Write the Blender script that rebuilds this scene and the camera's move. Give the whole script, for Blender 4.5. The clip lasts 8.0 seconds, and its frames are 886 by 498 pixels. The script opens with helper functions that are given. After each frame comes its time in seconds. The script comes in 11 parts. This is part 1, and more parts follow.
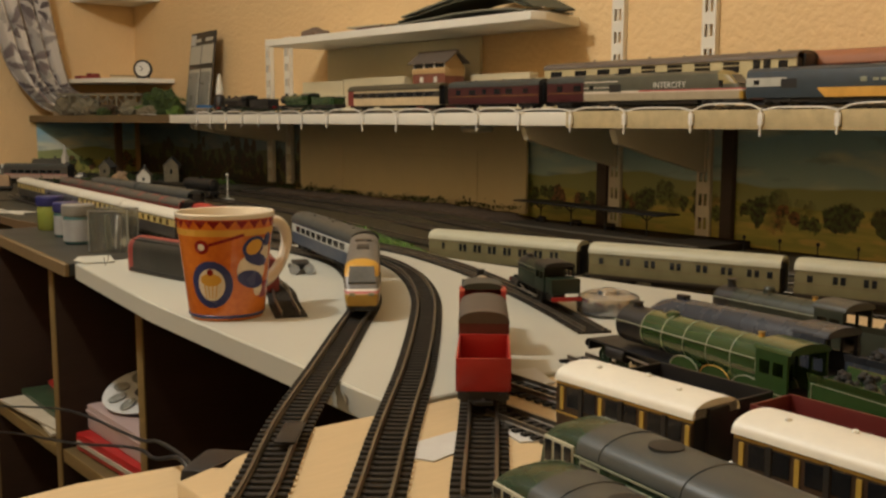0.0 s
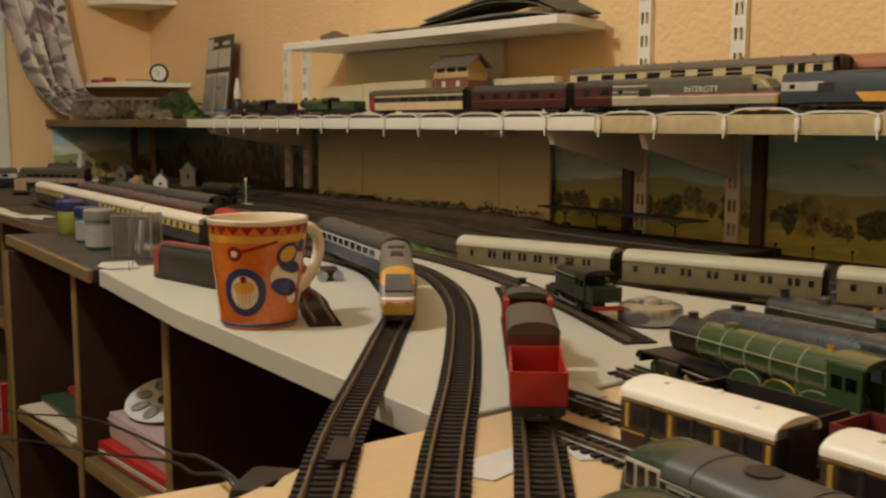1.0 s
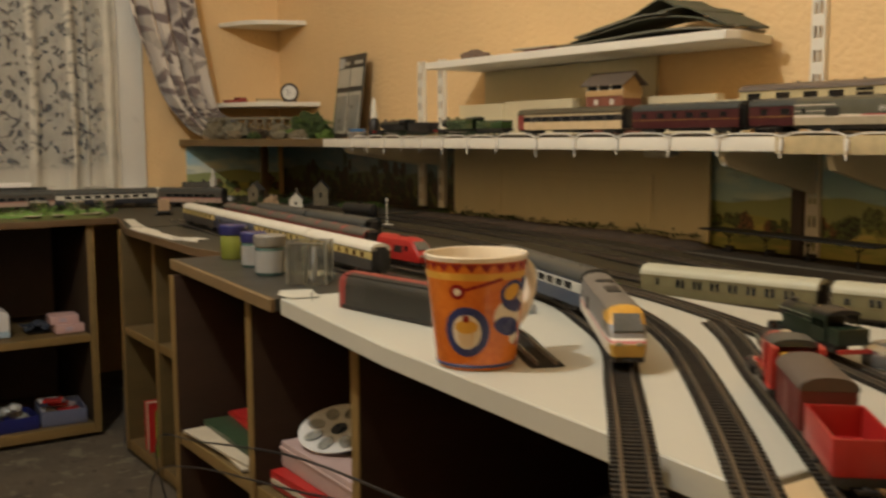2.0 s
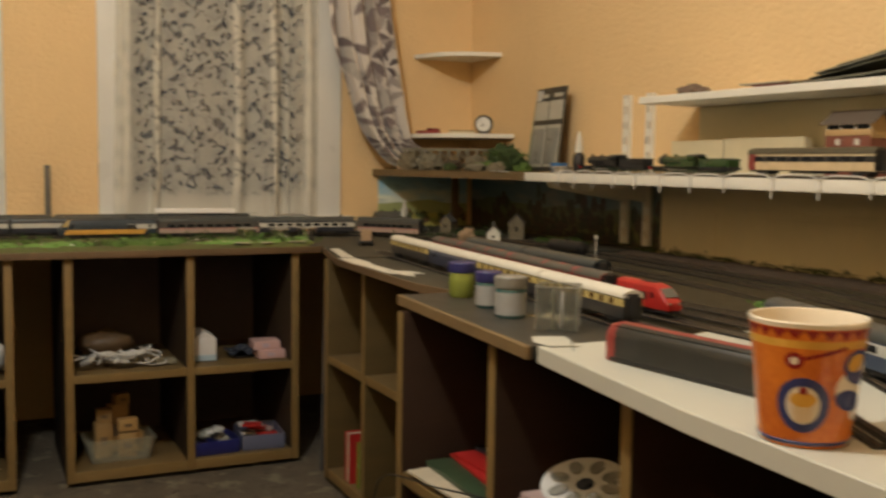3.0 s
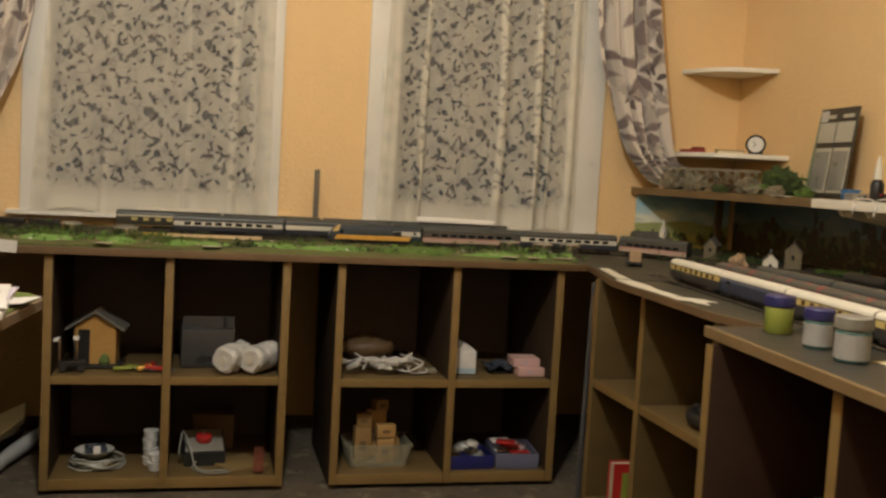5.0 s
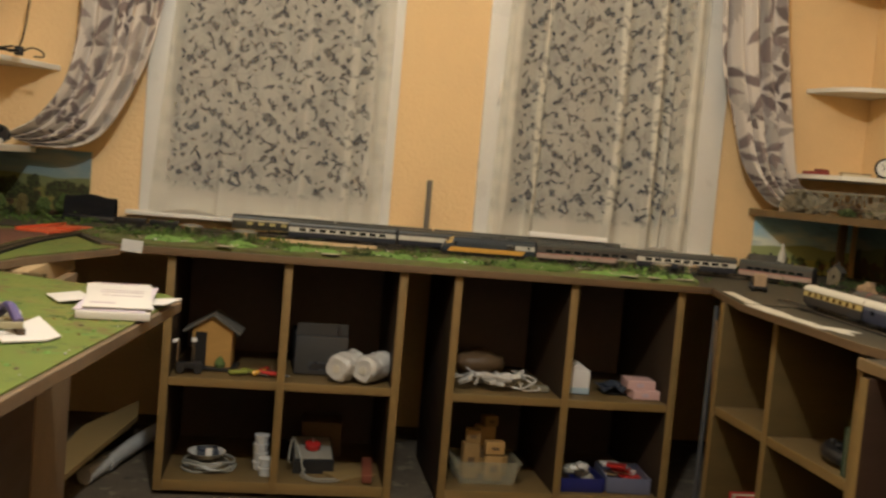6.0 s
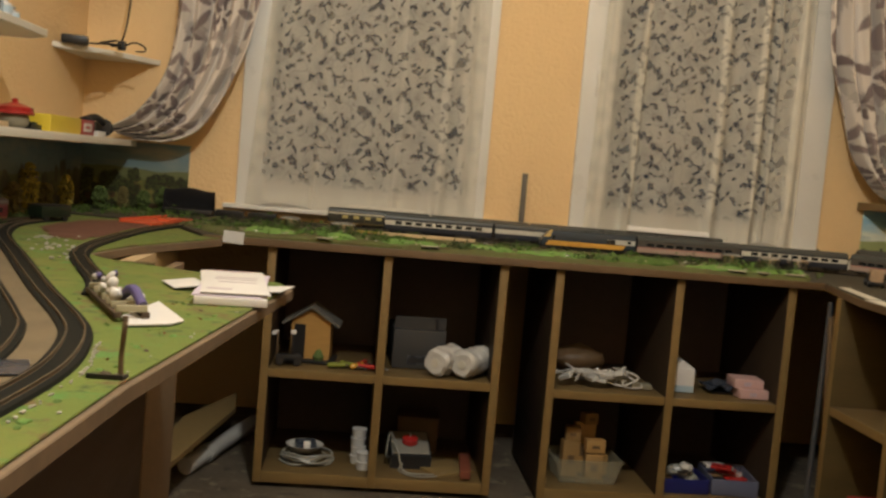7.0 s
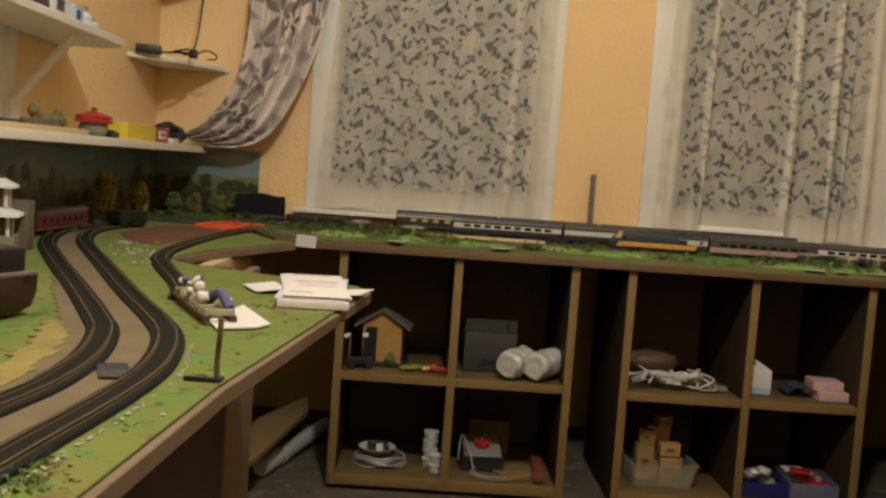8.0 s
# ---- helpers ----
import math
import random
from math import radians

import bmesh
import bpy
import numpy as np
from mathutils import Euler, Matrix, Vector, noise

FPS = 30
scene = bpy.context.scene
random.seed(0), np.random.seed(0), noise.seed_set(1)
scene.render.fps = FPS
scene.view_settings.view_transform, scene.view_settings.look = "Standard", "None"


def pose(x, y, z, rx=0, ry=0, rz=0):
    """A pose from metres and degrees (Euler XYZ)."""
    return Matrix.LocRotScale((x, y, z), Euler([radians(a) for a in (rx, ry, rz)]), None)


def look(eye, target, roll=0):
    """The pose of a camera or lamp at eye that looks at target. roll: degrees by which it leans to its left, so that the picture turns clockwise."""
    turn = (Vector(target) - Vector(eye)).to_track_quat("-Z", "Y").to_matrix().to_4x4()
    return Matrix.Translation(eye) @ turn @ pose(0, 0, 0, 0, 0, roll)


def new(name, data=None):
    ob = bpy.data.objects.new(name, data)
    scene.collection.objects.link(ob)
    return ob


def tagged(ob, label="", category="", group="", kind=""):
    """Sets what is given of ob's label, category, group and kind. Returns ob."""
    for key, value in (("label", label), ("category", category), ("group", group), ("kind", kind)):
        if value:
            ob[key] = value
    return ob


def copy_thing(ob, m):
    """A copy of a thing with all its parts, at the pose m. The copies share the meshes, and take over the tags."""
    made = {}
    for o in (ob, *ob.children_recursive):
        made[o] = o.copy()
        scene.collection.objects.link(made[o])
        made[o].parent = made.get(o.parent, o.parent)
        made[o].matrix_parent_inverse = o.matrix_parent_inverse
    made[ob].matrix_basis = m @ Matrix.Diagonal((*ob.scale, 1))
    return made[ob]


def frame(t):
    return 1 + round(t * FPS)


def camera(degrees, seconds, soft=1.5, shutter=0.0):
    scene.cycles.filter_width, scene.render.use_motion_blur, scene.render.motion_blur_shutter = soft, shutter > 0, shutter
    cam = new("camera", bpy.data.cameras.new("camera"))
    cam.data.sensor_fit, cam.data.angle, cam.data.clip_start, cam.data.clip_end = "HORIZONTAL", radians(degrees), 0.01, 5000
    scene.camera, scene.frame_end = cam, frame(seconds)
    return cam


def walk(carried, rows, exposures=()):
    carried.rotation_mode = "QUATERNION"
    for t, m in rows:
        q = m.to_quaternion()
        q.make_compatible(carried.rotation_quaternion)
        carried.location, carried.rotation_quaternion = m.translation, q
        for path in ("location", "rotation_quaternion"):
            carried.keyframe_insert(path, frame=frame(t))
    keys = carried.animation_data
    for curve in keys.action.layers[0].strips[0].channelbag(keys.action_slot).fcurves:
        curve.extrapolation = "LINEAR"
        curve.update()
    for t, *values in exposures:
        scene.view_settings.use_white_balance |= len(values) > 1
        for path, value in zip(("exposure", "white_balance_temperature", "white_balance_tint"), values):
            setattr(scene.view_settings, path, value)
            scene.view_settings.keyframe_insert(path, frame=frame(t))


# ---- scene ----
# Camera and its walk
cam = camera(48.00, 8.0, soft=2.5, shutter=0.4)
PATH = [
    (0, (1.214, -3.36, 0.73), (2.486, -1.838, 0.474), 0.1),
    (0.5, (1.214, -3.354, 0.729), (2.484, -1.83, 0.477), 0.2),
    (1, (1.209, -3.325, 0.729), (2.468, -1.791, 0.483), 0.2),
    (1.2, (1.198, -3.311, 0.729), (2.447, -1.768, 0.486), 0.2),
    (2.3, (1.127, -3.179, 0.75), (2.168, -1.483, 0.545), -0.2),
    (2.5, (1.113, -3.153, 0.751), (2.108, -1.429, 0.56), 0.1),
    (3, (1.057, -3.101, 0.76), (1.915, -1.302, 0.592), 0.8),
    (3.5, (1.019, -3.042, 0.761), (1.667, -1.154, 0.63), 0.9),
    (4, (1.012, -3.032, 0.76), (1.553, -1.11, 0.641), 0.9),
    (4.2, (1.007, -3.025, 0.757), (1.539, -1.101, 0.633), 1.4),
    (5.3, (0.918, -2.961, 0.76), (1.352, -1.015, 0.6), 4.0),
    (5.5, (0.908, -2.952, 0.759), (1.311, -1.0, 0.601), 4.5),
    (6, (0.866, -2.926, 0.753), (1.173, -0.955, 0.612), 5.0),
    (6.5, (0.839, -2.905, 0.742), (1.056, -0.922, 0.6), 4.9),
    (7, (0.818, -2.882, 0.729), (0.974, -0.895, 0.575), 4.9),
    (7.5, (0.8, -2.871, 0.725), (0.892, -0.88, 0.562), 4.5),
    (8, (0.793, -2.878, 0.726), (0.83, -0.885, 0.568), 4.1),
]
EXPOSURES = [(0.0, -0.25), (1.2, -0.23), (2.5, -0.06), (3.5, 0.09), (5.5, 0.20), (6.5, 0.11), (8.0, 0.03)]
walk(cam, [(t, look(eye, target, roll)) for t, eye, target, roll in PATH], EXPOSURES)

# World and lights: a dim night outside, one warm ceiling lamp inside
world = bpy.data.worlds.new("night")
scene.world = world
world.use_nodes = True
world.node_tree.nodes["Background"].inputs[0].default_value = (0.02, 0.03, 0.05, 1)
world.node_tree.nodes["Background"].inputs[1].default_value = 0.3

LAMP = Vector((0.94, -2.22, 1.98))
lamp_data = bpy.data.lights.new("ceiling_bulb", "POINT")
lamp_data.energy, lamp_data.color, lamp_data.shadow_soft_size = 66.0, (1.0, 0.98, 0.91), 0.05
lamp_light = new("ceiling_bulb_light", lamp_data)
lamp_light.location = LAMP


# ---- small tools ----
def mk(name, ob_mat, bm, parent=None, smooth=False):
    me = bpy.data.meshes.new(name)
    for f in bm.faces:
        f.smooth = True
    bm.normal_update()
    bm.to_mesh(me)
    bm.free()
    if not smooth:
        me.set_sharp_from_angle(angle=0.6)
    me.materials.append(ob_mat)
    ob = new(name, me)
    if parent is not None:
        ob.parent = parent
    return ob


def part(name, bm, material, parent, label="", smooth=False):
    ob = mk(name, material, bm, parent, smooth)
    if label:
        tagged(ob, label=label)
    return ob


def thing(name, label, category, group="", at=(0, 0, 0), turn=0.0, kind=""):
    e = new(name)
    e.empty_display_size = 0.01
    e.matrix_basis = pose(at[0], at[1], at[2], 0, 0, turn)
    return tagged(e, label, category, group, kind)


def structure(name, bm, material, label, smooth=False):
    return tagged(mk(name, material, bm, None, smooth), label=label, kind="structure")


def box(bm, x0, x1, y0, y1, z0, z1, bevel=0.0, m=None):
    vs = [bm.verts.new((x, y, z)) for x in (x0, x1) for y in (y0, y1) for z in (z0, z1)]
    fs = [(0, 1, 3, 2), (4, 6, 7, 5), (0, 4, 5, 1), (2, 3, 7, 6), (0, 2, 6, 4), (1, 5, 7, 3)]
    made = [bm.faces.new([vs[i] for i in f]) for f in fs]
    if bevel:
        es = list({e for f in made for e in f.edges})
        r = bmesh.ops.bevel(bm, geom=es, offset=bevel, segments=2, affect="EDGES", profile=0.6)
        vs = list({v for f in r["faces"] for v in f.verts} | {v for v in vs if v.is_valid})
    if m is not None:
        bmesh.ops.transform(bm, matrix=m, verts=[v for v in vs if v.is_valid])
    return bm


def B(*a, bevel=0.0):
    return box(bmesh.new(), *a, bevel=bevel)


def lathe(bm, prof, seg=24, m=None, cap=True):
    """prof: (radius, height) pairs about z."""
    rings = []
    for r, z in prof:
        rings.append([bm.verts.new((r * math.cos(2 * math.pi * i / seg), r * math.sin(2 * math.pi * i / seg), z)) for i in range(seg)])
    for a, b in zip(rings, rings[1:]):
        for i in range(seg):
            bm.faces.new((a[i], a[(i + 1) % seg], b[(i + 1) % seg], b[i]))
    if cap:
        bm.faces.new(list(reversed(rings[0])))
        bm.faces.new(rings[-1])
    if m is not None:
        bmesh.ops.transform(bm, matrix=m, verts=[v for ring in rings for v in ring])
    return bm


def rod(bm, a, b, r, seg=10, r2=None):
    a, b = Vector(a), Vector(b)
    d = b - a
    q = d.to_track_quat("Z", "Y").to_matrix().to_4x4()
    return lathe(bm, [(r, 0), (r if r2 is None else r2, d.length)], seg, Matrix.Translation(a) @ q)


def smooth_path(pts, n=8, closed=False):
    """Catmull-Rom points through pts."""
    p = [Vector(q) for q in pts]
    out = []
    k = len(p)
    for i in range(k if closed else k - 1):
        p1, p2 = p[i], p[(i + 1) % k]
        p0 = p[(i - 1) % k] if closed or i > 0 else p1 * 2 - p2
        p3 = p[(i + 2) % k] if closed or i + 2 < k else p2 * 2 - p1
        for j in range(n):
            t = j / n
            out.append(0.5 * ((2 * p1) + (p2 - p0) * t + (2 * p0 - 5 * p1 + 4 * p2 - p3) * t * t + (3 * p1 - p0 - 3 * p2 + p3) * t ** 3))
    if not closed:
        out.append(p[-1])
    return out


def tube(bm, pts, r, seg=8, closed=False, r_end=None):
    p = [Vector(q) for q in pts]
    rings, up = [], Vector((0, 0, 1))
    for i, q in enumerate(p):
        a = p[i - 1] if i > 0 or closed else q
        b = p[(i + 1) % len(p)] if i + 1 < len(p) or closed else q
        d = (b - a).normalized()
        if abs(d.dot(up)) > 0.98:
            up = Vector((1, 0, 0))
        s = d.cross(up).normalized()
        u = s.cross(d).normalized()
        up = u
        rr = r if r_end is None else r + (r_end - r) * i / (len(p) - 1)
        rings.append([bm.verts.new(q + rr * (math.cos(2 * math.pi * k / seg) * s + math.sin(2 * math.pi * k / seg) * u)) for k in range(seg)])
    pairs = list(zip(rings, rings[1:])) + ([(rings[-1], rings[0])] if closed else [])
    for a, b in pairs:
        for k in range(seg):
            bm.faces.new((a[k], a[(k + 1) % seg], b[(k + 1) % seg], b[k]))
    if not closed:
        bm.faces.new(list(reversed(rings[0])))
        bm.faces.new(rings[-1])
    return bm


def strip(bm, pts, prof):
    """Sweeps a closed (side, up) profile along a level path."""
    p = [Vector(q) for q in pts]
    rings = []
    for i, q in enumerate(p):
        d = (p[min(i + 1, len(p) - 1)] - p[max(i - 1, 0)])
        d.z = 0
        d.normalize()
        s = Vector((d.y, -d.x, 0))
        rings.append([bm.verts.new(q + s * a + Vector((0, 0, b))) for a, b in prof])
    n = len(prof)
    for a, b in zip(rings, rings[1:]):
        for k in range(n):
            bm.faces.new((a[k], b[k], b[(k + 1) % n], a[(k + 1) % n]))
    bm.faces.new(rings[0])
    bm.faces.new(list(reversed(rings[-1])))
    return bm


def loft(bm, rings, cap=True):
    vs = [[bm.verts.new(p) for p in ring] for ring in rings]
    n = len(vs[0])
    for a, b in zip(vs, vs[1:]):
        for k in range(n):
            bm.faces.new((a[k], a[(k + 1) % n], b[(k + 1) % n], b[k]))
    if cap:
        bm.faces.new(list(reversed(vs[0])))
        bm.faces.new(vs[-1])
    bmesh.ops.recalc_face_normals(bm, faces=bm.faces[:])
    return bm


def slab(bm, poly, z0, z1, bevel=0.0):
    """A level plate with the given outline."""
    lo = [bm.verts.new((x, y, z0)) for x, y in poly]
    hi = [bm.verts.new((x, y, z1)) for x, y in poly]
    n = len(poly)
    for k in range(n):
        bm.faces.new((lo[k], lo[(k + 1) % n], hi[(k + 1) % n], hi[k]))
    bm.faces.new(list(reversed(lo)))
    bm.faces.new(hi)
    bmesh.ops.recalc_face_normals(bm, faces=bm.faces[:])
    if bevel:
        bmesh.ops.bevel(bm, geom=bm.edges[:], offset=bevel, segments=1, affect="EDGES")
    return bm


# ---- materials ----
def shade(name):
    m = bpy.data.materials.new(name)
    m.use_nodes = True
    nt = m.node_tree
    return m, nt, nt.nodes["Principled BSDF"]


def rgba(c):
    return (c[0], c[1], c[2], 1)


def surface(name, col, rough=0.6, var=0.15, scale=20.0, bump=0.0, bscale=None, metal=0.0, stretch=(1, 1, 1), spec=0.5, coat=0.0, tint=None, per=0.0):
    """Base colour with variation at two scales, worn roughness and fine relief. per: how far whole pieces differ."""
    m, nt, p = shade(name)
    N, L = nt.nodes, nt.links
    tc = N.new("ShaderNodeTexCoord")
    mp = N.new("ShaderNodeMapping")
    mp.inputs["Scale"].default_value = stretch
    L.new(tc.outputs["Object"], mp.inputs["Vector"])
    n1 = N.new("ShaderNodeTexNoise")
    n1.inputs["Scale"].default_value, n1.inputs["Detail"].default_value = scale, 6
    n2 = N.new("ShaderNodeTexNoise")
    n2.inputs["Scale"].default_value, n2.inputs["Detail"].default_value = scale * 9, 4
    for n in (n1, n2):
        L.new(mp.outputs[0], n.inputs["Vector"])
    add = N.new("ShaderNodeMath")
    add.operation = "MULTIPLY_ADD"
    L.new(n2.outputs[0], add.inputs[0])
    add.inputs[1].default_value = 0.45
    L.new(n1.outputs[0], add.inputs[2])
    ramp = N.new("ShaderNodeMapRange")
    ramp.inputs[1].default_value, ramp.inputs[2].default_value = 0.35, 1.1
    L.new(add.outputs[0], ramp.inputs[0])
    mix = N.new("ShaderNodeMix")
    mix.data_type = "RGBA"
    t = tint or [c * (1 - var) for c in col]
    mix.inputs[6].default_value, mix.inputs[7].default_value = rgba(t), rgba([min(1, c * (1 + var * 0.6)) for c in col])
    L.new(ramp.outputs[0], mix.inputs[0])
    out = mix.outputs[2]
    if per:
        oi = N.new("ShaderNodeObjectInfo")
        hv = N.new("ShaderNodeHueSaturation")
        mr = N.new("ShaderNodeMapRange")
        mr.inputs[3].default_value, mr.inputs[4].default_value = 1 - per, 1 + per
        L.new(oi.outputs["Random"], mr.inputs[0])
        L.new(mr.outputs[0], hv.inputs["Value"])
        L.new(out, hv.inputs["Color"])
        out = hv.outputs[0]
    L.new(out, p.inputs["Base Color"])
    rr = N.new("ShaderNodeMapRange")
    rr.inputs[3].default_value, rr.inputs[4].default_value = max(0.03, rough - 0.1), min(1, rough + 0.1)
    L.new(n1.outputs[0], rr.inputs[0])
    L.new(rr.outputs[0], p.inputs["Roughness"])
    p.inputs["Metallic"].default_value = metal
    p.inputs["Specular IOR Level"].default_value = spec
    p.inputs["Coat Weight"].default_value = coat
    if bump:
        bp = N.new("ShaderNodeBump")
        bp.inputs["Strength"].default_value, bp.inputs["Distance"].default_value = 0.6, bump
        nb = N.new("ShaderNodeTexNoise")
        nb.inputs["Scale"].default_value, nb.inputs["Detail"].default_value = bscale or scale * 6, 5
        L.new(mp.outputs[0], nb.inputs["Vector"])
        L.new(nb.outputs[0], bp.inputs["Height"])
        L.new(bp.outputs[0], p.inputs["Normal"])
    return m


def glassy(name, col=(1, 1, 1), rough=0.05):
    m, nt, p = shade(name)
    p.inputs["Base Color"].default_value = rgba(col)
    p.inputs["Transmission Weight"].default_value = 1.0
    p.inputs["Roughness"].default_value = rough
    p.inputs["IOR"].default_value = 1.3
    return m


def livery(name, base, rules, rough=0.4, wear=0.12):
    """Paint laid out in the thing's own length and height: rules (x0, x1, z0, z1, slope, colour), later ones on top."""
    m, nt, p = shade(name)
    N, L = nt.nodes, nt.links
    tc = N.new("ShaderNodeTexCoord")
    sp = N.new("ShaderNodeSeparateXYZ")
    L.new(tc.outputs["Object"], sp.inputs[0])

    def math_(op, a, b):
        n = N.new("ShaderNodeMath")
        n.operation = op
        for i, v in enumerate((a, b)):
            if isinstance(v, (int, float)):
                n.inputs[i].default_value = v
            else:
                L.new(v, n.inputs[i])
        return n.outputs[0]

    last = None
    for x0, x1, z0, z1, slope, col in rules:
        xs = math_("ADD", sp.outputs[0], math_("MULTIPLY", sp.outputs[2], slope))
        a = math_("MULTIPLY", math_("GREATER_THAN", xs, x0), math_("LESS_THAN", xs, x1))
        b = math_("MULTIPLY", math_("GREATER_THAN", sp.outputs[2], z0), math_("LESS_THAN", sp.outputs[2], z1))
        mx = N.new("ShaderNodeMix")
        mx.data_type = "RGBA"
        L.new(math_("MULTIPLY", a, b), mx.inputs[0])
        if last is None:
            mx.inputs[6].default_value = rgba(base)
        else:
            L.new(last, mx.inputs[6])
        mx.inputs[7].default_value = rgba(col)
        last = mx.outputs[2]
    nz = N.new("ShaderNodeTexNoise")
    nz.inputs["Scale"].default_value, nz.inputs["Detail"].default_value = 60, 7
    L.new(tc.outputs["Object"], nz.inputs["Vector"])
    mr = N.new("ShaderNodeMapRange")
    mr.inputs[1].default_value, mr.inputs[2].default_value = 0.3, 0.7
    mr.inputs[3].default_value, mr.inputs[4].default_value = 1 - wear, 1 + wear
    L.new(nz.outputs[0], mr.inputs[0])
    hv = N.new("ShaderNodeHueSaturation")
    L.new(mr.outputs[0], hv.inputs["Value"])
    if last is None:
        hv.inputs["Color"].default_value = rgba(base)
    else:
        L.new(last, hv.inputs["Color"])
    L.new(hv.outputs[0], p.inputs["Base Color"])
    r2 = N.new("ShaderNodeMapRange")
    r2.inputs[3].default_value, r2.inputs[4].default_value = rough - 0.12, rough + 0.15
    L.new(nz.outputs[0], r2.inputs[0])
    L.new(r2.outputs[0], p.inputs["Roughness"])
    return m


def leaf_layer(N, L, vec, scale, length, width, keep, shift, notch=0.0, lean=6.28, sprig=0, reach=0.0):
    """Mask of scattered pointed leaves, one to a cell, each turned its own way; also gives the cell's random colour."""
    def mth(op, a, b=None, c=None):
        n = N.new("ShaderNodeMath")
        n.operation = op
        for i, v in enumerate((a, b, c)):
            if v is None:
                continue
            if isinstance(v, (int, float)):
                n.inputs[i].default_value = v
            else:
                L.new(v, n.inputs[i])
        return n.outputs[0]
    mp = N.new("ShaderNodeMapping")
    mp.inputs["Location"].default_value = (shift, shift * 0.37, 0)
    L.new(vec, mp.inputs["Vector"])
    v = N.new("ShaderNodeTexVoronoi")
    v.voronoi_dimensions = "2D"
    v.inputs["Scale"].default_value = scale
    v.inputs["Randomness"].default_value = 0.8
    L.new(mp.outputs[0], v.inputs["Vector"])
    d = N.new("ShaderNodeVectorMath")
    d.operation = "SUBTRACT"
    L.new(mp.outputs[0], d.inputs[0])
    L.new(v.outputs["Position"], d.inputs[1])
    col = N.new("ShaderNodeSeparateColor")
    L.new(v.outputs["Color"], col.inputs[0])
    xy = N.new("ShaderNodeSeparateXYZ")
    L.new(d.outputs[0], xy.inputs[0])
    ang = mth("MULTIPLY", col.outputs[0], lean)
    cs, sn = mth("COSINE", ang), mth("SINE", ang)
    px = mth("ADD", mth("MULTIPLY", xy.outputs[0], cs), mth("MULTIPLY", xy.outputs[1], sn))
    py = mth("SUBTRACT", mth("MULTIPLY", xy.outputs[1], cs), mth("MULTIPLY", xy.outputs[0], sn))
    if sprig:
        # several leaves spread from one stalk
        th = mth("ARCTAN2", py, px)
        rad = mth("SQRT", mth("ADD", mth("MULTIPLY", px, px), mth("MULTIPLY", py, py)))
        part_ = 6.2832 / sprig
        th = mth("SUBTRACT", mth("FLOORED_MODULO", mth("ADD", th, 6.2832), part_), part_ / 2)
        px = mth("SUBTRACT", mth("MULTIPLY", rad, mth("COSINE", th)), reach)
        py = mth("MULTIPLY", rad, mth("SINE", th))
    # gentle curl along the leaf
    py = mth("ADD", py, mth("MULTIPLY", mth("MULTIPLY", px, px), mth("MULTIPLY", mth("SUBTRACT", col.outputs[1], 0.5), 1.4 / length)))
    u = mth("DIVIDE", px, length)
    edge = mth("SUBTRACT", 1.0, mth("MULTIPLY", u, u))
    w = mth("DIVIDE", mth("ABSOLUTE", py), width)
    if notch:
        w = mth("ADD", w, mth("MULTIPLY", mth("ABSOLUTE", mth("SINE", mth("MULTIPLY", mth("ADD", px, mth("MULTIPLY", mth("ABSOLUTE", py), -1.2)), 16 / length))), notch))
    inside = N.new("ShaderNodeMapRange")
    inside.inputs[1].default_value, inside.inputs[2].default_value = -0.06, 0.10
    L.new(mth("SUBTRACT", edge, w), inside.inputs[0])
    return mth("MULTIPLY", inside.outputs[0], mth("LESS_THAN", col.outputs[2], keep)), col.outputs[1]


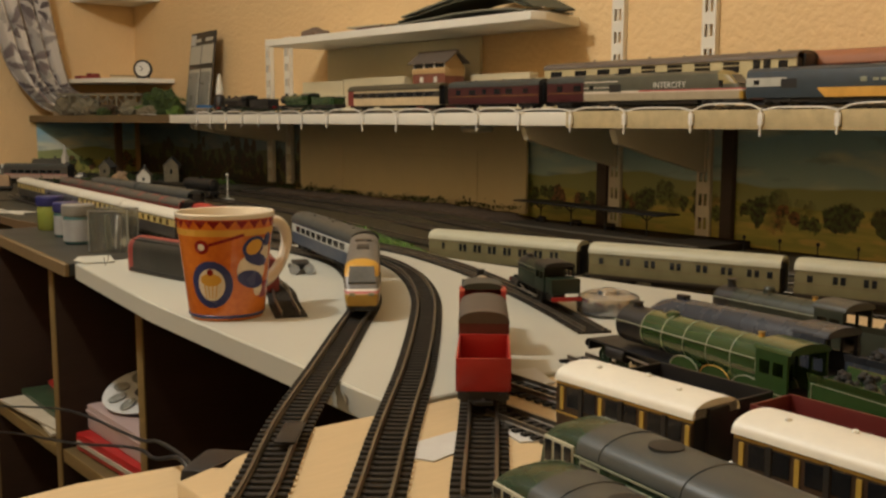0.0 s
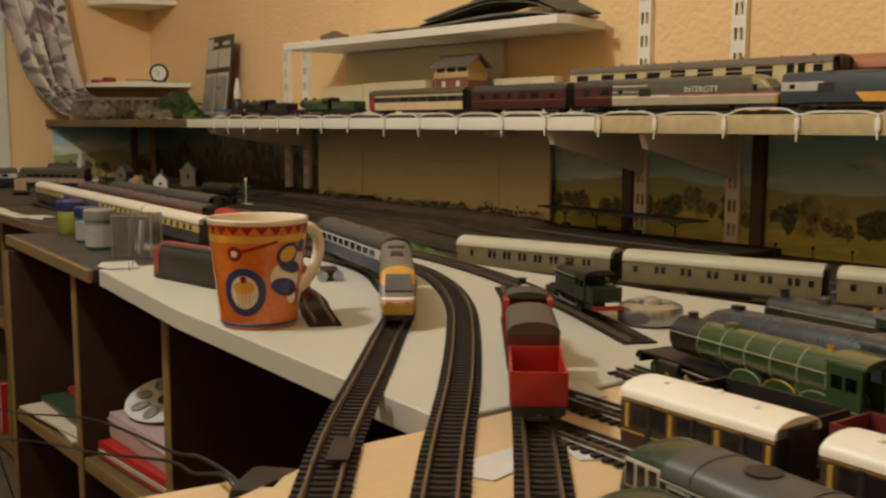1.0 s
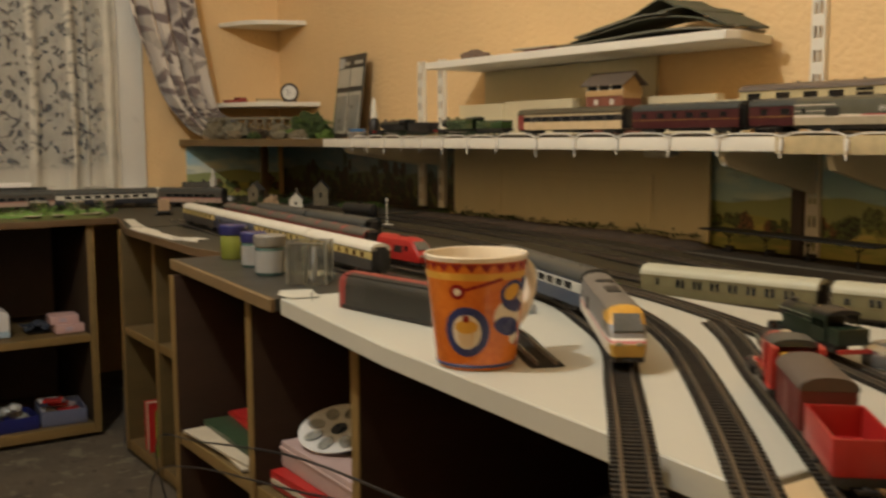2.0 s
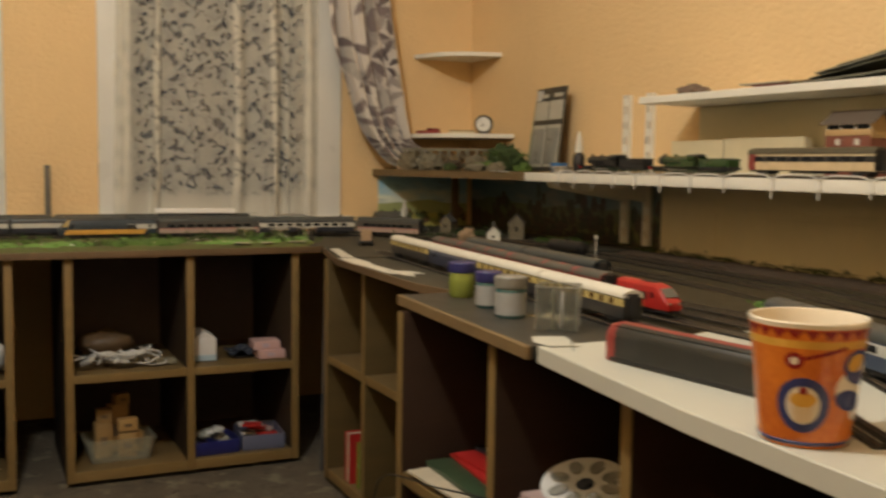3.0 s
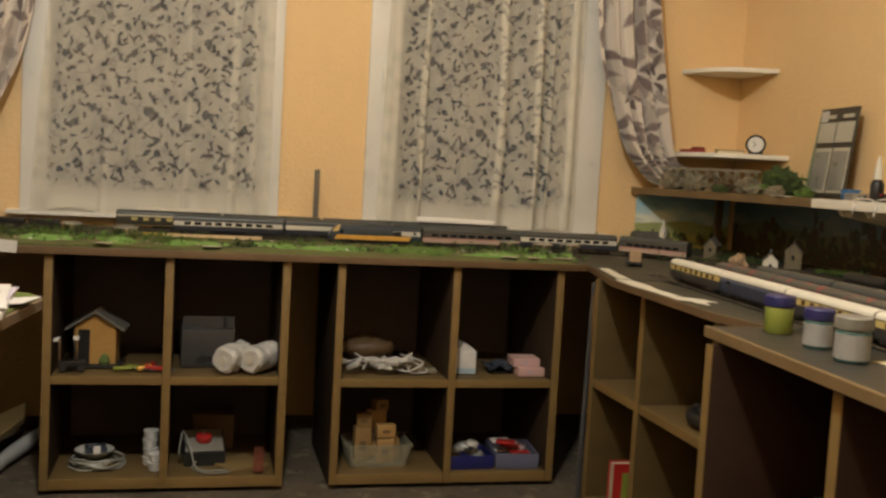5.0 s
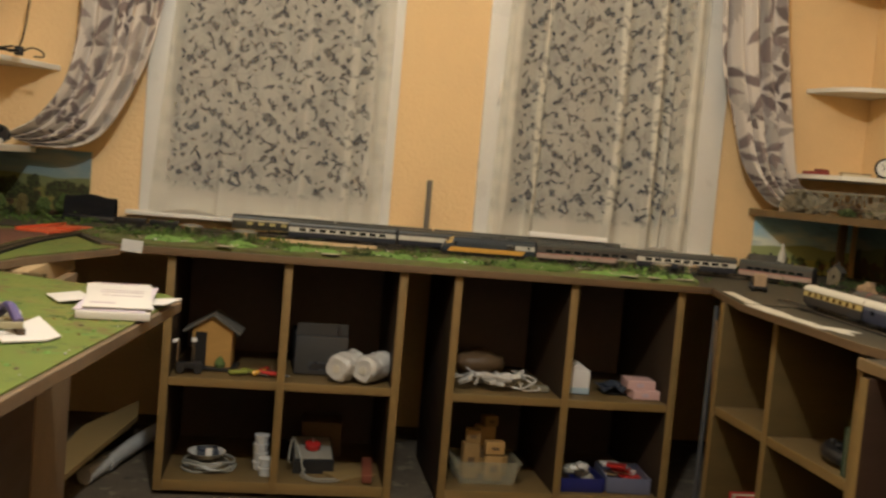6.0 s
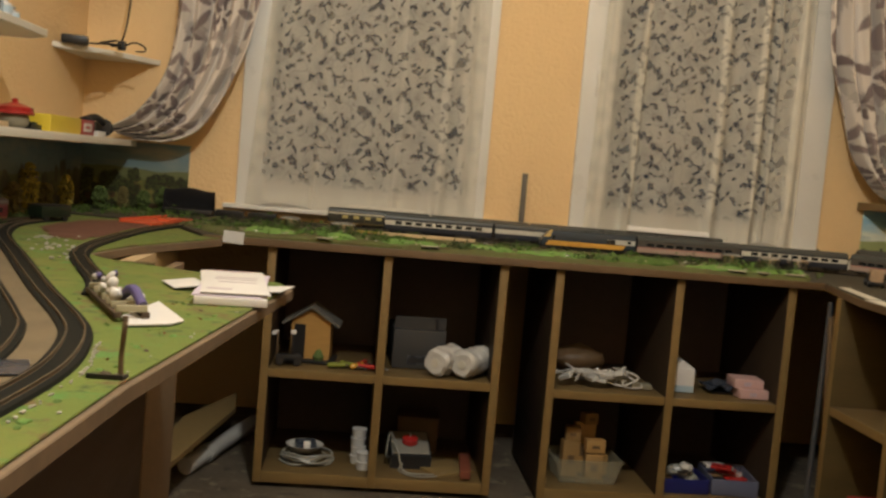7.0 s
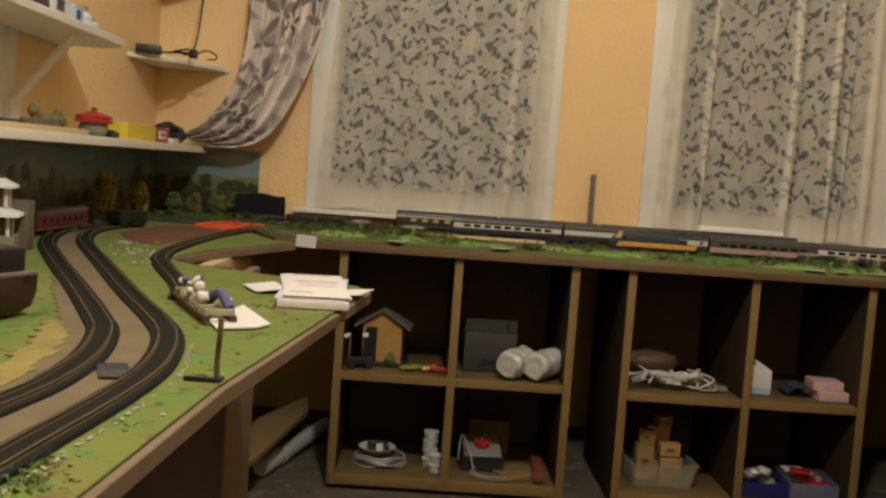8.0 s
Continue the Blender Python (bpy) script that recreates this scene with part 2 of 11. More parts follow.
def lace_cloth(name, folds, zone):
    """Net: a dense woven floral ground with open leaf sprigs and curls through which the dark pane shows."""
    m, nt, p = shade(name)
    N, L = nt.nodes, nt.links
    tc = N.new("ShaderNodeTexCoord")
    nz = N.new("ShaderNodeTexNoise")
    nz.inputs["Scale"].default_value, nz.inputs["Detail"].default_value = 11, 2
    L.new(tc.outputs["UV"], nz.inputs["Vector"])
    warp = N.new("ShaderNodeVectorMath")
    warp.operation = "MULTIPLY_ADD"
    warp.inputs[1].default_value = (0.018, 0.018, 0)
    L.new(nz.outputs["Color"], warp.inputs[0])
    L.new(tc.outputs["UV"], warp.inputs[2])
    # ragged stitched outlines
    n5 = N.new("ShaderNodeTexNoise")
    n5.inputs["Scale"].default_value, n5.inputs["Detail"].default_value = 62, 2
    L.new(tc.outputs["UV"], n5.inputs["Vector"])
    rag = N.new("ShaderNodeVectorMath")
    rag.operation = "MULTIPLY_ADD"
    rag.inputs[1].default_value = (0.021, 0.021, 0)
    L.new(n5.outputs["Color"], rag.inputs[0])
    L.new(warp.outputs[0], rag.inputs[2])

    def mx(a, b, op="MAXIMUM"):
        n = N.new("ShaderNodeMath")
        n.operation = op
        for i, v in enumerate((a, b)):
            if isinstance(v, (int, float)):
                n.inputs[i].default_value = v
            else:
                L.new(v, n.inputs[i])
        return n.outputs[0]
    leaf = None
    # woven repeat: leaves and twigs (centre, half length, half width in mm, lean in degrees)
    pw, ph = 0.180, 0.202
    wv = N.new("ShaderNodeSeparateXYZ")
    L.new(rag.outputs[0], wv.inputs[0])

    def wrapped(v, c, period):
        n = N.new("ShaderNodeMath")
        n.operation = "WRAP"
        L.new(mx(v, c, "SUBTRACT"), n.inputs[0])
        n.inputs[1].default_value, n.inputs[2].default_value = period / 2, -period / 2
        return n.outputs[0]
    for cx, cy, a, b, lean in ((14, -15, 19, 6, 28), (44, -12, 11, 6.5, -35), (60, -44, 14, 8, -42), (82, -58, 9, 6, 10), (105, -72, 13, 8.5, -30), (128, -60, 11, 5.5, 45), (146, -46, 14, 7, 50), (160, -58, 10, 6, 5), (168, -70, 10, 6, -50), (14, -100, 17, 10.5, 0), (34, -110, 12, 7, -55), (50, -128, 13, 8, -45), (76, -140, 12, 6.5, -15), (92, -156, 14, 6, -50), (112, -164, 10, 6, 10), (140, -138, 18, 9, 50), (128, -152, 10, 5, -20), (142, -176, 12, 3.6, 5), (166, -122, 10, 7.5, -35), (170, -160, 13, 5, 40), (86, -12, 15, 3.4, -20), (112, -22, 10, 5, 40), (30, -64, 12, 3.2, 30), (100, -108, 12, 3.4, 55), (66, -88, 11, 3.6, -50), (40, -176, 13, 4, 35), (70, -190, 12, 5, -30), (120, -192, 11, 4, 50)):
        a, b = a * 0.95, b * 1.15
        co, si = math.cos(math.radians(lean)) * 1000, math.sin(math.radians(lean)) * 1000
        x, y = wrapped(wv.outputs[0], cx * 0.001, pw), wrapped(wv.outputs[1], cy * 0.001, ph)
        u = mx(mx(x, co / a, "MULTIPLY"), mx(y, si / a, "MULTIPLY"), "ADD")
        v = mx(mx(y, co / b, "MULTIPLY"), mx(x, si / b, "MULTIPLY"), "SUBTRACT")
        # one end broad, the other drawn to a point
        v = mx(mx(v, 0, "ABSOLUTE"), mx(mx(mx(u, 0.45, "MULTIPLY"), 1.0, "ADD"), 0.4), "MULTIPLY")
        k = N.new("ShaderNodeMapRange")
        k.inputs[1].default_value, k.inputs[2].default_value = 1.08, 0.86
        L.new(mx(mx(u, u, "MULTIPLY"), v, "ADD"), k.inputs[0])
        leaf = k.outputs[0] if leaf is None else mx(leaf, k.outputs[0])
    # curling stems
    n3 = N.new("ShaderNodeTexNoise")
    n3.inputs["Scale"].default_value, n3.inputs["Detail"].default_value, n3.inputs["Distortion"].default_value = 14, 0, 1.6
    L.new(tc.outputs["UV"], n3.inputs["Vector"])
    stem = N.new("ShaderNodeMapRange")
    stem.inputs[1].default_value, stem.inputs[2].default_value = 0.022, 0.012
    L.new(mx(mx(n3.outputs[0], 0.5, "SUBTRACT"), 0, "ABSOLUTE"), stem.inputs[0])
    # ragged openings where the petals of the woven flowers meet
    ve = N.new("ShaderNodeTexVoronoi")
    ve.voronoi_dimensions, ve.feature = "2D", "DISTANCE_TO_EDGE"
    ve.inputs["Scale"].default_value = 27
    L.new(rag.outputs[0], ve.inputs["Vector"])
    seam = N.new("ShaderNodeMapRange")
    seam.inputs[1].default_value, seam.inputs[2].default_value = 0.135, 0.100
    L.new(ve.outputs["Distance"], seam.inputs[0])
    where = N.new("ShaderNodeTexNoise")
    where.inputs["Scale"].default_value, where.inputs["Detail"].default_value = 26, 1
    L.new(tc.outputs["UV"], where.inputs["Vector"])
    here = N.new("ShaderNodeMapRange")
    here.inputs[1].default_value, here.inputs[2].default_value = 0.555, 0.585
    L.new(where.outputs[0], here.inputs[0])
    leaf = mx(mx(leaf, 0.85, "MULTIPLY"), mx(mx(seam.outputs[0], here.outputs[0], "MULTIPLY"), 0.95, "MULTIPLY"))
    gap = mx(leaf, mx(stem.outputs[0], 0.30, "MULTIPLY"))
    # plain woven borders down both sides
    uvx = N.new("ShaderNodeSeparateXYZ")
    L.new(warp.outputs[0], uvx.inputs[0])
    for edge, way in ((zone[0], 1), (zone[1], -1)):
        k = N.new("ShaderNodeMapRange")
        k.inputs[1].default_value, k.inputs[2].default_value = edge, edge + way * 0.006
        L.new(uvx.outputs[0], k.inputs[0])
        gap = mx(gap, k.outputs[0], "MULTIPLY")
    # petal shading of the ground weave
    n4 = N.new("ShaderNodeTexVoronoi")
    n4.inputs["Scale"].default_value = 22
    L.new(warp.outputs[0], n4.inputs["Vector"])
    ground = N.new("ShaderNodeMapRange")
    ground.inputs[1].default_value, ground.inputs[2].default_value = 0.1, 0.6
    ground.inputs[3].default_value, ground.inputs[4].default_value = 0.47, 0.61
    L.new(n4.outputs["Distance"], ground.inputs[0])
    opaque = mx(ground.outputs[0], mx(gap, 0.43, "MULTIPLY"), "SUBTRACT")
    # gathered folds lie double
    sw = N.new("ShaderNodeTexNoise")
    sw.inputs["Scale"].default_value, sw.inputs["Detail"].default_value = 2.2, 0
    fm = N.new("ShaderNodeMapping")
    fm.inputs["Scale"].default_value = (2.0, 1.0, 1)
    L.new(tc.outputs["UV"], fm.inputs["Vector"])
    L.new(fm.outputs[0], sw.inputs["Vector"])
    fx = N.new("ShaderNodeSeparateXYZ")
    L.new(tc.outputs["UV"], fx.inputs[0])
    sway = mx(fx.outputs[0], mx(mx(sw.outputs[0], 0.5, "SUBTRACT"), 0.035, "MULTIPLY"), "ADD")
    for c, w, k in folds:
        f = N.new("ShaderNodeMapRange")
        f.inputs[1].default_value, f.inputs[2].default_value = w, w * 0.55
        f.inputs[4].default_value = k
        L.new(mx(mx(sway, c, "SUBTRACT"), 0, "ABSOLUTE"), f.inputs[0])
        opaque = mx(opaque, f.outputs[0], "ADD")
    # fine thread of the net
    th = N.new("ShaderNodeTexNoise")
    th.inputs["Scale"].default_value = 420
    L.new(tc.outputs["UV"], th.inputs["Vector"])
    opaque = mx(opaque, mx(mx(th.outputs[0], 0.5, "SUBTRACT"), 0.35, "MULTIPLY"), "ADD")
    uv = N.new("ShaderNodeSeparateXYZ")
    L.new(tc.outputs["UV"], uv.inputs[0])
    hem = N.new("ShaderNodeMapRange")
    hem.inputs[1].default_value, hem.inputs[2].default_value = 0.085, 0.055
    L.new(uv.outputs[1], hem.inputs[0])
    al = N.new("ShaderNodeMix")
    L.new(hem.outputs[0], al.inputs[0])
    L.new(opaque, al.inputs[2])
    al.inputs[3].default_value = 0.74
    tr, df, tl = N.new("ShaderNodeBsdfTransparent"), N.new("ShaderNodeBsdfDiffuse"), N.new("ShaderNodeBsdfTranslucent")
    df.inputs[0].default_value = (0.78, 0.76, 0.66, 1)
    tl.inputs[0].default_value = (0.5, 0.5, 0.47, 1)
    a, b = N.new("ShaderNodeMixShader"), N.new("ShaderNodeMixShader")
    a.inputs[0].default_value = 0.2
    L.new(df.outputs[0], a.inputs[1])
    L.new(tl.outputs[0], a.inputs[2])
    L.new(al.outputs[0], b.inputs[0])
    L.new(tr.outputs[0], b.inputs[1])
    L.new(a.outputs[0], b.inputs[2])
    L.new(b.outputs[0], N["Material Output"].inputs[0])
    return m


def print_cloth(name):
    """Heavy cream cloth printed with feathery mauve-brown leaves."""
    m, nt, p = shade(name)
    N, L = nt.nodes, nt.links
    tc = N.new("ShaderNodeTexCoord")
    last = None
    for scale, ln, wd, keep, sh, c1, c2 in ((6.0, 0.090, 0.045, 0.80, 0.0, (0.40, 0.36, 0.33), (0.50, 0.47, 0.42)), (5.0, 0.062, 0.022, 0.95, 9.1, (0.27, 0.22, 0.21), (0.42, 0.38, 0.34)), (4.6, 0.055, 0.020, 0.80, 2.7, (0.15, 0.115, 0.115), (0.27, 0.22, 0.21)), (7.5, 0.030, 0.012, 0.55, 5.9, (0.11, 0.085, 0.085), (0.20, 0.16, 0.15))):
        k, r = leaf_layer(N, L, tc.outputs["UV"], scale, ln, wd, keep, sh, 0.34, 3.6, sprig=0 if ln > 0.08 else 5, reach=ln * 1.05)
        hue = N.new("ShaderNodeMix")
        hue.data_type = "RGBA"
        hue.inputs[6].default_value, hue.inputs[7].default_value = rgba(c1), rgba(c2)
        L.new(r, hue.inputs[0])
        mix = N.new("ShaderNodeMix")
        mix.data_type = "RGBA"
        if last is None:
            mix.inputs[6].default_value = (0.64, 0.59, 0.53, 1)
        else:
            L.new(last, mix.inputs[6])
        L.new(k, mix.inputs[0])
        L.new(hue.outputs[2], mix.inputs[7])
        last = mix.outputs[2]
    L.new(last, p.inputs["Base Color"])
    p.inputs["Roughness"].default_value = 0.9
    p.inputs["Sheen Weight"].default_value = 0.15
    return m


def painted_scene(name, zlo, zhi, dark=1.0, horizon=0.34, crown=0.30, rust=0.5, seed=0.0, depth=2.0):
    """A printed countryside sheet: clouded sky, hills, fields and clumps of round-headed trees. crown: how high the trees reach."""
    m, nt, p = shade(name)
    N, L = nt.nodes, nt.links

    def num(op, a, b=0.0, c=None):
        n = N.new("ShaderNodeMath")
        n.operation = op
        for i, v in enumerate((a, b, c)):
            if v is None:
                continue
            if isinstance(v, (int, float)):
                n.inputs[i].default_value = v
            else:
                L.new(v, n.inputs[i])
        return n.outputs[0]

    def soft(v, lo, hi, a=0.0, b=1.0):
        n = N.new("ShaderNodeMapRange")
        n.inputs[3].default_value, n.inputs[4].default_value = a, b
        for i, q in ((0, v), (1, lo), (2, hi)):
            if isinstance(q, (int, float)):
                n.inputs[i].default_value = q
            else:
                L.new(q, n.inputs[i])
        return n.outputs[0]

    def blend(f, a, b):
        n = N.new("ShaderNodeMix")
        n.data_type = "RGBA"
        L.new(f, n.inputs[0])
        for i, q in ((6, a), (7, b)):
            if isinstance(q, tuple):
                n.inputs[i].default_value = rgba([c * dark for c in q])
            else:
                L.new(q, n.inputs[i])
        return n.outputs[2]

    tc = N.new("ShaderNodeTexCoord")
    sp = N.new("ShaderNodeSeparateXYZ")
    L.new(tc.outputs["Object"], sp.inputs[0])
    along_ = num("ADD", num("ADD", sp.outputs[0], sp.outputs[1]), seed)
    h = soft(sp.outputs[2], zlo, zhi)

    def grain(sx, sz, detail=3):
        v = N.new("ShaderNodeCombineXYZ")
        L.new(num("MULTIPLY", along_, sx), v.inputs[0])
        L.new(num("MULTIPLY", sp.outputs[2], sz), v.inputs[1])
        n = N.new("ShaderNodeTexNoise")
        n.inputs["Scale"].default_value, n.inputs["Detail"].default_value = 1.0, detail
        L.new(v.outputs[0], n.inputs["Vector"])
        return n.outputs[0]

    sky = blend(soft(h, horizon, 1.0), (0.22, 0.30, 0.28), (0.14, 0.28, 0.39))
    sky = blend(soft(grain(5, 16, 5), 0.50, 0.66, 0.0, 0.65), sky, (0.46, 0.44, 0.34))
    sky = blend(soft(grain(9, 30, 4), 0.58, 0.68, 0.0, 0.5), sky, (0.09, 0.14, 0.17))
    ridge = num("MULTIPLY_ADD", grain(3.5, 0.0, 2), 0.34, horizon - 0.06)
    land = blend(soft(num("SUBTRACT", ridge, h), 0.0, 0.02), sky, (0.17, 0.19, 0.08))
    field = blend(soft(grain(7, 40, 4), 0.42, 0.6), (0.24, 0.22, 0.06), (0.15, 0.16, 0.045))
    field = blend(soft(grain(12, 60, 5), 0.54, 0.62, 0.0, 0.8), field, (0.28, 0.22, 0.07))
    line = num("MULTIPLY_ADD", grain(6, 0.0, 1), 0.16, horizon - 0.12)
    land = blend(soft(num("SUBTRACT", line, h), 0.0, 0.015), land, field)
    # trees in two sizes, each crown its own colour
    for cells, lift, sh in ((26, 1.0, 0.0), (46, 0.75, 3.3)):
        v = N.new("ShaderNodeCombineXYZ")
        L.new(num("ADD", along_, sh), v.inputs[0])
        L.new(num("MULTIPLY", sp.outputs[2], 0.85), v.inputs[1])
        wob = N.new("ShaderNodeTexNoise")
        wob.inputs["Scale"].default_value, wob.inputs["Detail"].default_value = 90, 3
        L.new(v.outputs[0], wob.inputs["Vector"])
        wv = N.new("ShaderNodeVectorMath")
        wv.operation = "MULTIPLY_ADD"
        wv.inputs[1].default_value = (0.020, 0.020, 0)
        L.new(wob.outputs["Color"], wv.inputs[0])
        L.new(v.outputs[0], wv.inputs[2])
        vo = N.new("ShaderNodeTexVoronoi")
        vo.voronoi_dimensions = "2D"
        vo.inputs["Scale"].default_value = cells
        L.new(wv.outputs[0], vo.inputs["Vector"])
        col = N.new("ShaderNodeSeparateColor")
        L.new(vo.outputs["Color"], col.inputs[0])
        top = num("MULTIPLY_ADD", grain(4.5 + sh, 0.0, 2), crown * 2.2 * lift, horizon - crown * 0.75)
        spot = N.new("ShaderNodeSeparateXYZ")
        L.new(vo.outputs["Position"], spot.inputs[0])
        cell_h = soft(num("DIVIDE", spot.outputs[1], 0.85), zlo, zhi)
        on_ = num("MULTIPLY", num("MULTIPLY", soft(num("SUBTRACT", top, cell_h), -0.01, 0.02), soft(num("SUBTRACT", top, cell_h), depth + 0.03, depth)), soft(vo.outputs["Distance"], 0.56, 0.44))
        leaf = blend(col.outputs[1], (0.030, 0.045, 0.016), (0.085, 0.110, 0.032))
        leaf = blend(num("LESS_THAN", col.outputs[0], rust), leaf, (0.125, 0.062, 0.028))
        leaf = blend(soft(grain(130, 130, 2), 0.40, 0.62), leaf, (0.020, 0.018, 0.010))
        land = blend(on_, land, leaf)
    L.new(land, p.inputs["Base Color"])
    p.inputs["Roughness"].default_value = 0.38
    return m


M_WALL = surface("wall_paint_orange", (0.78, 0.55, 0.283), 0.75, 0.07, 3, 0.006, 85)
M_CEIL = surface("ceiling_paint", (0.78, 0.74, 0.66), 0.85, 0.05, 4, 0.001, 60)
M_CARPET = surface("worn_carpet", (0.090, 0.070, 0.046), 0.95, 0.55, 9, 0.006, 240)
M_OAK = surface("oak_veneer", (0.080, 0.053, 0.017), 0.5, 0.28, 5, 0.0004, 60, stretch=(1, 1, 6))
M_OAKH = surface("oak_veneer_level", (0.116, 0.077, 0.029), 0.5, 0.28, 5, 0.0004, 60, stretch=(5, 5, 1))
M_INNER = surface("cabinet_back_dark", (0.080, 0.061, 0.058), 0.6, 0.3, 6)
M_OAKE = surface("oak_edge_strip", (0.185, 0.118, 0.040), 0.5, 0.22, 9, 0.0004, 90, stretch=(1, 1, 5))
# upright veneer for the compartments, with their shade put into the colour
M_INSIDE_SHADE = surface("oak_inside_shade", (0.036, 0.024, 0.015), 0.6, 0.3, 5, 0.0004, 60, stretch=(1, 1, 6), spec=0.2)
M_INSIDE_SHADE_RED = surface("red_brown_inside_shade", (0.034, 0.018, 0.011), 0.6, 0.3, 5, 0.0004, 60, stretch=(1, 1, 6), spec=0.2)
M_BROWN = surface("brown_edge_wood", (0.120, 0.073, 0.034), 0.55, 0.3, 8, 0.0005, 90)
M_BENCH = surface("dark_stained_bench", (0.050, 0.042, 0.024), 0.85, 0.45, 14, 0.0006, 260)
M_EDGEB = surface("pale_brown_shelf_edge", (0.165, 0.108, 0.046), 0.6, 0.25, 12, 0.0005, 90)
M_DARKTOP = surface("grey_laminate", (0.036, 0.035, 0.028), 0.45, 0.25, 14)
M_WHITE = surface("white_board", (0.455, 0.445, 0.375), 0.55, 0.05, 6, 0.0003, 200)
M_SHELF = surface("white_shelf_paint", (0.76, 0.73, 0.64), 0.5, 0.06, 8)
M_FRAME = surface("white_gloss_paint", (0.72, 0.71, 0.66), 0.3, 0.07, 9)
M_PINE = surface("pale_plywood", (0.55, 0.41, 0.23), 0.55, 0.14, 6, 0.0004, 90, stretch=(1, 7, 1))
M_CHIP = surface("raw_chipboard", (0.50, 0.40, 0.22), 0.8, 0.25, 60, 0.0008, 260)
M_HARD = surface("cream_hardboard", (0.70, 0.615, 0.40), 0.6, 0.10, 3, 0.0003, 40)
M_GLASS = glassy("window_glass")
M_DRAPE = print_cloth("printed_curtain")
M_SCENE = painted_scene("printed_countryside", 0.52, 0.74, 2.15, 0.40, 0.12, 0.30, depth=0.12)
M_SCENE_DK = painted_scene("printed_woodland", 0.50, 0.74, 0.62, 0.50, 0.55, 0.65, 4.0)
M_SCENE_NW = painted_scene("printed_hills", 0.55, 0.76, 0.80, 0.45, 0.34, 0.1, 2.0)


# ---- the room ----
EAST, NORTH, SOUTH, CEIL = 2.635, 0.0, -4.05, 2.42
WINS = [(0.44, 1.152), (1.404, 2.157)]
SILL, WTOP = 0.585, 1.95

structure("floor", B(-0.1, EAST + 0.1, SOUTH - 0.1, NORTH + 0.1, -0.1, 0.0), M_CARPET, "dark brown worn patterned carpet floor")
structure("ceiling", B(-0.1, EAST + 0.1, SOUTH - 0.1, NORTH + 0.1, CEIL, CEIL + 0.1), M_CEIL, "plain off-white ceiling")
structure("wall_east", B(EAST, EAST + 0.1, SOUTH - 0.1, NORTH, 0, CEIL), M_WALL, "orange painted textured plaster wall")
structure("wall_west", B(-0.1, 0, SOUTH - 0.1, NORTH, 0, CEIL), M_WALL, "orange painted textured plaster wall")
structure("wall_south", B(0, EAST, SOUTH - 0.1, SOUTH, 0, CEIL), M_WALL, "orange painted plaster wall behind the camera")
bm = bmesh.new()
xs = [-0.1, WINS[0][0], WINS[0][1], WINS[1][0], WINS[1][1], EAST + 0.1]
for i in range(0, 6, 2):
    box(bm, xs[i], xs[i + 1], NORTH, NORTH + 0.22, 0, CEIL)
for a, b in WINS:
    box(bm, a, b, NORTH, NORTH + 0.22, 0, SILL)
    box(bm, a, b, NORTH, NORTH + 0.22, WTOP, CEIL)
structure("wall_north", bm, M_WALL, "orange textured wall with two window openings")
STILES = [(0.072, 0.062), (0.092, 0.122)]
for k, (a, b) in enumerate(WINS):
    sa, sz = STILES[k]
    w = thing("window_%d" % (k + 1), "white painted sash window with dark night glass", "window", kind="structure")
    part("frame", box(box(box(box(bmesh.new(), a, a + sa, -0.012, 0.10, SILL, WTOP, 0.004), b - sz, b, -0.012, 0.10, SILL, WTOP, 0.004), a + sa, b - sz, -0.012, 0.10, WTOP - 0.06, WTOP), a + sa, b - sz, 0.0, 0.10, SILL, SILL + 0.05), M_FRAME, w)
    part("window_sill", B(a - 0.03, b + 0.03, -0.05, 0.0, SILL - 0.007, SILL + 0.005, bevel=0.003), M_FRAME, w)
    g = part("pane", B(a + sa, b - sz, 0.075, 0.079, SILL + 0.05, WTOP - 0.06), M_GLASS, w)


# ---- benches and shelves ----
TOP = 0.550  # white board
M_CPANEL = surface("pale_cream_board", (0.66, 0.60, 0.42), 0.7, 0.08, 6)


def cubby_unit(name, label, posts, shelf_z, top_z, depth, m, inside, t=0.0088):
    """Open storage unit: posts along local x, front at y = 0, running back to y = depth; oak strips on the front edges.
    inside: upright colour, darkened to hold the compartments' shade.
    """
    u = thing(name, label, "storage unit", "storage units under the benches")
    u.matrix_basis = m
    e = 0.0022
    for x in posts:
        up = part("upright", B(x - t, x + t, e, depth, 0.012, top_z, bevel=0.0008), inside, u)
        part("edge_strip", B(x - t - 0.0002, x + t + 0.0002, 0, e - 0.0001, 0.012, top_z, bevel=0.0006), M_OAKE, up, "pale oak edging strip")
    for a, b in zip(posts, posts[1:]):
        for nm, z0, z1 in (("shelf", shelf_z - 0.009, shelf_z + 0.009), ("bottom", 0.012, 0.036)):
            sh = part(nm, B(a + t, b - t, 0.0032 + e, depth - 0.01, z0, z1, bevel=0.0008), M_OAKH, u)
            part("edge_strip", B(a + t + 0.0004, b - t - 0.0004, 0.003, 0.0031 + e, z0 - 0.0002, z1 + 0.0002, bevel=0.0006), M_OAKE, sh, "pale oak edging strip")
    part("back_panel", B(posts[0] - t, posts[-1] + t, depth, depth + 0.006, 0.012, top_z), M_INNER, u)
    return u


NFRONT = -0.705
cubby_unit("cube_storage", "oak-veneer open cube storage unit with four compartments", [0.619, 0.872, 1.130], 0.258, 0.537, 0.38, pose(0, NFRONT, 0), M_INSIDE_SHADE)
